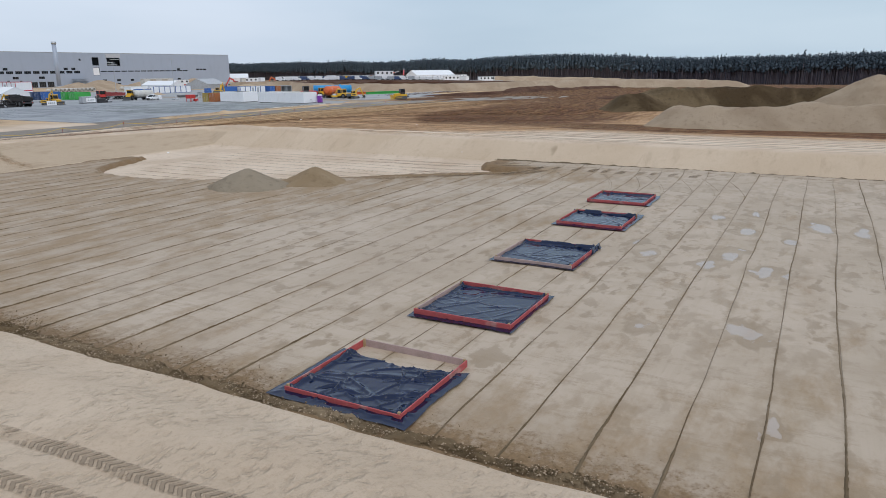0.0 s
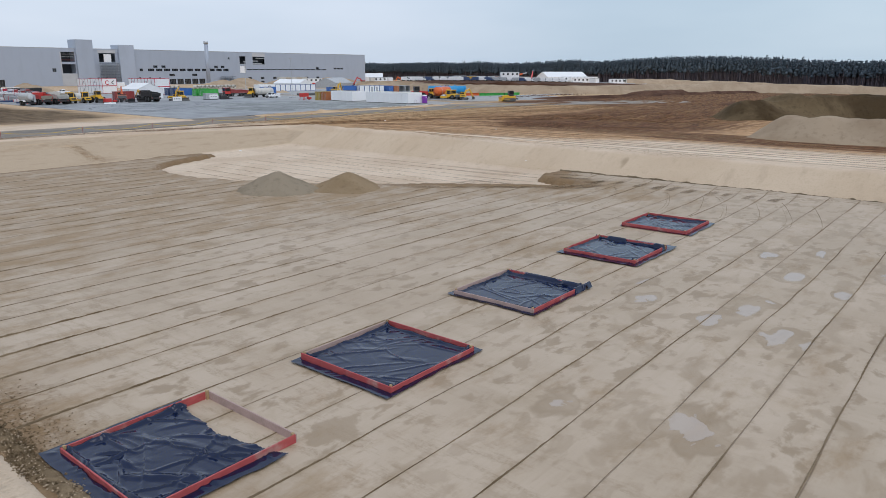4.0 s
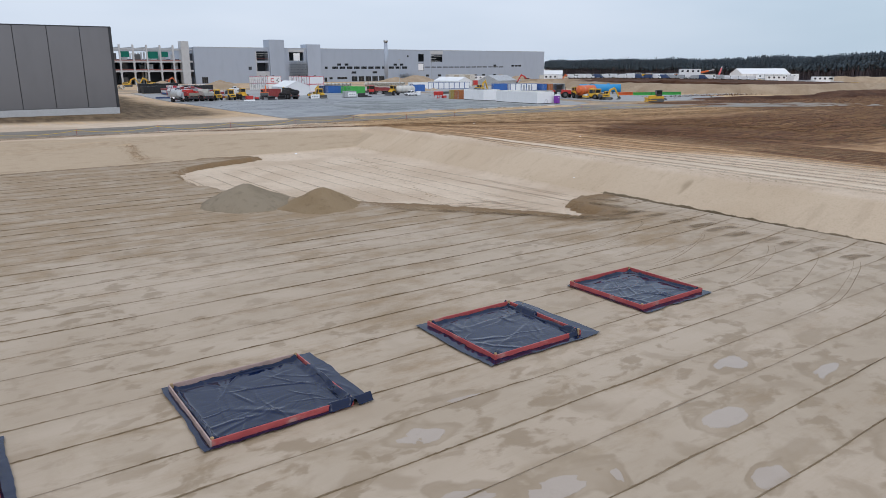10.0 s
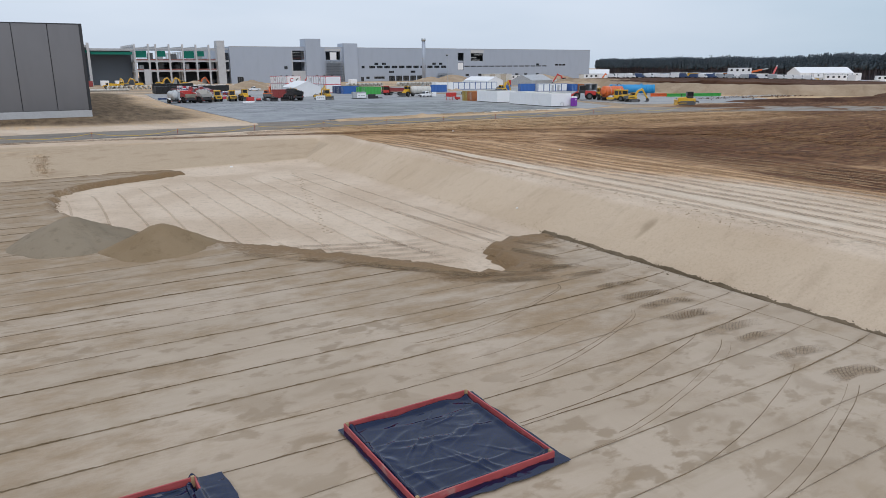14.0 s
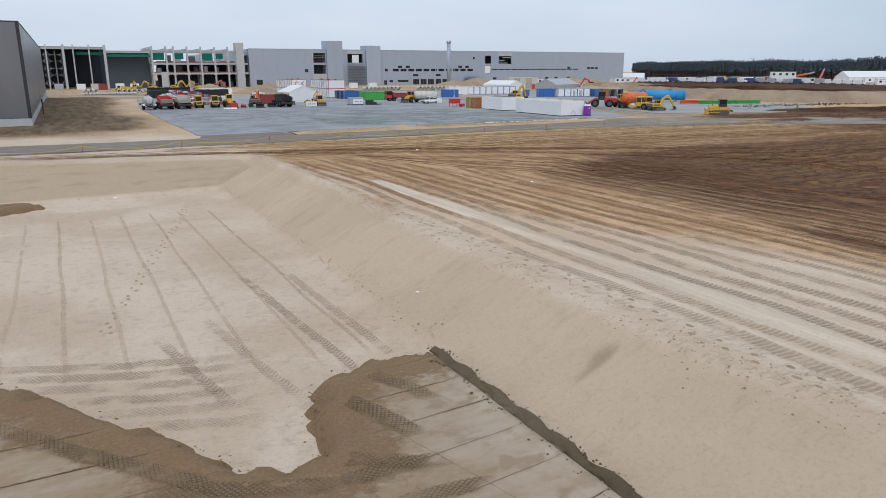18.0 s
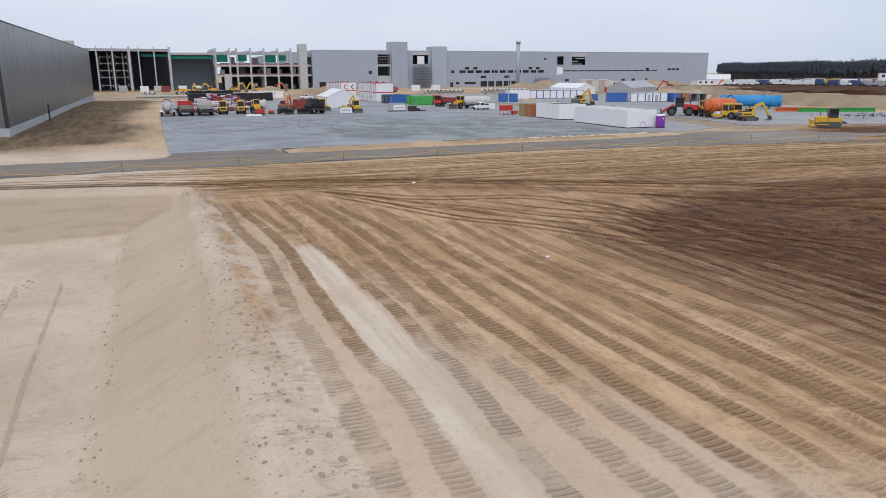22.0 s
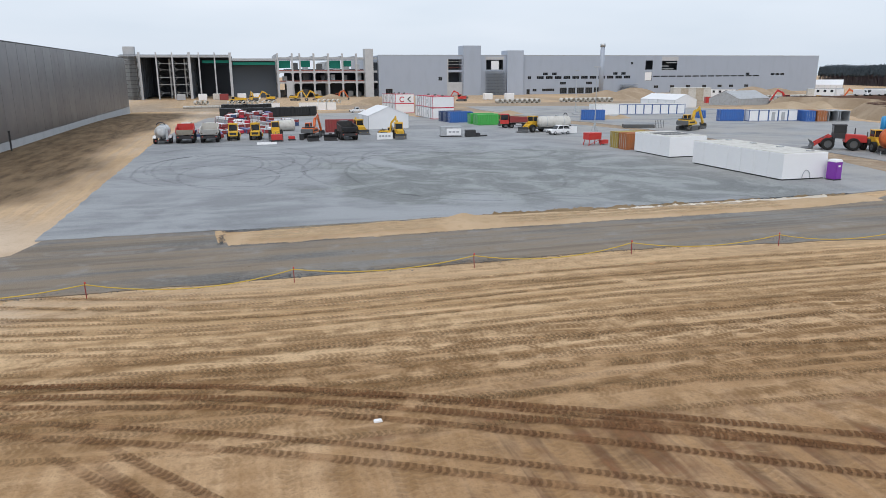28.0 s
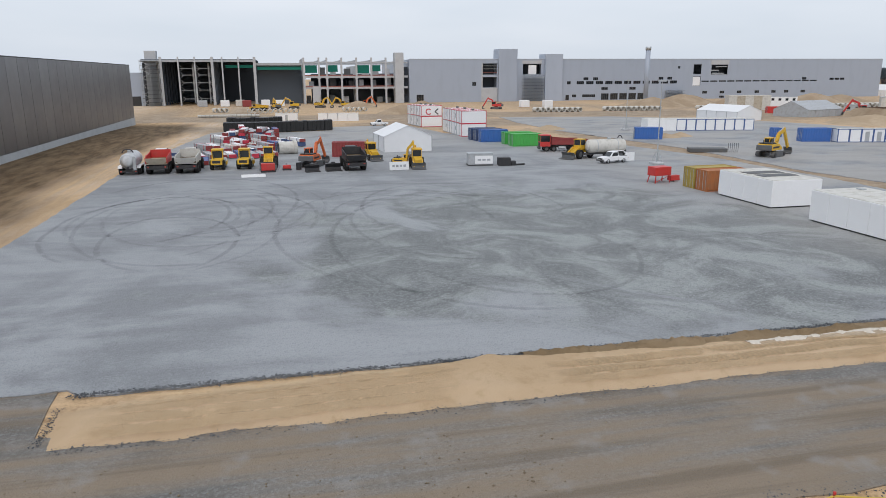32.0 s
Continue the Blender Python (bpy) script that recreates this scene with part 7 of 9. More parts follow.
sea_container(at(163.7, 166.5, 1), P_RUST, "rust-orange shipping container beside the white cabins", group="coloured containers")

# red hopper on legs
h = thing("hopper", at(159.4, 174.0, 10) @ Matrix.Scale(0.82, 4), "red steel hopper box on a trestle of legs", "hopper")
part("box", prism([(-1.0, 1.2), (1.0, 1.2), (1.0, 2.6), (-1.0, 2.6)], -1.9, 1.3, 0.03), P_RED, h)
for sx_ in (-1.6, 1.0):
    for sy_ in (-0.8, 0.8):
        part("leg", beam(bmesh.new(), (sx_, sy_, 1.2), (sx_ * 1.15, sy_ * 1.2, 0), 0.12), P_RED, h)
part("brace", beam(bmesh.new(), (-1.7, -0.9, 0.2), (1.0, -0.85, 1.1), 0.08), P_RED, h)
part("chute", prism([(-0.5, 0.2), (0.5, 0.2), (0.4, 1.0), (-0.4, 1.0)], 1.8, 3.6), P_RED, h)
part("chute_leg", box(2.4, 2.6, -0.4, 0.4, 0, 0.3), P_BLACK, h)

# blue and green steel containers
for k in range(3):
    sea_container(at(154.2 + 0.4 * k, 243.0 - 2.9 * k, 0), (P_NAVY, P_NAVY, P_BLUE)[k], "dark blue shipping container in a short row" if k < 2 else "bright blue shipping container in a short row", group="blue containers")
for k in range(2):
    sea_container(at(158.4 + 0.2 * k, 231.2 - 4.4 * k, 0), P_GREEN, "bright green steel container standing open in the yard", group="green containers", w=3.4 if k else 2.5, h=2.5)
sea_container(at(190.2, 233.6, -22), P_BLUE, "single blue steel container on the gravel", group="blue containers")
sea_container(at(121.7, 217.0, -8), P_DKRED, "dull red steel container behind the parked machines", group="coloured containers", length=6.06)

# two-storey office stacks, white with red trim
def office_stack(x0, y0, y1, deep, logo):
    n = round((y1 - y0) / 2.5)
    step = (y1 - y0) / n
    for k in range(n):
        for f in range(2):
            v = thing("office_cabin", at(x0 + deep / 2, y0 + step * (k + 0.5), 0, f * 3.0), "white two-storey office cabin module with red trim", "cabin", "stacked office cabins")
            if k == 0 and f == 1:
                first_top = v
            part("panel", box(-deep / 2 + 0.06, deep / 2 - 0.06, -step / 2 + 0.03, step / 2 - 0.03, 0.06, 2.94), P_WHITE, v)
            bm = bmesh.new()
            for z in (0.0, 2.86):
                add_box(bm, -deep / 2, deep / 2, -step / 2, -step / 2 + 0.12, z, z + 0.14)
                add_box(bm, -deep / 2, -deep / 2 + 0.12, -step / 2 + 0.12, step / 2, z, z + 0.14)
            for x in (-deep / 2, deep / 2 - 0.12):
                add_box(bm, x, x + 0.12, -step / 2, -step / 2 + 0.12, 0.14, 2.86)
            part("trim", bm, P_TRIM if f == 1 or k == 0 else P_GREY, v, "red edge trim")
            if k % 4 == 2:
                part("window", box(-deep / 2 + 0.04, -deep / 2 + 0.058, -0.4, 0.4, 1.1, 2.1), P_GREY, v)
            part("post", box(-deep / 2 - 0.01, -deep / 2 + 0.08, step / 2 - 0.2, step / 2 - 0.08, 0.14, 2.86), P_GREY, v)
            if f == 1 and k % 3 == 0:
                part("roof_vent", box(-0.3, 0.3, -0.3, 0.3, 3.0, 3.4, bevel=0.03), P_DKGREY, v)
    if logo:
        s = part("sign", box(-2.7, 2.7, -step / 2 - 0.06, -step / 2 - 0.02, 0.25, 2.75), P_WHITE, first_top, "white sign with a red ring and a black angle mark")
        bm = bmesh.new()
        rows = []
        for j in range(13):
            a0 = 0.7 + 4.9 * j / 12
            rows.append([bm.verts.new((-0.9 + r * math.cos(a0), -step / 2 - d, 1.3 + r * math.sin(a0))) for r, d in ((0.61, 0.13), (0.89, 0.13), (0.89, 0.065), (0.61, 0.065))])
        for p, q in zip(rows, rows[1:]):
            for j in range(4):
                bm.faces.new((p[j], p[(j + 1) % 4], q[(j + 1) % 4], q[j]))
        bm.faces.new(rows[0])
        bm.faces.new(rows[-1][::-1])
        part("ring_mark", bm, P_TRIM, s)
        bm = beam(bmesh.new(), (0.9, -step / 2 - 0.1, 1.3), (1.9, -step / 2 - 0.1, 2.1), 0.06, 0.3)
        beam(bm, (0.9, -step / 2 - 0.1, 1.3), (1.9, -step / 2 - 0.1, 0.5), 0.06, 0.3)
        part("angle_mark", bm, P_DKGREY, s)


office_stack(151.4, 251.0, 271.0, 6.1, False)
office_stack(149.0, 288.0, 310.5, 6.1, True)

# white event tent
def gable_tent(m, w, length, eave, ridge, mat, label, name="tent", group="tents", door=False):
    v = thing(name, m, label, "tent", group)
    hw, hl = w / 2, length / 2
    bm = bmesh.new()
    pts = [(-hw, 0), (-hw, eave), (0, ridge), (hw, eave), (hw, 0)]
    a = [bm.verts.new((x, -hl, z)) for x, z in pts]
    b = [bm.verts.new((x, hl, z)) for x, z in pts]
    bm.faces.new(a)
    bm.faces.new(b[::-1])
    bm.faces.new((a[0], b[0], b[1], a[1]))
    bm.faces.new((a[3], b[3], b[4], a[4]))
    part("wall_skin", bm, mat, v)
    for s in (-1, 1):
        bm = bmesh.new()
        e = 0.12
        q = [(s * (hw + e), -hl - e, eave - 0.08), (s * (hw + e), hl + e, eave - 0.08), (0, hl + e, ridge + 0.02), (0, -hl - e, ridge + 0.02)]
        lo = [bm.verts.new(p) for p in q]
        hi = [bm.verts.new((p[0], p[1], p[2] + 0.05)) for p in q]
        bm.faces.new(lo)
        bm.faces.new(hi[::-1])
        for k in range(4):
            bm.faces.new((lo[k], hi[k], hi[(k + 1) % 4], lo[(k + 1) % 4]))
        bmesh.ops.recalc_face_normals(bm, faces=bm.faces)
        part("roof", bm, mat, v)
    for k in range(int(length / 4) + 1):
        y = -hl + length * k / int(length / 4)
        for s in (-1, 1):
            part("post", box(s * hw - 0.06 + s * 0.05, s * hw + 0.06 + s * 0.05, y - 0.05, y + 0.05, 0, eave - 0.1), P_STEEL, v)
    if door:
        part("doorway", box(-1.6, 1.6, -hl - 0.03, -hl - 0.005, 0, 2.6), P_GREY, v)
    return v


gable_tent(at(133.0, 226.6, 4), 9.3, 10.0, 3.0, 4.9, M_CANVAS, "white gabled storage tent on the gravel yard")
gable_tent(at(252, 294, 12), 10.5, 17, 2.9, 4.7, M_CANVAS, "long white tent hall behind the cabin row")
gable_tent(at(292, 306, -72, -3.0), 13, 20, 5.6, 8.4, P_GREY, "grey tarpaulin hall on a dark base", "storage_hall")

# row of white cabins with dark frames, and the blue-framed row
rowm = pose(203.5, 257.3, base_z(210, 255), 0, 0, -13)
for k in range(11):
    p = rowm @ pose(2.48 * k, 0, 0)
    cabin(p, P_WHITE, P_WHITE if k < 3 else P_FRAMEBLUE, "white site cabin with a dark blue frame in a long row" if k >= 3 else "plain white site cabin at the end of a long row", h=2.9)
rowm = pose(227.3, 214.8, base_z(227, 214), 0, 0, -14)
sea_container(at(221.2, 219.0, -14), P_BLUE, "blue steel container at the end of a cabin row", group="blue containers", h=2.8)
for k in range(5):
    cabin(rowm @ pose(-2.2 + 2.48 * k, 0.9, 0), P_WHITE, P_FRAMEBLUE, "pale site cabin with a blue frame and a door", w=2.6, front="d" if k in (2, 3) else "", h=2.8, group="blue-framed cabins")
for k, (mat, word) in enumerate(((P_BLUE, "blue"), (P_RUST, "rusty orange"), (P_GREY, "grey"), (P_GREY, "grey"))):
    sea_container(at(238.2 + 2.7 * k, 212.6 - 0.8 * k, 76), mat, word + " steel container beside the blue-framed cabins", group="coloured containers", doors=k < 2)
# white cabins further north
cabin(at(112, 345, -6), P_WHITE, P_WHITE, "small white site cabin on the haul road", length=7.5, w=3, front="d")
for k in range(4):
    cabin(at(124.5 + 3.4 * k, 342 - 1.2 * k, -12), P_WHITE, P_WHITE, "white flat cabin in a short row on the haul road", length=3.3, w=2.6, h=2.7, group="white cabins by the haul road")

# generator with a banner, and odds and ends in front of the machines
g = thing("generator", at(141.0, 198.4, -8), "grey generator box with a white banner on its front", "generator")
part("housing", box(-2.0, 2.0, -1.1, 1.1, 0.15, 1.9, bevel=0.04), P_GREY, g)
part("skid", box(-2.05, 2.05, -1.15, 1.15, 0, 0.15), P_BLACK, g)
part("lid", box(-2.05, 2.05, -1.15, 1.15, 1.9, 1.98), P_STEEL, g)
b_ = part("banner", box(-0.9, 1.95, -1.16, -1.11, 0.3, 1.6), P_WHITE, g, "white banner with grey bars")
for k in range(3):
    part("bar", box(-0.5 + 0.75 * k, 0.05 + 0.75 * k, -1.18, -1.165, 0.8, 1.1), P_GREY, b_)
bk = thing("black_crate", at(145.0, 196.8, -8), "heap of black crates and a coiled hose", "crate")
part("crate", box(-1.4, 0.6, -0.8, 0.8, 0, 1.3, bevel=0.06), P_BLACK, bk)
part("crate", box(0.7, 1.5, -0.6, 0.6, 0, 0.7, bevel=0.05), P_BLACK, bk)
part("hose", tube((1.5, -0.4, 0.15), (3.0, 0.1, 0.15), 0.14, 8), P_BLACK, bk)
sg = thing("sign_board", at(127.2, 194.9, 2), "white board with grey bars leaning before a digger", "sign")
b_ = part("board", box(-1.5, 1.5, -0.05, 0.05, 0.1, 1.35), P_WHITE, sg)
for k in range(4):
    part("bar", box(-1.1 + 0.58 * k, -0.7 + 0.58 * k, -0.07, -0.055, 0.55, 0.9), P_GREY, b_)
for s in (-1, 1):
    part("foot", box(s * 1.2 - 0.1, s * 1.2 + 0.1, -0.4, 0.4, 0, 0.12), P_STEEL, sg)
bl = thing("white_barrier", at(105.6, 193.3, 4), "low white plastic barrier lying on the gravel", "barrier")
part("bar", prism([(-0.25, 0), (0.25, 0), (0.12, 0.4), (-0.12, 0.4)], -1.7, 1.7, 0.02), P_WHITE, bl)

# ---- machines parked in the yard ----
slurry_tanker(at(87.6, 202.4, 0), P_SILVER, "grey-white slurry tank trailer with a black hose on top")
articulated_dumper(at(91.5, 203.4, 1), P_BEIGE, M_OLIVE, "articulated dump truck with a dusty beige tail and red sides", P_WHITE, P_RED)
articulated_dumper(at(95.8, 203.2, -1), P_CREAM, M_GRIT, "articulated dump truck with a dusty off-white body", P_CREAM)
roller(at(99.9, 204.6, 178), P_YELLOW, "yellow single-drum roller with an open cab")
roller(at(104.0, 204.4, 175), P_YELLOW, "yellow roller parked beside another one")
wheel_loader(at(107.7, 204.6, 178), P_YELLOW, "compact yellow loader with a black cab")
excavator(at(114.4, 203.6, -24), P_ORANGE, "orange tracked excavator with its arm folded up", reach=0.5, size=0.98)
articulated_dumper(at(120.6, 199.6, 2), P_BLACK, M_GRIT, "dark dump truck with a soot-black body", P_DKGREY)
backhoe(at(124.9, 210.8, 190), "yellow backhoe loader behind the dump truck")
excavator(at(128.6, 199.4, 240), P_YELLOW, "small yellow excavator beside the white board", reach=-1.2, size=0.66)
backhoe(at(130.6, 198.4, 175), "yellow backhoe loader with its boom folded")
for x, y, mat, name, label, s in ((107.6, 198.6, P_RED, "red_plate_machine", "small red compaction machine", 1.0), (110.4, 200.0, P_RED, "red_canister_rack", "small red fuel rack", 0.6),
                                  (112.2, 199.7, P_BLACK, "black_barrel", "black steel barrel on the gravel", 0.6), (114.2, 197.0, P_BLACK, "spare_bucket", "spare black digging bucket", 1.1), (117.4, 197.2, P_BLACK, "spare_bucket", "spare black digging bucket", 1.2)):
    v = thing(name, at(x, y, 5), label, "machine part", "loose attachments")
    if "barrel" in name:
        part("drum", tube((0, 0, 0), (0, 0, 1.1), 0.4, 14), mat, v)
        part("lid", tube((0, 0, 1.1), (0, 0, 1.14), 0.42, 14), mat, v)
    elif "bucket" in name:
        part("bowl", prism([(-0.7 * s, 0), (0.6 * s, 0), (0.7 * s, 0.5 * s), (0.3 * s, 0.95 * s), (0.2 * s, 0.9 * s), (0.5 * s, 0.45 * s), (0.4 * s, 0.12), (-0.7 * s, 0.1)], -s, s), mat, v)
        part("lug", box(-0.3, 0.3, 0.1 * s, 0.4 * s, 0.8 * s, 1.1 * s), mat, v)
    else:
        part("body", box(-1.0 * s, 1.0 * s, -0.6 * s, 0.6 * s, 0.25, 1.3 * s, bevel=0.06), mat, v)
        part("foot_plate", box(-1.1 * s, 1.1 * s, -0.7 * s, 0.7 * s, 0, 0.25), P_BLACK, v)
        part("handle", beam(bmesh.new(), (0, 0.6 * s, 1.2 * s), (0, 1.2 * s, 1.6 * s), 0.08), P_BLACK, v)
tipper_truck(at(161.8, 215.0, 80))
wheel_loader(at(160.6, 203.4, 120), P_YELLOW, "dusty yellow wheel loader with a raised bucket")
slurry_tanker(at(164.8, 202.2, 92), P_CREAM, "long cream tank trailer beside the pickup", 6.4, 1.15, (-2.2, -0.9))
pickup(at(163.0, 195.6, 103))
tr = thing("white_board", at(166.6, 196.6, 8), "white panel leaning behind the pickup", "panel")
part("panel", box(-0.9, 0.9, -0.05, 0.05, 0.1, 1.5), P_WHITE, tr)
part("stand", box(-0.8, 0.8, -0.3, 0.3, 0, 0.1), P_STEEL, tr)
excavator(at(193.6, 196.6, -62), P_YELLOW, "yellow tracked excavator with its bucket on the ground", reach=0.5, size=1.08)
bulldozer(at(194.4, 118.9, 52))
wheel_loader(at(192.6, 155.2, 55) @ Matrix.Scale(1.2, 4), P_RED, "large red and black wheel loader", P_BLACK)
wheel_loader(at(196.0, 151.6, 160), P_YELLOW, "yellow loader parked behind the red one")
slurry_tanker(at(196.2, 147.0, 95), P_ORANGE, "orange tank vehicle in the machine row", 6.6, 1.5)
roller(at(193.2, 141.6, 200), P_YELLOW, "yellow road roller at the end of the machine row")
backhoe(at(197.6, 143.2, 240), "yellow backhoe loader beside the orange tank")
excavator(at(193.6, 136.6, -100), P_YELLOW, "yellow midi excavator reaching out over the gravel", reach=0.6, size=0.82)

# big blue pipes lying behind the machine row, with coloured beams further on
v = thing("blue_tank", pose(229.2, 171.6, base_z(229, 172), 0, 0, -45), "long ribbed blue cylindrical tank lying on cradles", "tank")
part("shell", tube((-7.4, 0, 1.9), (7.4, 0, 1.9), 1.42, 24), P_TANKBLUE, v, "", True)
for j in range(8):
    u = -6.9 + 13.8 * j / 7
    part("ring", tube((u - 0.12, 0, 1.9), (u + 0.12, 0, 1.9), 1.55, 24), P_TANKBLUE, v)
for u in (-4.6, 0.0, 4.6):
    part("cradle", box(u - 0.25, u + 0.25, -1.3, 1.3, 0, 0.7), P_DKGREY, v)
part("manhole", tube((3.0, 0, 3.2), (3.0, 0, 3.65), 0.4, 12), P_TANKBLUE, v)
for k, (x, y, mat, word) in enumerate(((231, 152, P_GREEN, "green"), (239, 149, P_GREEN, "green"), (228, 156, P_ORANGE, "orange"))):
    v = thing("girder", pose(x, y, base_z(x, y), 0, 0, -20), word + " painted steel girder lying on the ground", "girder", "loose girders")
    for z in (0.0, 0.85):
        part("flange", box(-5, 5, -0.35, 0.35, z, z + 0.12), mat, v)
    part("web", box(-5, 5, -0.06, 0.06, 0.12, 0.85), mat, v)
    for j in range(5):
        part("stiffener", box(-4.5 + 2.2 * j, -4.42 + 2.2 * j, -0.3, 0.3, 0.12, 0.85), mat, v)

# stacks of wrapped panels, black bales, concrete pipe
rnd = random.Random(12)
bundle_mats = (P_CREAM, P_WHITE, P_GREY, P_DKRED, P_FRAMEBLUE, P_WHITE, P_GREY)
cap_mats = (P_TRIM, P_DKRED, P_DKRED, P_DKRED, P_NAVY)


def panel_bundle(x, y, turn, tiers, length):
    """Facade panels strapped in tiers, red board at both ends."""
    v = thing("panel_bundle", at(x, y, turn), "strapped bundle of pale facade panels with dark red ends", "bundle", "bundles of facade panels")
    z = 0.12
    for j in range(tiers):
        hgt, sh = rnd.uniform(0.55, 0.8), rnd.uniform(-0.12, 0.12)
        p = part("pack", box(-0.6 + sh, 0.6 + sh, -length / 2, length / 2, z, z + hgt, bevel=0.03), rnd.choice(bundle_mats), v)
        cap = rnd.choice(cap_mats)
        for s in (-1, 1):
            part("end_cap", box(-0.63 + sh, 0.63 + sh, s * length / 2 - 0.1 + s * 0.11, s * length / 2 + 0.1 + s * 0.11, z, z + hgt), cap, p)
        for u in (-0.28, 0.28):
            part("strap", box(-0.62 + sh, 0.62 + sh, u * length - 0.12, u * length + 0.12, z + 0.02, z + hgt + 0.015), rnd.choice((P_TRIM, P_DKRED, P_NAVY)), p)
        z += hgt + 0.07
        if j < tiers - 1:
            part("spacer", box(-0.6, 0.6, -0.1, 0.1, z - 0.07, z), M_WOOD, v)
    for u in (-0.35, 0.35):
        part("bearer", box(-0.65, 0.65, u * length - 0.08, u * length + 0.08, 0, 0.12), M_WOOD, v)


for row, (yb, xa, xb, lo, hi, turn) in enumerate(((213.5, 95.5, 99.5, 1, 1, 4), (221.5, 93.6, 108.6, 1, 1, 14), (231.0, 95.2, 111.6, 1, 2, 20), (240.5, 97.5, 114.0, 1, 3, 22), (250.0, 98.5, 108.0, 2, 4, -6), (259.0, 99.0, 110.0, 3, 4, 4))):
    x = xa
    while x < xb:
        panel_bundle(x, yb + rnd.uniform(-0.9, 0.9), turn + rnd.uniform(-3, 3), rnd.randint(lo, hi), rnd.uniform(6.2, 7.6))
        x += rnd.uniform(1.5, 2.1)
for k in range(25):
    x = 96 + 1.12 * k
    y = 279 + 0.35 * max(0, k - 9)
    v = thing("black_bale", at(x, y, rnd.uniform(-2, 2)), "tall black wrapped bale in a long wall", "bale", "row of black bales")
    part("wrap", box(-0.565, 0.565, -2.0, 2.0, 0.12, 2.7 + rnd.uniform(-0.06, 0.1), bevel=0.06), P_WRAP, v)
    part("pallet", box(-0.5, 0.5, -1.8, 1.8, 0, 0.12), M_WOOD, v)
for k in range(12):
    v = thing("black_bale", at(96.5 + 1.2 * k, 286.5, rnd.uniform(-2, 2)), "tall black wrapped bale in a second row", "bale", "row of black bales")
    part("wrap", box(-0.58, 0.58, -2.0, 2.0, 0.12, 3.6 + rnd.uniform(-0.1, 0.1), bevel=0.06), P_WRAP, v)
    part("pallet", box(-0.5, 0.5, -1.8, 1.8, 0, 0.12), M_WOOD, v)
# pale store block, red and blue boxes behind the cabin rows
v = thing("pale_store", pose(318, 376, base_z(318, 376), 0, 0, -22), "flat-roofed pale beige store block", "building")
for k in range(5):
    part("wall_panel", box(-9 + 3.6 * k, -9 + 3.6 * k + 3.56, -4, 4, 0, 6.2), P_BEIGE if k % 2 else P_CREAM, v)
part("roof", box(-9.1, 9.1, -4.1, 4.1, 6.2, 6.5), P_CREAM, v)
sea_container(at(300, 334, -15), P_RED, "red and white steel container far behind the tents", group="coloured containers")
sea_container(at(221.1, 231.0, 70), P_BLUE, "small blue steel box at the yard edge", length=2.6, w=2.0, h=2.0, group="blue containers")
pickup(at(138.6, 300.5, 95), "white flatbed pickup parked on the haul road")
v = thing("concrete_pipe", pose(110.6, 223.8, base_z(110, 224), 0, 0, 12), "wide pale concrete pipe lying on the gravel", "pipe")
part("barrel", tube((-1.5, 0, 1.15), (1.3, 0, 1.15), 1.15, 24, caps=False), P_CREAM, v)
part("socket", tube((1.3, 0, 1.2), (1.9, 0, 1.2), 1.3, 24), P_CREAM, v)
# a dark disc stands for the shaded inside of the pipe
part("end", tube((-1.5, 0, 1.15), (-1.45, 0, 1.15), 0.9, 20), M_INNER, v)
for x, y, turn in ((92.4, 214, 60), (90.5, 226, 75)):
    v = thing("steel_girder", at(x, y, turn), "blue-grey steel girder lying in the sand", "girder", "loose girders")
    part("flange", box(-0.3, 0.3, -3, 3, 0, 0.1), P_NAVY, v)
    part("web", box(-0.05, 0.05, -3, 3, 0.1, 0.5), P_NAVY, v)

# lamp masts
for x, y, hgt in ((168.9, 191.8, 13.0), (197.5, 258.5, 12.5)):
    v = thing("lamp_mast", at(x, y), "slim mobile lamp mast on a weighted foot", "lamp mast", "lamp masts")
    part("pole", tube((0, 0, 0.2), (0, 0, hgt), 0.11, 8, 0.06), P_STEEL, v)
    part("foot", box(-0.9, 0.9, -0.9, 0.9, 0, 0.35, bevel=0.05), M_CONC, v)
    for a in range(4):
        part("stay", beam(bmesh.new(), (0.85 * math.cos(a * 1.57 + 0.78), 0.85 * math.sin(a * 1.57 + 0.78), 0.3), (0, 0, 2.6), 0.08), P_STEEL, v)
    part("lamp_head", box(-0.7, 0.7, -0.16, 0.16, hgt, hgt + 0.25, bevel=0.03), P_GREY, v)
v = thing("steel_tray", at(187.5, 206.5, -20), "flat rusty steel tray with reinforcing hoops", "tray")
part("tray", box(-3.4, 3.4, -1.3, 1.3, 0, 0.7, bevel=0.04), P_DKGREY, v)
for k in range(6):
    part("hoop", beam(bmesh.new(), (3.6 + 0.35 * k, -0.9, 0), (3.6 + 0.35 * k, -0.9, 1.7), 0.07), P_DKGREY, v)
v = thing("steel_tray", at(166, 232, -12), "dark steel tray lying at the yard edge", "tray")
part("tray", box(-2.6, 2.6, -0.8, 0.8, 0, 0.6, bevel=0.04), P_DKGREY, v)
part("lip", box(-2.7, 2.7, -0.9, 0.9, 0.6, 0.68), P_DKGREY, v)

# rope fence on red rods along the road
POSTS = [36 + 11.35 * k for k in range(13)]
rope_mat = make_plain("yellow_rope", (0.6, 0.42, 0.06), 0.7)
fence = thing("rope_fence", Matrix.Identity(4), "low fence of red rods with a sagging yellow rope", "fence")
prev = None
rnd = random.Random(8)
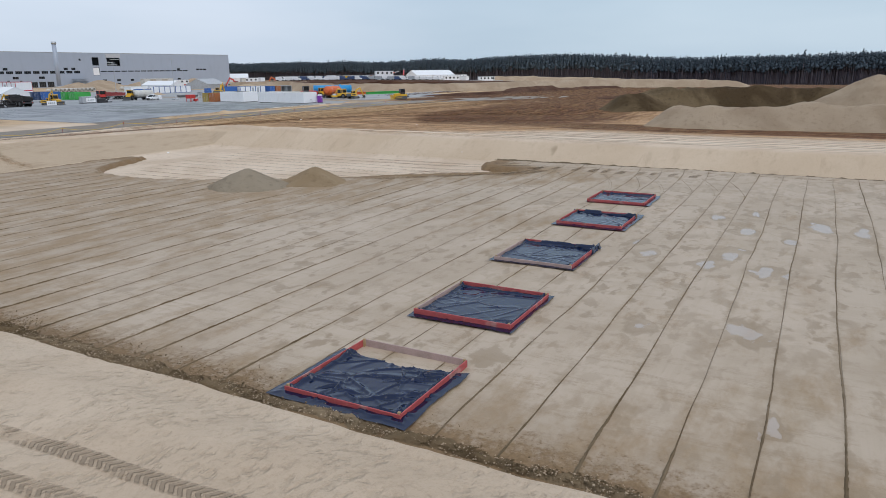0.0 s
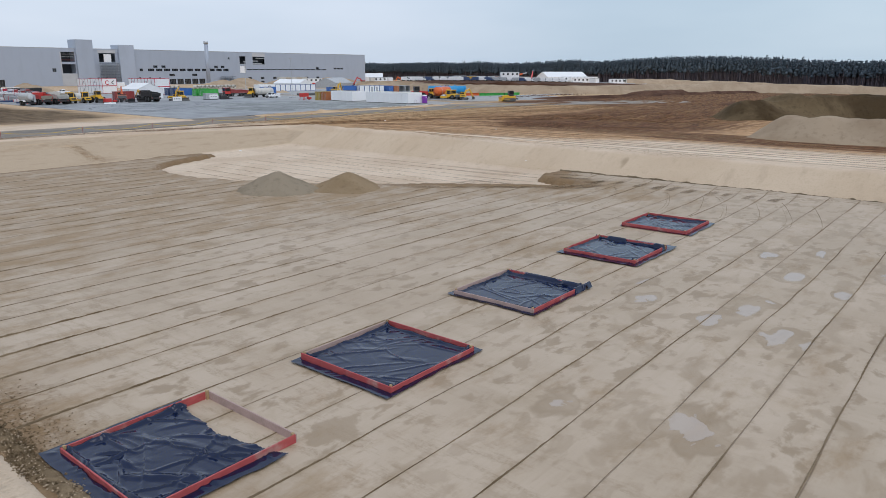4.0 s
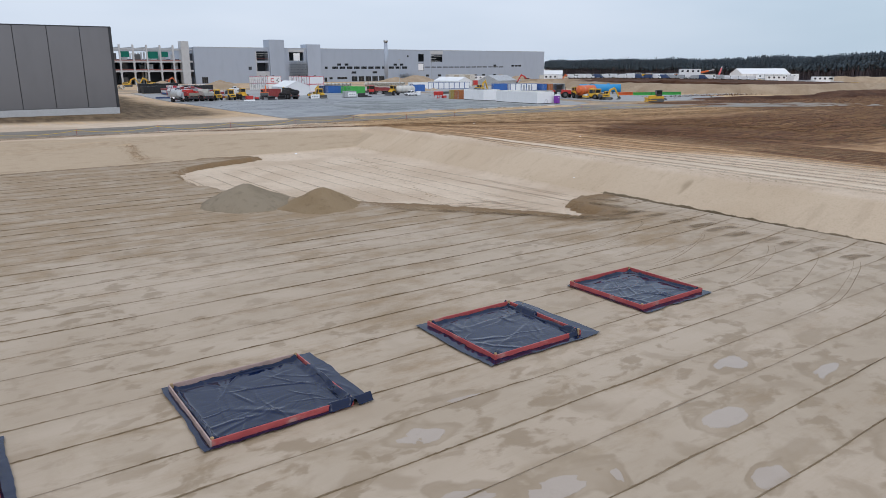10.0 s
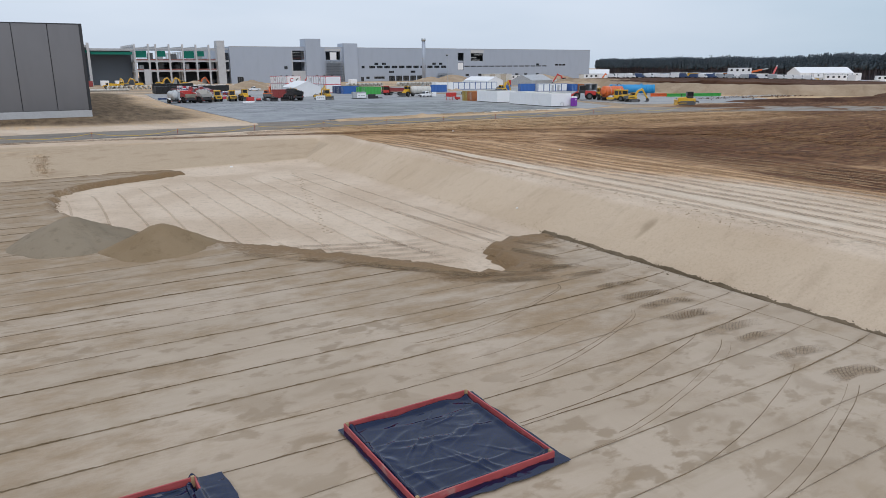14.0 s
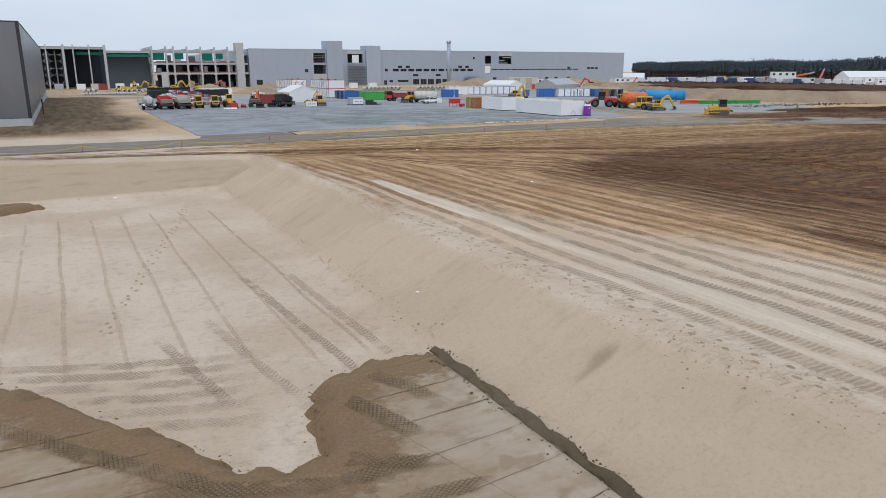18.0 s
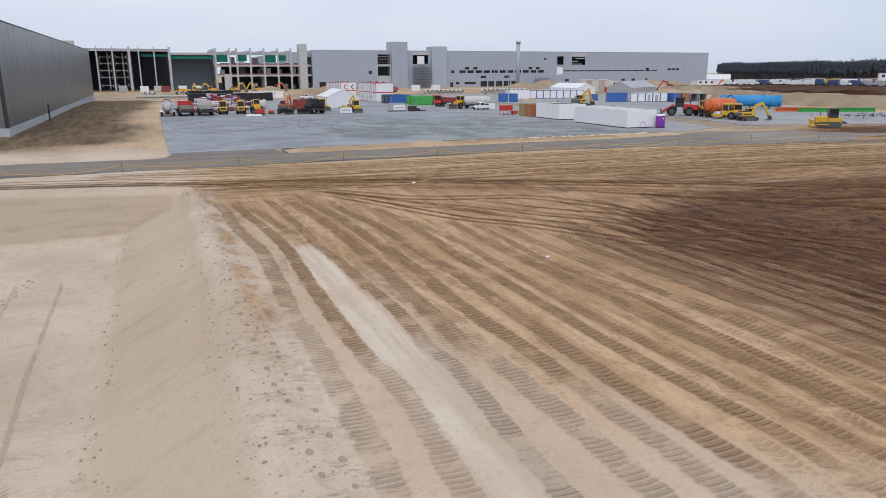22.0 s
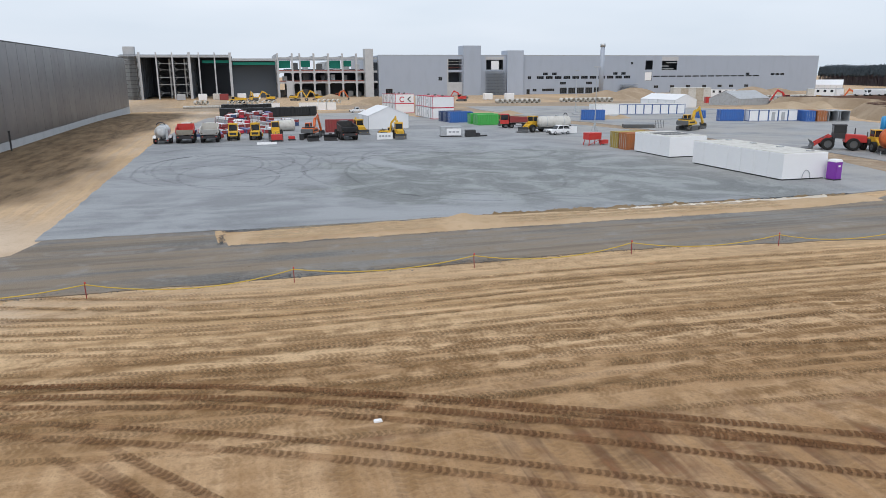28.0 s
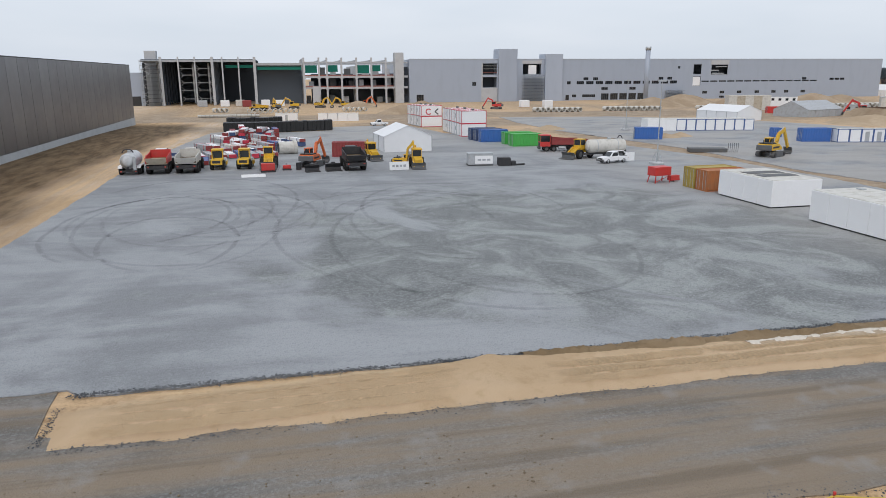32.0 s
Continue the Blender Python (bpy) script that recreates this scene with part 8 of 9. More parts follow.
for k, x in enumerate(POSTS):
    x = x + 0.05
    y = 105.8 + (0 if x < 130 else -0.09 * (x - 130)) + rnd.uniform(-0.06, 0.06)
    z = float(ground_height(x, y))
    p = part("rod", tube((x, y, z - 0.1), (x + rnd.uniform(-0.04, 0.04), y, z + 0.92), 0.03, 6), P_DKRED, fence)
    part("cap", tube((x, y, z + 0.88), (x, y, z + 0.98), 0.05, 6), P_RED, p)
    top = Vector((x, y, z + 0.82))
    if prev is not None:
        bm = bmesh.new()
        sag = rnd.uniform(0.42, 0.7)
        pts = [prev.lerp(top, t / 10) + Vector((0, 0, -4 * sag * (t / 10) * (1 - t / 10))) for t in range(11)]
        for a, b in zip(pts, pts[1:]):
            add_tube(bm, a, b, 0.032, 6, caps=False)
        part("rope", bm, rope_mat, fence)
    prev = top

# ---- stockpiles, bank and far ground ----
def ridge_pile(name, line, width, height, mat, label, seed, step=2.0, sharp=1.0, top=0.25):
    """A long pile along a line (x, y, scale): flat-topped or peaked section with lumps."""
    pts = []
    for (a, b, s0), (c, d, s1) in zip(line, line[1:]):
        n = max(2, int(math.hypot(c - a, d - b) / step))
        pts += [(a + (c - a) * k / n, b + (d - b) * k / n, s0 + (s1 - s0) * k / n) for k in range(n)]
    pts.append(line[-1])
    us = np.linspace(-1, 1, 25)
    co = []
    for k, (x, y, s) in enumerate(pts):
        a, b = pts[max(k - 1, 0)], pts[min(k + 1, len(pts) - 1)]
        d = Vector((b[0] - a[0], b[1] - a[1])).normalized()
        end = min(1.0, min(k, len(pts) - 1 - k) / max(1.0, width / step))
        for u in us:
            w = width * (0.7 + 0.3 * s)
            px, py = x - d.y * w * u, y + d.x * w * u
            prof = min(1.0, (1 - abs(u)) / (1 - top))
            lump = 0.6 * (float(fractal(px + seed * 7, py, 5.0, 4)) - 0.5) * (1 if abs(u) < 0.9 else 0)
            co.append((px, py, float(ground_height(px, py)) - 0.15 + height * s * (prof + lump * prof) * math.sin(end * math.pi / 2) ** sharp))
    n = len(us)
    q = [(r * n + k, r * n + k + 1, (r + 1) * n + k + 1, (r + 1) * n + k) for r in range(len(pts) - 1) for k in range(n - 1)]
    ob = new(name, array_mesh(name, co, q))
    ob.data.materials.append(mat)
    return tagged(ob, label, "stockpile")


ridge_pile("sand_stockpile", [(119, 25, 0.75), (118, 16, 0.95), (119, 6, 1.0), (121, -8, 1.1), (122, -30, 1.1), (122, -70, 1.1)], 5.2, 3.5, M_PILE, "long lumpy stockpile of pale sand", 2, 0.8)
heap(135, -8.5, 0.0, 14.5, 8.8, M_PILE, "tall cone of pale sand beside the stockpile", 5, "sand_mound", category="stockpile", lumps=0.22)
ridge_pile("mossy_stockpile", [(152, 42, 0.6), (158, 34, 1.0), (168, 22, 1.0), (178, 6, 1.0), (186, -30, 0.9)], 6.0, 4.4, M_MOSS, "dark overgrown soil stockpile with greenish crust", 3, 0.9)
ridge_pile("sand_bank", [(330, 130, 0.8), (345, 100, 1.0), (362, 60, 1.0), (372, 30, 0.8)], 12.0, 3.6, M_PILE, "low flat-topped sand stockpile far off", 6, 4.0, top=0.6)
ridge_pile("soil_ridge", [(214, 124, 0.5), (226, 118, 0.9), (258, 108, 1.0), (300, 96, 0.9), (380, 80, 0.9)], 5.0, 1.0, M_MUD, "low ragged ridge of dark soil", 7)
ridge_pile("soil_ridge", [(210, 60, 0.6), (240, 40, 1.0), (290, 20, 1.0)], 7.0, 1.1, M_MUD, "low ragged ridge of dark soil", 8)

# raised terrace with a sandy slope
TER = [(280, 121), (262, 136), (253, 160), (252, 190), (256, 212), (270, 232), (293, 246), (300, 300), (420, 300), (420, 121)]
bm = bmesh.new()
cx, cy = 340, 205
rnd = random.Random(5)
rings = []
for inset, z in ((0.0, -0.6), (0.0, -0.1), (2.2, 1.6), (4.6, 3.2), (9, 3.3)):
    row = []
    for (a, b), (c, d) in zip(TER, TER[1:] + TER[:1]):
        for k in range(8):
            x, y = a + (c - a) * k / 8, b + (d - b) * k / 8
            v = Vector((cx - x, cy - y)).normalized()
            row.append(bm.verts.new((x + v.x * inset + rnd.uniform(-0.5, 0.5), y + v.y * inset + rnd.uniform(-0.5, 0.5), float(ground_height(x, y)) + z + rnd.uniform(-0.15, 0.15) * (z > 0))))
    rings.append(row)
for r, s in zip(rings, rings[1:]):
    for k in range(len(r)):
        j = (k + 1) % len(r)
        bm.faces.new((r[k], r[j], s[j], s[k]))
bmesh.ops.recalc_face_normals(bm, faces=bm.faces)
bank = part("terrace", bm, M_PILE)
tagged(bank, "raised terrace with a smooth sandy slope", "bank", kind="structure")
bm = bmesh.new()
bm.faces.new([bm.verts.new((x + (cx - x) * 0.07, y + (cy - y) * 0.07, float(ground_height(x, y)) + 3.25)) for x, y in TER])
tp = part("terrace_top", bm, M_MUD)
tagged(tp, "dark soil on top of the terrace", "ground", kind="structure")
ridge_pile("soil_ridge", [(286, 130, 0.6), (268, 152, 1.0), (265, 190, 1.0), (274, 220, 0.8)], 2.0, 4.1, M_MUD, "low ragged ridge of dark soil on the bank", 9)

ridge_pile("sand_bank", [(560, 262, 0.8), (590, 215, 1.0), (618, 165, 1.0), (632, 139, 0.8)], 12.0, 4.6, M_PILE, "long pale sand bank far off before the wood", 15, 5.0, top=0.5)
ridge_pile("soil_ridge", [(283, 120, 0.8), (300, 117, 1.0), (340, 116, 1.0), (425, 117, 1.0)], 6.0, 1.3, M_MUD, "ragged ridge of dark soil against the terrace", 11)
clods([(224 + 0.4 * k, 140 - 0.02 * k, 0.25) for k in range(100)], 2.2, 420, (0.1, 0.4), M_CONC, "broken concrete rubble along the foot of the bank", 21)
clods([(222 + 0.45 * k, 138.5 - 0.03 * k, 0.2) for k in range(110)], 2.6, 500, (0.1, 0.4), M_MUD, "dark rubble and roots along the foot of the bank", 22)
clods([(205 + 1.1 * k, 112 - 0.32 * k, 0.1) for k in range(160)], 9.0, 1500, (0.06, 0.24), M_MUD, "lumps of dark soil on the churned plain", 23)
clods([(125 + 0.9 * k, 62 - 0.12 * k, 0.25) for k in range(110)], 8.0, 2200, (0.03, 0.11), M_MUD, "lumps of dark soil on the churned upland", 24)

# sand heaps before the factory
for k, (x, y, r, h_) in enumerate(((182, 452, 14, 4.2), (300, 430, 22, 5.4), (322, 436, 26, 7.4), (352, 432, 20, 4.8), (398, 430, 26, 6.6), (425, 440, 22, 5.4), (150, 470, 11, 4.0), (163, 399, 15, 4.6))):
    heap(x, y, -2.5, r, h_ * 0.8 + 1.0, M_PILE, "sand heap in front of the unfinished factory", 20 + k, "sand_mound", 0.7, "heap", 40, 0.3)
for k, (x, y, r, h_) in enumerate(((278, 262, 14, 3.0), (300, 270, 12, 2.8), (196, 236, 4, 1.2), (201, 238, 3.4, 1.1), (180, 268, 5, 1.3), (172, 262, 4, 1.0))):
    heap(x, y, float(ground_height(x, y)), r, h_, M_SANDPILE, "small sand heap at the edge of the gravel yard", 40 + k, "sand_mound", 0.8, "heap", 40, 0.25)

# rows of concrete pipes
pipe_me = bpy.data.meshes.new("pipe")
bm = bmesh.new()
add_tube(bm, (0, -1.6, 1.05), (0, 1.6, 1.05), 1.05, 18, caps=False)
add_tube(bm, (0, -1.6, 1.05), (0, 1.6, 1.05), 0.84, 18, caps=False)
for y in (-1.6, 1.6):
    out = sorted((v for v in bm.verts if abs(v.co.y - y) < 0.01 and (v.co - Vector((0, y, 1.05))).length > 0.95), key=lambda v: math.atan2(v.co.z - 1.05, v.co.x))
    inn = sorted((v for v in bm.verts if abs(v.co.y - y) < 0.01 and (v.co - Vector((0, y, 1.05))).length < 0.95), key=lambda v: math.atan2(v.co.z - 1.05, v.co.x))
    for k in range(18):
        bm.faces.new((out[k], out[(k + 1) % 18], inn[(k + 1) % 18], inn[k]))
bmesh.ops.recalc_face_normals(bm, faces=bm.faces)
bm.to_mesh(pipe_me)
bm.free()
pipe_me.materials.append(P_CREAM)
for x0, y0, n, turn in ((222, 392, 9, 10), (256, 392, 11, 5), (300, 386, 10, 3), (372, 388, 13, 0), (398, 384, 8, 0), (80, 440, 3, 20), (96, 428, 10, 6), (140, 432, 5, 4), (165, 430, 6, 4)):
    for k in range(n):
        x, y = x0 + 2.35 * k, y0 - 0.5 * k
        o = new("concrete_ring", pipe_me)
        o.matrix_world = pose(x, y, base_z(x, y), 0, 0, turn)
        tagged(o, "pale concrete pipe section in a row on the sand", "pipe", "rows of concrete pipes")
for x0, y0, n in ((78, 392, 16),):
    for k in range(n):
        o = new("concrete_ring", pipe_me)
        o.matrix_world = pose(x0 + 1.5 * k, y0, base_z(x0, y0), 0, 0, 90) @ Matrix.Scale(0.55, 4)
        tagged(o, "small concrete pipe section in a long row", "pipe", "rows of concrete pipes")

# plant at work before the unfinished hall
for x, y, turn, col, word in ((117, 470, 80, P_YELLOW, "yellow"), (131, 476, 250, P_YELLOW, "yellow"), (143, 470, 100, P_YELLOW, "yellow"), (154, 474, 280, P_ORANGE, "orange"), (108, 462, 20, P_YELLOW, "yellow"), (215, 430, 60, P_RED, "red"), (310, 300, 70, P_RED, "red"), (345, 300, 70, P_ORANGE, "orange")):
    excavator(at(x, y, turn), col, word + " tracked excavator working far off before the buildings", reach=0.4, size=1.25)
articulated_dumper(at(100, 452, 80), P_YELLOW, M_GRIT, "yellow dump truck far off before the open hall", P_YELLOW)
for x, y, mat in ((80, 505, P_WHITE), (88, 508, P_CREAM), (102, 506, P_WHITE), (68, 507, P_GREY), (110, 500, P_WHITE), (92, 500, P_DKRED), (235, 445, P_WHITE), (246, 440, P_WHITE)):
    v = thing("material_stack", at(x, y, 5), "pallet stack of building material under foil", "material", "stacks before the hall")
    part("pack", box(-2.4, 2.4, -1.6, 1.6, 0.15, 3.6, bevel=0.15), mat, v)
    part("pallet", box(-2.2, 2.2, -1.4, 1.4, 0, 0.15), M_WOOD, v)

# site village and stores before the wood
rnd = random.Random(31)
for k in range(120):
    t = 0.8 * rnd.random()
    x, y = 345 + 190 * t + rnd.uniform(-20, 20), 335 - 170 * t + rnd.uniform(-25, 60)
    L = rnd.choice((3, 4, 6, 6, 6, 9, 12))
    mat = rnd.choice((P_WHITE, P_WHITE, P_WHITE, P_CREAM, P_GREY, P_GREY, P_BLUE, P_RUST, P_NAVY, P_DKGREY, P_YELLOW) if L < 9 else (P_WHITE, P_WHITE, P_CREAM, P_GREY))
    tall = rnd.choice((2.7, 5.4)) if L > 10 else rnd.choice((1.6, 2.4, 2.7))
    v = thing("site_store", pose(x, y, max(base_z(x, y), float(ground_height(x, y))), 0, 0, rnd.choice((-38, -42, 50))), "distant site store or cabin before the pine wood", "cabin", "distant site village")
    part("shell", box(-L / 2, L / 2, -1.4, 1.4, 0, tall, bevel=0.05), mat, v)
    part("roof", box(-L / 2 - 0.1, L / 2 + 0.1, -1.5, 1.5, tall, tall + 0.15), P_GREY, v)
    for j in range(int(L / 3)):
        part("window", box(-L / 2 + 1 + 3 * j, -L / 2 + 2.2 + 3 * j, -1.44, -1.41, tall - 1.7, tall - 0.6), M_GLASS, v)
for x, y, w, L, eave, ridge, turn in ((612, 340, 20, 44, 5.5, 10, 62), (562, 546, 15, 26, 4.4, 8.4, 45), (420, 300, 9, 16, 3, 4.8, 50)):
    gable_tent(pose(x, y, float(ground_height(x, y)) - 0.4, 0, 0, turn), w, L, eave, ridge, M_CANVAS, "large white marquee far off before the wood")
for x, y, n in ((345, 262, 9), (330, 285, 7), (380, 240, 8)):
    for k in range(n):
        v = thing("parked_van", at(x + 5 * k, y - 2 * k, rnd.choice((20, 200))), "white delivery van parked far off", "van", "distant parked vans")
        part("body", prism([(-2.6, 0.4), (2.6, 0.4), (2.6, 1.1), (1.7, 1.3), (1.2, 2.3), (-2.6, 2.4)], -0.95, 0.95, 0.06), rnd.choice((P_WHITE, P_WHITE, P_GREY, P_NAVY)), v)
        part("windscreen", prism([(1.75, 1.32), (1.8, 1.32), (1.3, 2.2), (1.25, 2.2)], -0.8, 0.8), M_GLASS, v)
        for yy in (-1.6, 1.7):
            part("wheel", tube((-0.98, yy, 0.35), (0.98, yy, 0.35), 0.35, 10), M_TYRE, v)

# mobile cranes and a two-storey cabin block far off
def mobile_crane(m, col, label, length, rise):
    v = thing("mobile_crane", m, label, "crane", "distant mobile cranes")
    part("carrier", box(-1.4, 1.4, -5.5, 5.5, 1.0, 2.0, bevel=0.08), col, v)
    part("superstructure", prism([(-3.5, 2.0), (1.5, 2.0), (1.5, 3.2), (-2.8, 3.6)], -1.3, 1.3, 0.06), col, v)
    cab_box(v, -1.3, -0.2, 3.6, 5.4, 1.4, 3.2, P_BLACK)
    part("boom", beam(bmesh.new(), (0.2, -2.4, 3.2), (0.2, -2.4 + length, 3.2 + rise), 0.9, 1.0), col, v)
    part("boom_tip", beam(bmesh.new(), (0.2, -2.4 + length, 3.2 + rise), (0.2, 2.0 + length, 3.2 + rise * 1.2), 0.6, 0.7), P_STEEL, v)
    add_wheels(v, (-4.2, -2.4, 2.4, 4.2), 1.15, 0.8, 0.5)


mobile_crane(at(470, 285, -60), P_RED, "red mobile crane with its boom low, far off", 26, 5.5)
mobile_crane(at(452, 300, -110), P_ORANGE, "orange mobile crane with its boom low, far off", 22, 4.0)
for k in range(5):
    for fl in range(2):
        cabin(pose(488 + 5.6 * k, 266 - 2.9 * k, float(ground_height(495, 262)) - 0.1 + 2.9 * fl, 0, 0, -28), P_WHITE, P_GREY, "distant white two-storey site cabin", length=6.2, w=3, h=2.9, front="w", group="distant cabin block")

# ---- pine wood ----
def make_needles():
    m = Mat("hazed_needles", 0.9)
    i = m.node("ShaderNodeNewGeometry").outputs["Random Per Island"]
    # needle colour is lifted towards blue-grey to paint distance haze
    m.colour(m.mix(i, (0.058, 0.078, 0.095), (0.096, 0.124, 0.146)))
    return m.m


def make_bark():
    m = Mat("hazed_bark", 0.95)
    i = m.node("ShaderNodeNewGeometry").outputs["Random Per Island"]
    # bark is paler and greyer too, with the haze in its colour
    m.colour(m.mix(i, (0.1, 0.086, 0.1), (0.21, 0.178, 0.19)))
    return m.m


def wood(line, per_metre, rows, seed):
    """Rows of pines: bare leaning trunks and tufted crowns, in two meshes."""
    rs = np.random.RandomState(seed)
    tv, tf, cv, cf = [], [], [], []
    ico = [(0, 0, 1), (0.9, 0, 0.1), (0.28, 0.85, 0), (-0.73, 0.52, 0.15), (-0.73, -0.52, -0.1), (0.28, -0.85, 0.1), (0, 0, -0.7)]
    tri = [(0, 1, 2), (0, 2, 3), (0, 3, 4), (0, 4, 5), (0, 5, 1), (6, 2, 1), (6, 3, 2), (6, 4, 3), (6, 5, 4), (6, 1, 5)]
    for (a, b), (c, d) in zip(line, line[1:]):
        L = math.hypot(c - a, d - b)
        nx, ny = (d - b) / L, -(c - a) / L
        for r in range(rows):
            for k in range(int(L * per_metre)):
                t = (k + rs.rand()) / (L * per_metre)
                deep = r * 7.0 + rs.rand() * 7.0
                x, y = a + (c - a) * t + nx * deep, b + (d - b) * t + ny * deep
                z = float(ground_height(x, y)) - 0.2
                h = 29.5 + 2.6 * math.exp(-(((y - 270) / 150) ** 2)) + 2.4 * (float(value_noise(x, y, 60)) - 0.5) * 2 + rs.normal() * 1.3
                lx, ly = rs.normal(0, 0.4, 2)
                w = 0.2 + 0.1 * rs.rand()
                n = len(tv)
                tv += [(x - w, y - w, z), (x + w, y - w, z), (x, y + w, z), (x + lx - 0.06, y + ly - 0.06, z + h), (x + lx + 0.06, y + ly - 0.06, z + h), (x + lx, y + ly + 0.06, z + h)]
                tf += [(n, n + 1, n + 4, n + 3), (n + 1, n + 2, n + 5, n + 4), (n + 2, n, n + 3, n + 5)]
                low = 0.52 + 0.14 * rs.rand()
                count = 8 if r < 3 else 5
                for j in range(count):
                    f = low + (1.0 - low) * (j + rs.rand()) / count
                    s = (1.02 - f) * 3.4 + 0.8
                    ox, oy = rs.normal(0, s * 0.4, 2)
                    n = len(cv)
                    rot = rs.rand() * 6.28
                    co_, si_ = math.cos(rot), math.sin(rot)
                    sq = 0.7 + 0.5 * rs.rand()
                    cv += [(x + lx * f + ox + s * (px * co_ - py * si_), y + ly * f + oy + s * (px * si_ + py * co_), z + h * f - 0.4 * s + s * sq * pz * 1.3) for px, py, pz in ico]
                    cf += [(n + p, n + q_, n + r_) for p, q_, r_ in tri]
    trunks = new("pine_trunks", array_mesh("pine_trunks", tv, tf, False))
    crowns = new("pine_crowns", array_mesh("pine_crowns", cv, cf, False))
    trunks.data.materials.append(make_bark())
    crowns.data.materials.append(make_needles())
    tagged(trunks, "dense rows of bare pine trunks, greyed with painted haze", "wood", kind="stuff")
    tagged(crowns, "crowns of a dense pine wood, tinted blue-grey with painted haze", "wood", kind="stuff")


# added sheet behind the pines; its dark blue-grey paints deep shade and haze
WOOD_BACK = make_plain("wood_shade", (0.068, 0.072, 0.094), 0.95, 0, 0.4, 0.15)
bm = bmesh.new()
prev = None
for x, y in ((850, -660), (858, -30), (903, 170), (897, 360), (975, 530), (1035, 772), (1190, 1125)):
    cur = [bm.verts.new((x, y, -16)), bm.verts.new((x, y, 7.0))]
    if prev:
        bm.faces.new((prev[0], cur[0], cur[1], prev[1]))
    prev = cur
tagged(part("backdrop", bm, WOOD_BACK), "added dark sheet standing for the shaded depth of the pine wood", "wood", kind="structure")
wood([(772, -640), (780, -30), (825, 180), (818, 352), (900, 540), (960, 780), (1110, 1140)], 1.0, 5, 3)

# ---- tyre marks pressed into sand, soil and grit ----
def ribbon_arrays(path, width, lift, height=ground_height):
    """A strip along a path with low side ridges; UV in metres along and 0 to 1 across."""
    p = np.array(path, float)
    d = np.gradient(p, axis=0)
    d /= np.linalg.norm(d, axis=1)[:, None] + 1e-9
    run = np.concatenate([[0], np.cumsum(np.linalg.norm(np.diff(p, axis=0), axis=1))])
    us = np.array([0, 0.12, 0.26, 0.5, 0.74, 0.88, 1.0])
    hs = np.array([0.0, 0.028, 0.01, 0.006, 0.01, 0.028, 0.0])
    off = (us - 0.5) * width
    x = p[:, None, 0] - d[:, None, 1] * off
    y = p[:, None, 1] + d[:, None, 0] * off
    z = np.maximum(height(x, y), height(p[:, None, 0] + 0 * off, p[:, None, 1] + 0 * off) - 0.03) + lift + hs * (0.5 + fractal(x, y, 0.7, 2))
    uv = np.stack([np.repeat(run[:, None], len(us), 1), np.repeat(us[None], len(p), 0)], -1)
    i = np.arange(len(p) * len(us)).reshape(len(p), len(us))
    q = np.stack([i[:-1, :-1], i[1:, :-1], i[1:, 1:], i[:-1, 1:]], -1).reshape(-1, 4)
    return np.stack([x, y, z], -1).reshape(-1, 3), q, uv.reshape(-1, 2)


def curve(points, step=0.6, wobble=0.25, seed=0):
    """A smooth wheel path through a few points."""
    out = []
    for a in range(len(points) - 1):
        p0, p1, p2, p3 = (np.array(points[min(max(a + k, 0), len(points) - 1)], float) for k in (-1, 0, 1, 2))
        n = max(2, int(np.linalg.norm(p2 - p1) / step))
        for s in range(n):
            t = s / n
            out.append(0.5 * (2 * p1 + (p2 - p0) * t + (2 * p0 - 5 * p1 + 4 * p2 - p3) * t * t + (3 * p1 - p0 - 3 * p2 + p3) * t**3))
    out.append(np.array(points[-1], float))
    out = np.array(out)
    s = np.arange(len(out)) * step
    out[:, 0] += wobble * (value_noise(s, s * 0 + seed * 9.7, 6.0) - 0.5)
    out[:, 1] += wobble * (value_noise(s, s * 0 + 50 + seed * 9.7, 6.0) - 0.5)
    return out


def marks(mat, ribbons, height=ground_height, owner=None, ease=2.2):
    """Each mark is a piece of the ground that it is pressed into."""
    for k, (path, width) in enumerate(ribbons):
        co, q, uv = ribbon_arrays(path, width, 0.012 + 0.0045 * (k % 9), height)
        ob = new("tyre_track", array_mesh("tyre_track", co, q, True, uv))
        ends = np.minimum(uv[:, 0], uv[:, 0].max() - uv[:, 0]) + 1.6 * (fractal(co[:, 0], co[:, 1], 0.5, 2) - 0.5)
        attribute(ob.data, "fade", smooth(ends, 0.0, min(ease, 0.3 * uv[:, 0].max())))
        ob.data.materials.append(mat)
        ob.parent = owner or ground


def pair(points, gauge, width, seed, step=0.6):
    c = curve(points, step, 0.25, seed)
    d = np.gradient(c, axis=0)
    d /= np.linalg.norm(d, axis=1)[:, None]
    nrm = np.stack([-d[:, 1], d[:, 0]], -1)
    return [(c + nrm * gauge / 2, width), (c - nrm * gauge / 2, width)]


rnd = random.Random(77)
sand, faint, lanes, dry, ruts = [], [], [], [], []
RUT_LINE = [(95.2, 87.8), (97.8, 81.9), (100.8, 75.3), (103.2, 70.8), (106.3, 67.3), (108.5, 63.6), (110.2, 60.6), (111.8, 58.8), (116.0, 50.0), (124.0, 36.0)]


def lane_at(lx, y):
    """Wheel lanes run south side by side; they bow in at the corner and spread a little further on."""
    return lx - 1.0 * float(smooth(y, 64, 86)) + 0.004 * max(0.0, lx - 93) * max(0.0, 62 - y)


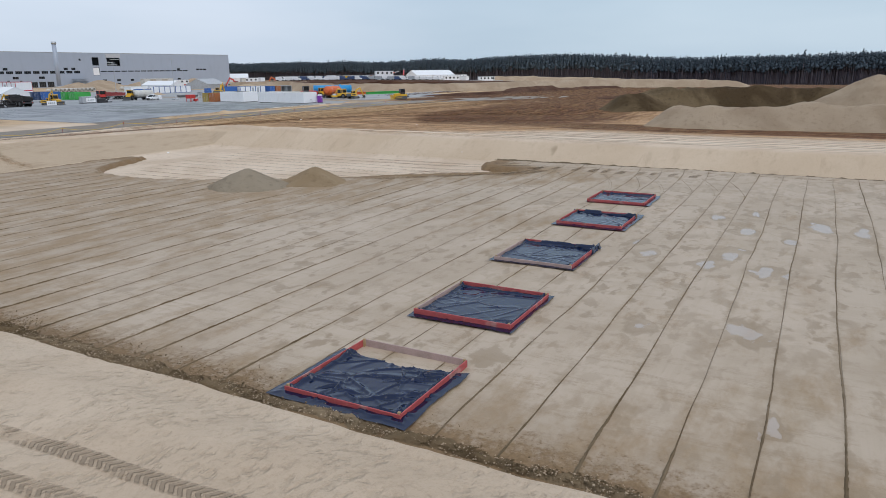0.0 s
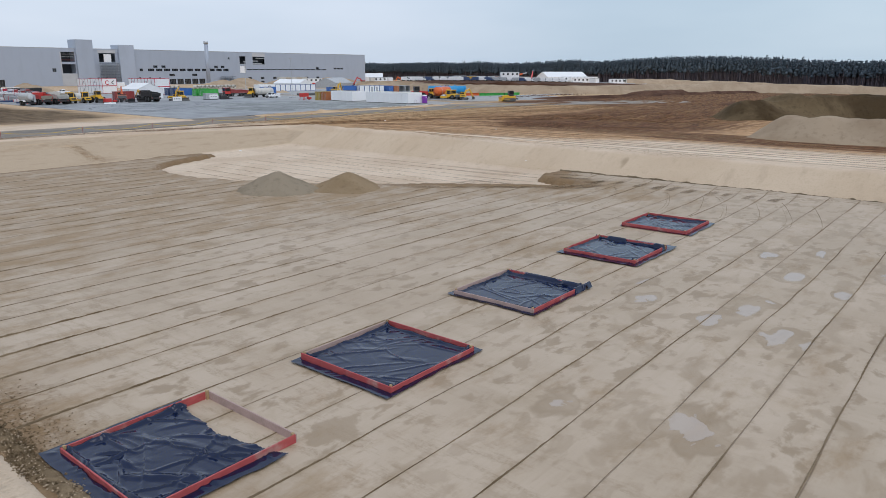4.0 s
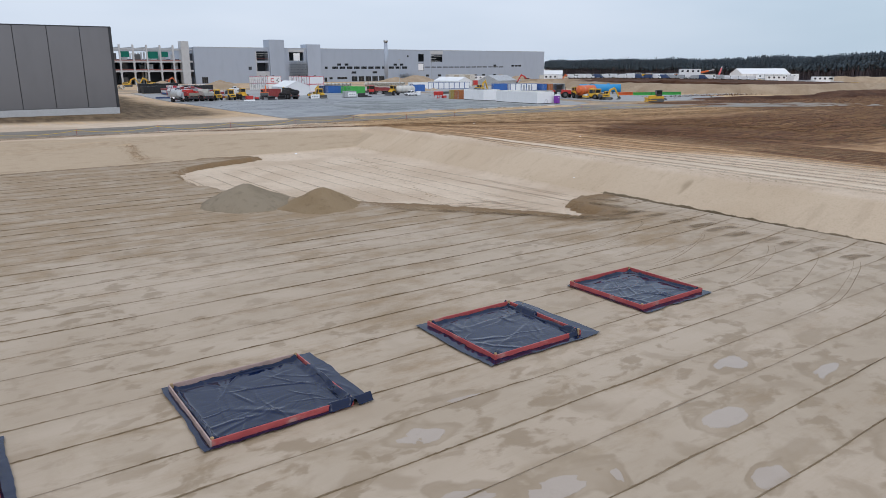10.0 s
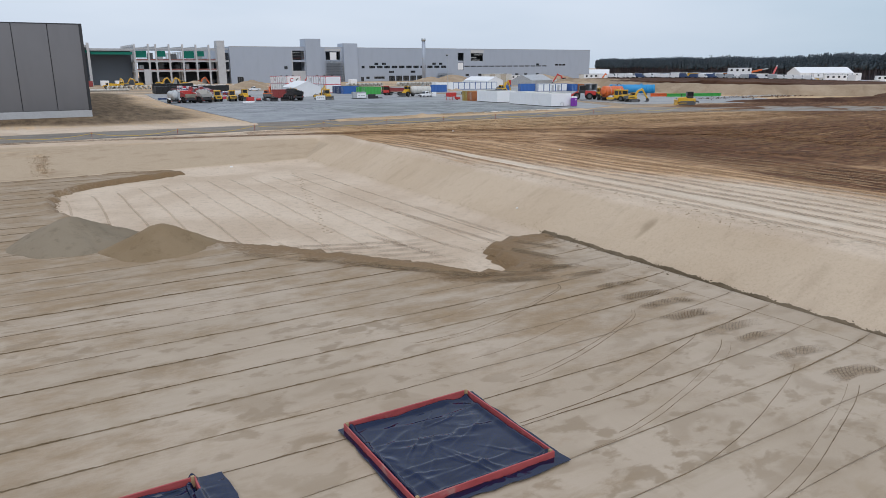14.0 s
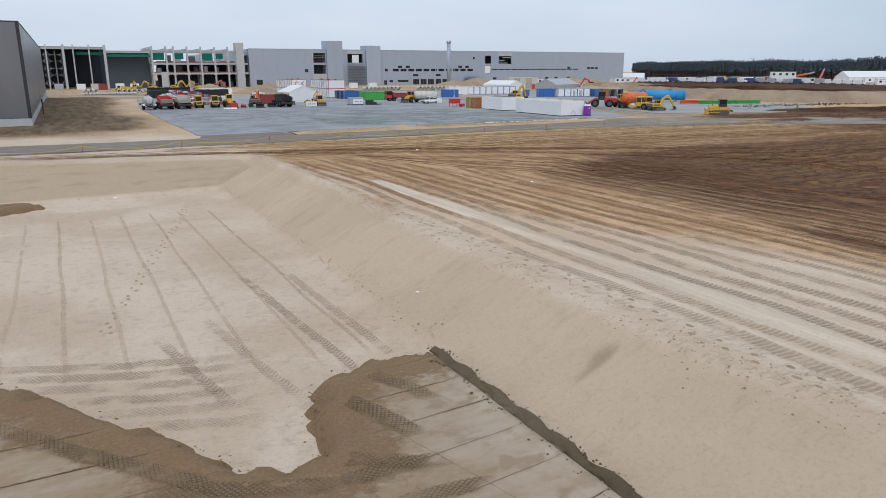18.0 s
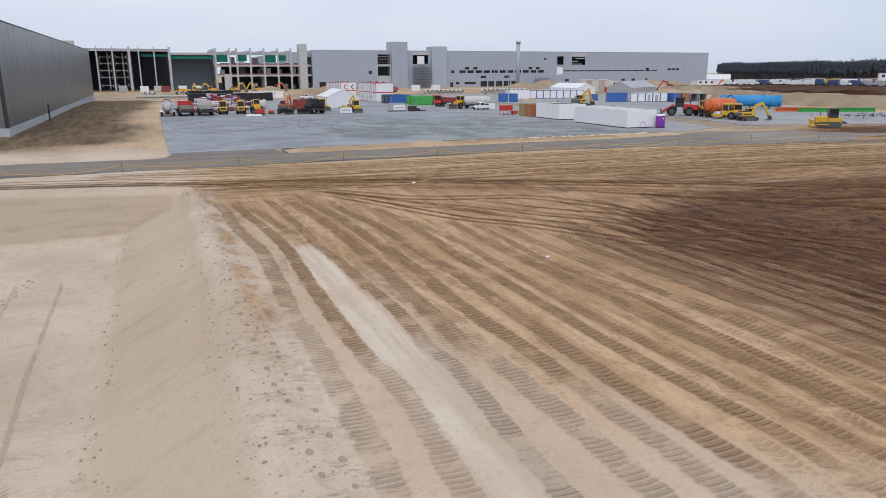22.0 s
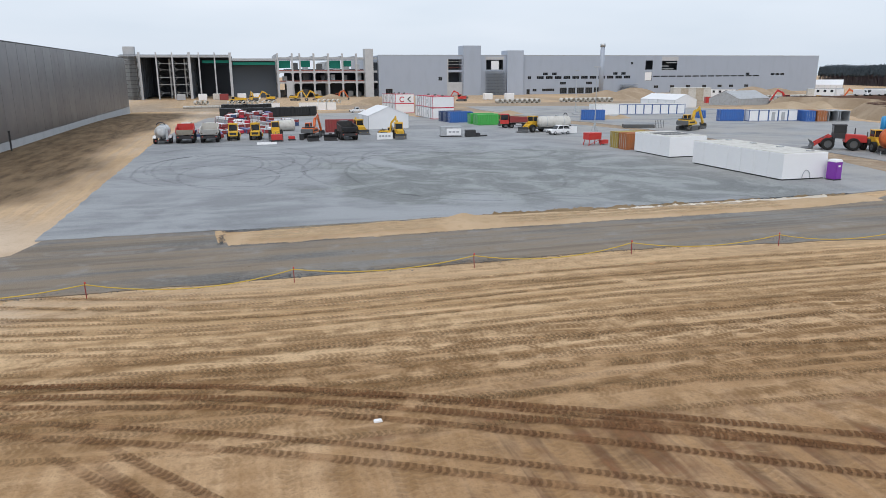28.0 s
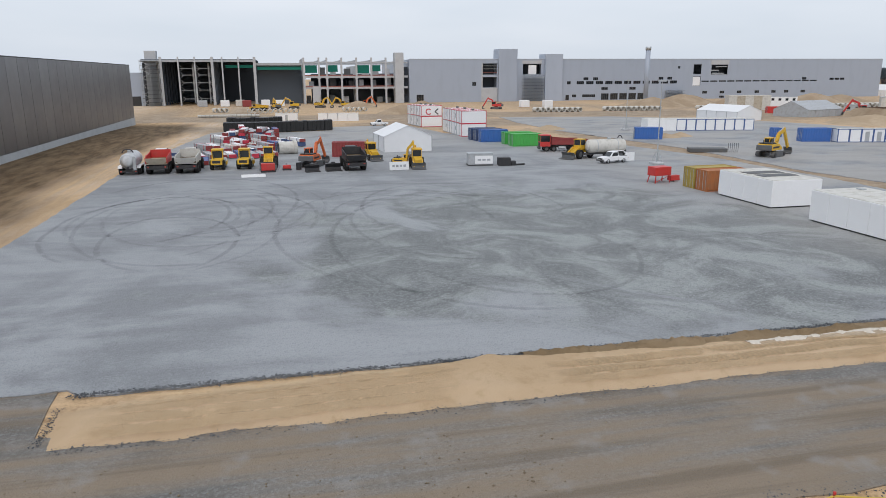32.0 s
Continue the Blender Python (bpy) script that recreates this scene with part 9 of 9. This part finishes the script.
# wheel lanes along the crest: damp brown in the north, bleached further south
for k, (lx, wide_) in enumerate(((89.6, 0.95), (91.0, 0.85), (93.4, 0.75), (94.8, 0.95), (96.3, 0.9), (97.6, 0.85), (99.6, 0.75), (100.7, 0.7), (102.4, 0.85), (103.6, 0.6), (104.9, 0.8), (106.8, 0.85), (108.2, 0.7), (109.6, 0.8), (111.2, 0.8), (112.6, 0.7))):
    top_y = 84.5 if lx < 96 else float(np.interp(lx, [p[0] for p in RUT_LINE], [p[1] for p in RUT_LINE])) - rnd.uniform(0.3, 1.6)
    turn_y = float(np.interp(lx, (88.0, 90.0, 91.0, 93.6, 95.6, 97.6, 100.0, 101.8, 102.6), (58, 53, 51, 52, 47, 41, 37, 33, 28))) + rnd.uniform(-2, 2)
    lx += rnd.uniform(-0.12, 0.12)
    if lx > 103:
        turn_y = 12.0
    ys_ = np.linspace(top_y, turn_y, 6)
    lanes.append((curve([(lane_at(lx, y), y) for y in ys_], 0.5, 0.7, k), wide_))
    if lx < 103:
        ys_ = np.linspace(turn_y + 1.2, -42, 8)
        dry.append((curve([(lane_at(lx, y), y) for y in ys_], 0.5, 0.8, k + 40), wide_))
lanes.append((curve([(91.0, 81.0), (91.6, 75.0), (92.3, 69.4)], 0.5, 0.1, 31), 0.8))
# ruts that curve from the corner of the pit out to the south-east
for k, pts in enumerate((RUT_LINE, [(98.0, 83.5), (101.1, 77.8), (104.3, 74.0), (107.4, 69.3), (110.2, 66.0), (112.0, 62.4), (113.9, 60.5), (120, 49)], [(104.0, 78.0), (108.7, 71.7), (112.5, 67.2), (114.1, 64.6), (115.3, 61.7), (122, 48)],
                         [(93.0, 90.0), (98.1, 84.2), (103.1, 79.0), (110.9, 75.7), (114.0, 71.0), (117.4, 63.4), (127, 48)], [(95.2, 88.5), (100.6, 81.0), (104.5, 74.4), (109, 67.6)],
                         [(24, 107.0), (50, 103.8), (68, 100.6), (81.3, 97.4), (92.0, 91.9), (102.1, 88.8), (114.5, 82.3), (129.1, 73.1), (150, 61)], [(24, 105.2), (50, 102.2), (70, 98.4), (83, 94.6), (92, 89.9), (101.5, 85.9), (113.1, 79.8), (126.7, 71.1), (146, 58)],
                         [(60, 99.6), (76, 96.4), (88, 93.4), (100, 90.4), (112, 85.0), (126, 77.4), (148, 66)])):
    c_ = curve(pts, 0.5, 0.3, 500 + k)
    ruts.append((c_, rnd.uniform(0.42, 0.6)))
    d_ = np.gradient(c_, axis=0)
    d_ /= np.linalg.norm(d_, axis=1)[:, None]
    if k != 4:
        ruts.append((c_ + np.stack([-d_[:, 1], d_[:, 0]], -1) * rnd.uniform(0.9, 1.7), rnd.uniform(0.35, 0.5)))
# lanes that cross from the corner to the east
for k in range(13):
    y0 = 88.5 + 1.24 * k + rnd.uniform(-0.3, 0.3)
    drop = rnd.uniform(0, 1) * (3 if k > 6 else 9)
    pts = [(88.5 + rnd.uniform(0, 6) if y0 < 96 else 60 + rnd.uniform(0, 30), y0 + (rnd.uniform(0, 1.5) if y0 < 96 else rnd.uniform(4, 5))), (100, y0 - 0.2 * drop), (122, y0 - 0.6 * drop), (150, y0 - 1.2 * drop - 1), (186, y0 - 1.8 * drop - 4)]
    if y0 > 103.4:
        continue
    dest = sand if y0 > 97 and k % 3 else faint
    dest += pair(pts, 2.0, rnd.uniform(0.4, 0.55), 60 + k, 0.8)
# churned lines across the dark soil
for k in range(9):
    pts = [(114 + 2.4 * k, 80 - 2.5 * k), (123 + 2 * k, 72 - 2 * k), (138, 65 - 3 * k), (166, 59 - 3.4 * k)]
    ruts.append((curve(pts, 0.9, 0.4, 140 + k), 0.6))
marks(T_SAND, sand)
marks(T_FAINT, faint)
marks(T_LANE, lanes)
marks(T_DRY, dry)
marks(T_RUT, ruts, ease=9.0)
# on the bank west of the pit and along the edge of its floor
west = []
for k, x in enumerate((8.2, 9.85, 6.0, 4.1)):
    west.append((curve([(x, -40), (x + 0.6, 0), (x + 0.2, 14), (x - 0.6, 26), (x - 1.5, 60)], 0.4, 0.3, 170 + k), 0.72))
# lug bars on the bank are darkened in colour for shade in the prints
T_BANK = make_track("tracks_bank", (0.5, 0.385, 0.27), 1.0, 1.0, 0.85, 0.4, 0.8, 0.3, 2.2, ghost=0.3)
T_TREAD = make_track("tracks_tread", (0.58, 0.45, 0.33), 0.9, 0.95, 0.6, 0.55, 0.6, 0.26, 1.8, ghost=0.12)
floor_marks = []
for pts in ([(76.9, 53), (77.3, 47.8), (78.0, 38.9), (78.1, 35.2)], [(79.6, 52), (79.7, 47.4), (80.2, 35.9)], [(71.2, 44), (72.0, 39.6), (73.0, 35.0)], [(73.6, 46), (74.5, 39.7), (75.5, 34.1)]):
    floor_marks.append((curve(pts, 0.3, 0.15, 180 + len(floor_marks)), 0.6))
for k in range(6):
    floor_marks.append((curve([(63 + 1.2 * k, 44 - 1.7 * k), (69 + 0.8 * k, 41.5 - 1.5 * k), (74.5, 39.8 - 1.1 * k)], 0.3, 0.3, 190 + k), 0.85))
marks(T_BANK, west)
marks(T_TREAD, floor_marks[:4])
marks(T_GRID, floor_marks[4:])
# crawler marks in rows along the sand strip by the road
T_CRAWL = make_track("tracks_crawler", (0.57, 0.42, 0.25), 0.7, 0.9, 0.5, 0.7, 0.34, 0.3)
rows_ = []
for k, y in enumerate((117.15, 118.1, 119.05, 119.85)):
    rows_.append((curve([(100.8 + 0.3 * k, y - 0.1), (108, y), (117.2 + 0.3 * k, y + 0.15)], 0.4, 0.2, 300 + k), 1.1))
    if k != 3:
        rows_.append((curve([(121.5, y + 0.1), (132, y), (150, y - 0.1)], 0.5, 0.4, 310 + k), 0.9))
marks(T_CRAWL, rows_, lambda x, y: ground_height(x, y) + strip_rise(x, y), strip)
# grader lines on the bare sand floor
lines = [(curve([(53 + 2.35 * k, 76 - max(0, 4 - k)), (53.2 + 2.35 * k, 66), (53.0 + 2.4 * k, max(46 - 1.0 * k, 37))], 0.5, 0.25, 200 + k), 0.24) for k in range(12)]
marks(T_LINE, lines)
# dark chevron stamps where machines turned on the rolled layer
stamps = []
for y in (27.7, 26.0, 23.4, 21.5, 20.0, 18.2, 16.1, 14.7, 12.8, 10.6):
    xa, xb = 74.4 + rnd.uniform(-0.5, 0.9), 78.1 + rnd.uniform(-0.5, 0.6)
    stamps.append((curve([(xa, y), ((xa + xb) / 2, y + 0.05), (xb, y - 0.3)], 0.3, 0.2, 220 + len(stamps)), rnd.uniform(0.7, 0.95)))
# the same pattern all over the crumbled rim of the layer
for xa, ya, xb, yb in ((76.2, 33.4, 77.8, 28.4), (77.8, 34.6, 79.4, 30.2), (74.6, 29.2, 77.4, 27.2), (66.5, 34.6, 72.0, 28.2), (63.5, 38.2, 69.0, 31.8), (69.0, 29.8, 74.6, 27.6), (60.5, 41.0, 65.0, 36.4), (70.5, 27.8, 75.6, 26.0)):
    stamps.append((curve([(xa, ya), ((xa + xb) / 2 + 0.2, (ya + yb) / 2), (xb, yb)], 0.3, 0.3, 240 + len(stamps)), rnd.uniform(0.75, 1.0)))
marks(T_GRIT, stamps, lambda x, y: slab_height(x, y) + 0.01, slab)
# bent wheel lines where the roller turned at the east end
bends = []
for k in range(9):
    y = 4.4 + 2.45 * k + rnd.uniform(-0.2, 0.2)
    rise = rnd.uniform(0.8, 1.2)
    for twin in range(1 + k % 2):
        q = y + 0.35 * twin
        bends.append((curve([(63 + rnd.uniform(0, 2.5), q), (66.5, q + 0.15), (69.5, q + 0.9 * rise), (73.5, q + 2.3 * rise), (75.6 - k * 0.2, q + 3.1 * rise)], 0.22, 0.2, 260 + 2 * k + twin), rnd.uniform(0.0, 0.4)))
bends.append((curve([(75.4, 34), (77.2, 29), (78.9, 22), (79.5, 12), (79.6, -6)], 0.22, 0.2, 290), 0.3))
b_co, b_q = seam_rows(bends, False)
bent = new("wheel_ridges", array_mesh("wheel_ridges", b_co, b_q, False))
bent.data.materials.append(M_SEAM)
tagged(bent, "thin bent ridges left by the roller as it turned", "soil", kind="stuff")
# trails of boot prints over the sand floor and along the crest
prints = []
for pts, side in (([(77.2, 76), (75.5, 69.1), (73.0, 60.6), (70.2, 49.8), (69.1, 45.7)], 0.16), ([(88.3, 70), (87.9, 62), (88.0, 54), (88.2, 46), (88.6, 36), (88.4, 22)], 0.3)):
    trail = curve(pts, 0.68, 0.4, len(prints))
    for k, (px_, py_) in enumerate(trail):
        prints.append((px_ + side * (1 if k % 2 else -1) + rnd.uniform(-0.1, 0.1), py_ + rnd.uniform(-0.12, 0.12), rnd.uniform(0.09, 0.14)))
ang = np.linspace(0, 2 * np.pi, 9)[:-1]
p_co, p_q = [], []
for px_, py_, r_ in prints:
    n = len(p_co)
    for rr, up in ((1.5, -0.01), (1.12, 0.03), (0.75, 0.006)):
        p_co += [(px_ + 0.62 * r_ * rr * math.cos(a_), py_ + r_ * rr * math.sin(a_), float(ground_height(px_ + 0.62 * r_ * rr * math.cos(a_), py_ + r_ * rr * math.sin(a_))) + up) for a_ in ang]
    p_q += [(n + 8 * j + k, n + 8 * j + (k + 1) % 8, n + 8 * j + 8 + (k + 1) % 8, n + 8 * j + 8 + k) for j in range(2) for k in range(8)]
    p_q += [(n + 16 + a_, n + 16 + b_, n + 16 + c_, n + 16 + d_) for a_, b_, c_, d_ in ((0, 1, 2, 3), (0, 3, 4, 7), (4, 5, 6, 7))]
steps_ = new("boot_prints", array_mesh("boot_prints", p_co, p_q))
steps_.data.materials.append(make_loose("trodden_sand", (0.28, 0.205, 0.135), (0.42, 0.32, 0.22), (0.5, 0.39, 0.28)))
tagged(steps_, "trails of boot prints trodden into the pale sand", "footprints", kind="stuff")
# faint turning circles in the crushed stone
arcs = []
for k in range(22):
    cx_, cy_ = (100 + rnd.uniform(-4, 5), 166 + rnd.uniform(-14, 8)) if k < 15 else (128 + rnd.uniform(-6, 8), 158 + rnd.uniform(-14, 14))
    r_ = rnd.uniform(7, 14)
    a0 = rnd.uniform(0, 6.28)
    arcs.append((np.array([(cx_ + r_ * math.cos(a0 + t * 0.07) * 1.0, cy_ + 1.6 * r_ * math.sin(a0 + t * 0.07)) for t in range(rnd.randint(30, 60))]), 0.5))
arcs = [(a[(a[:, 0] > 88) & (a[:, 0] < 158) & (a[:, 1] > 124) & (a[:, 1] < 196)], w) for a, w in arcs]
marks(T_STONE, [(a, w) for a, w in arcs if len(a) > 12], lambda x, y: 0.09 + ground_height(x, y))
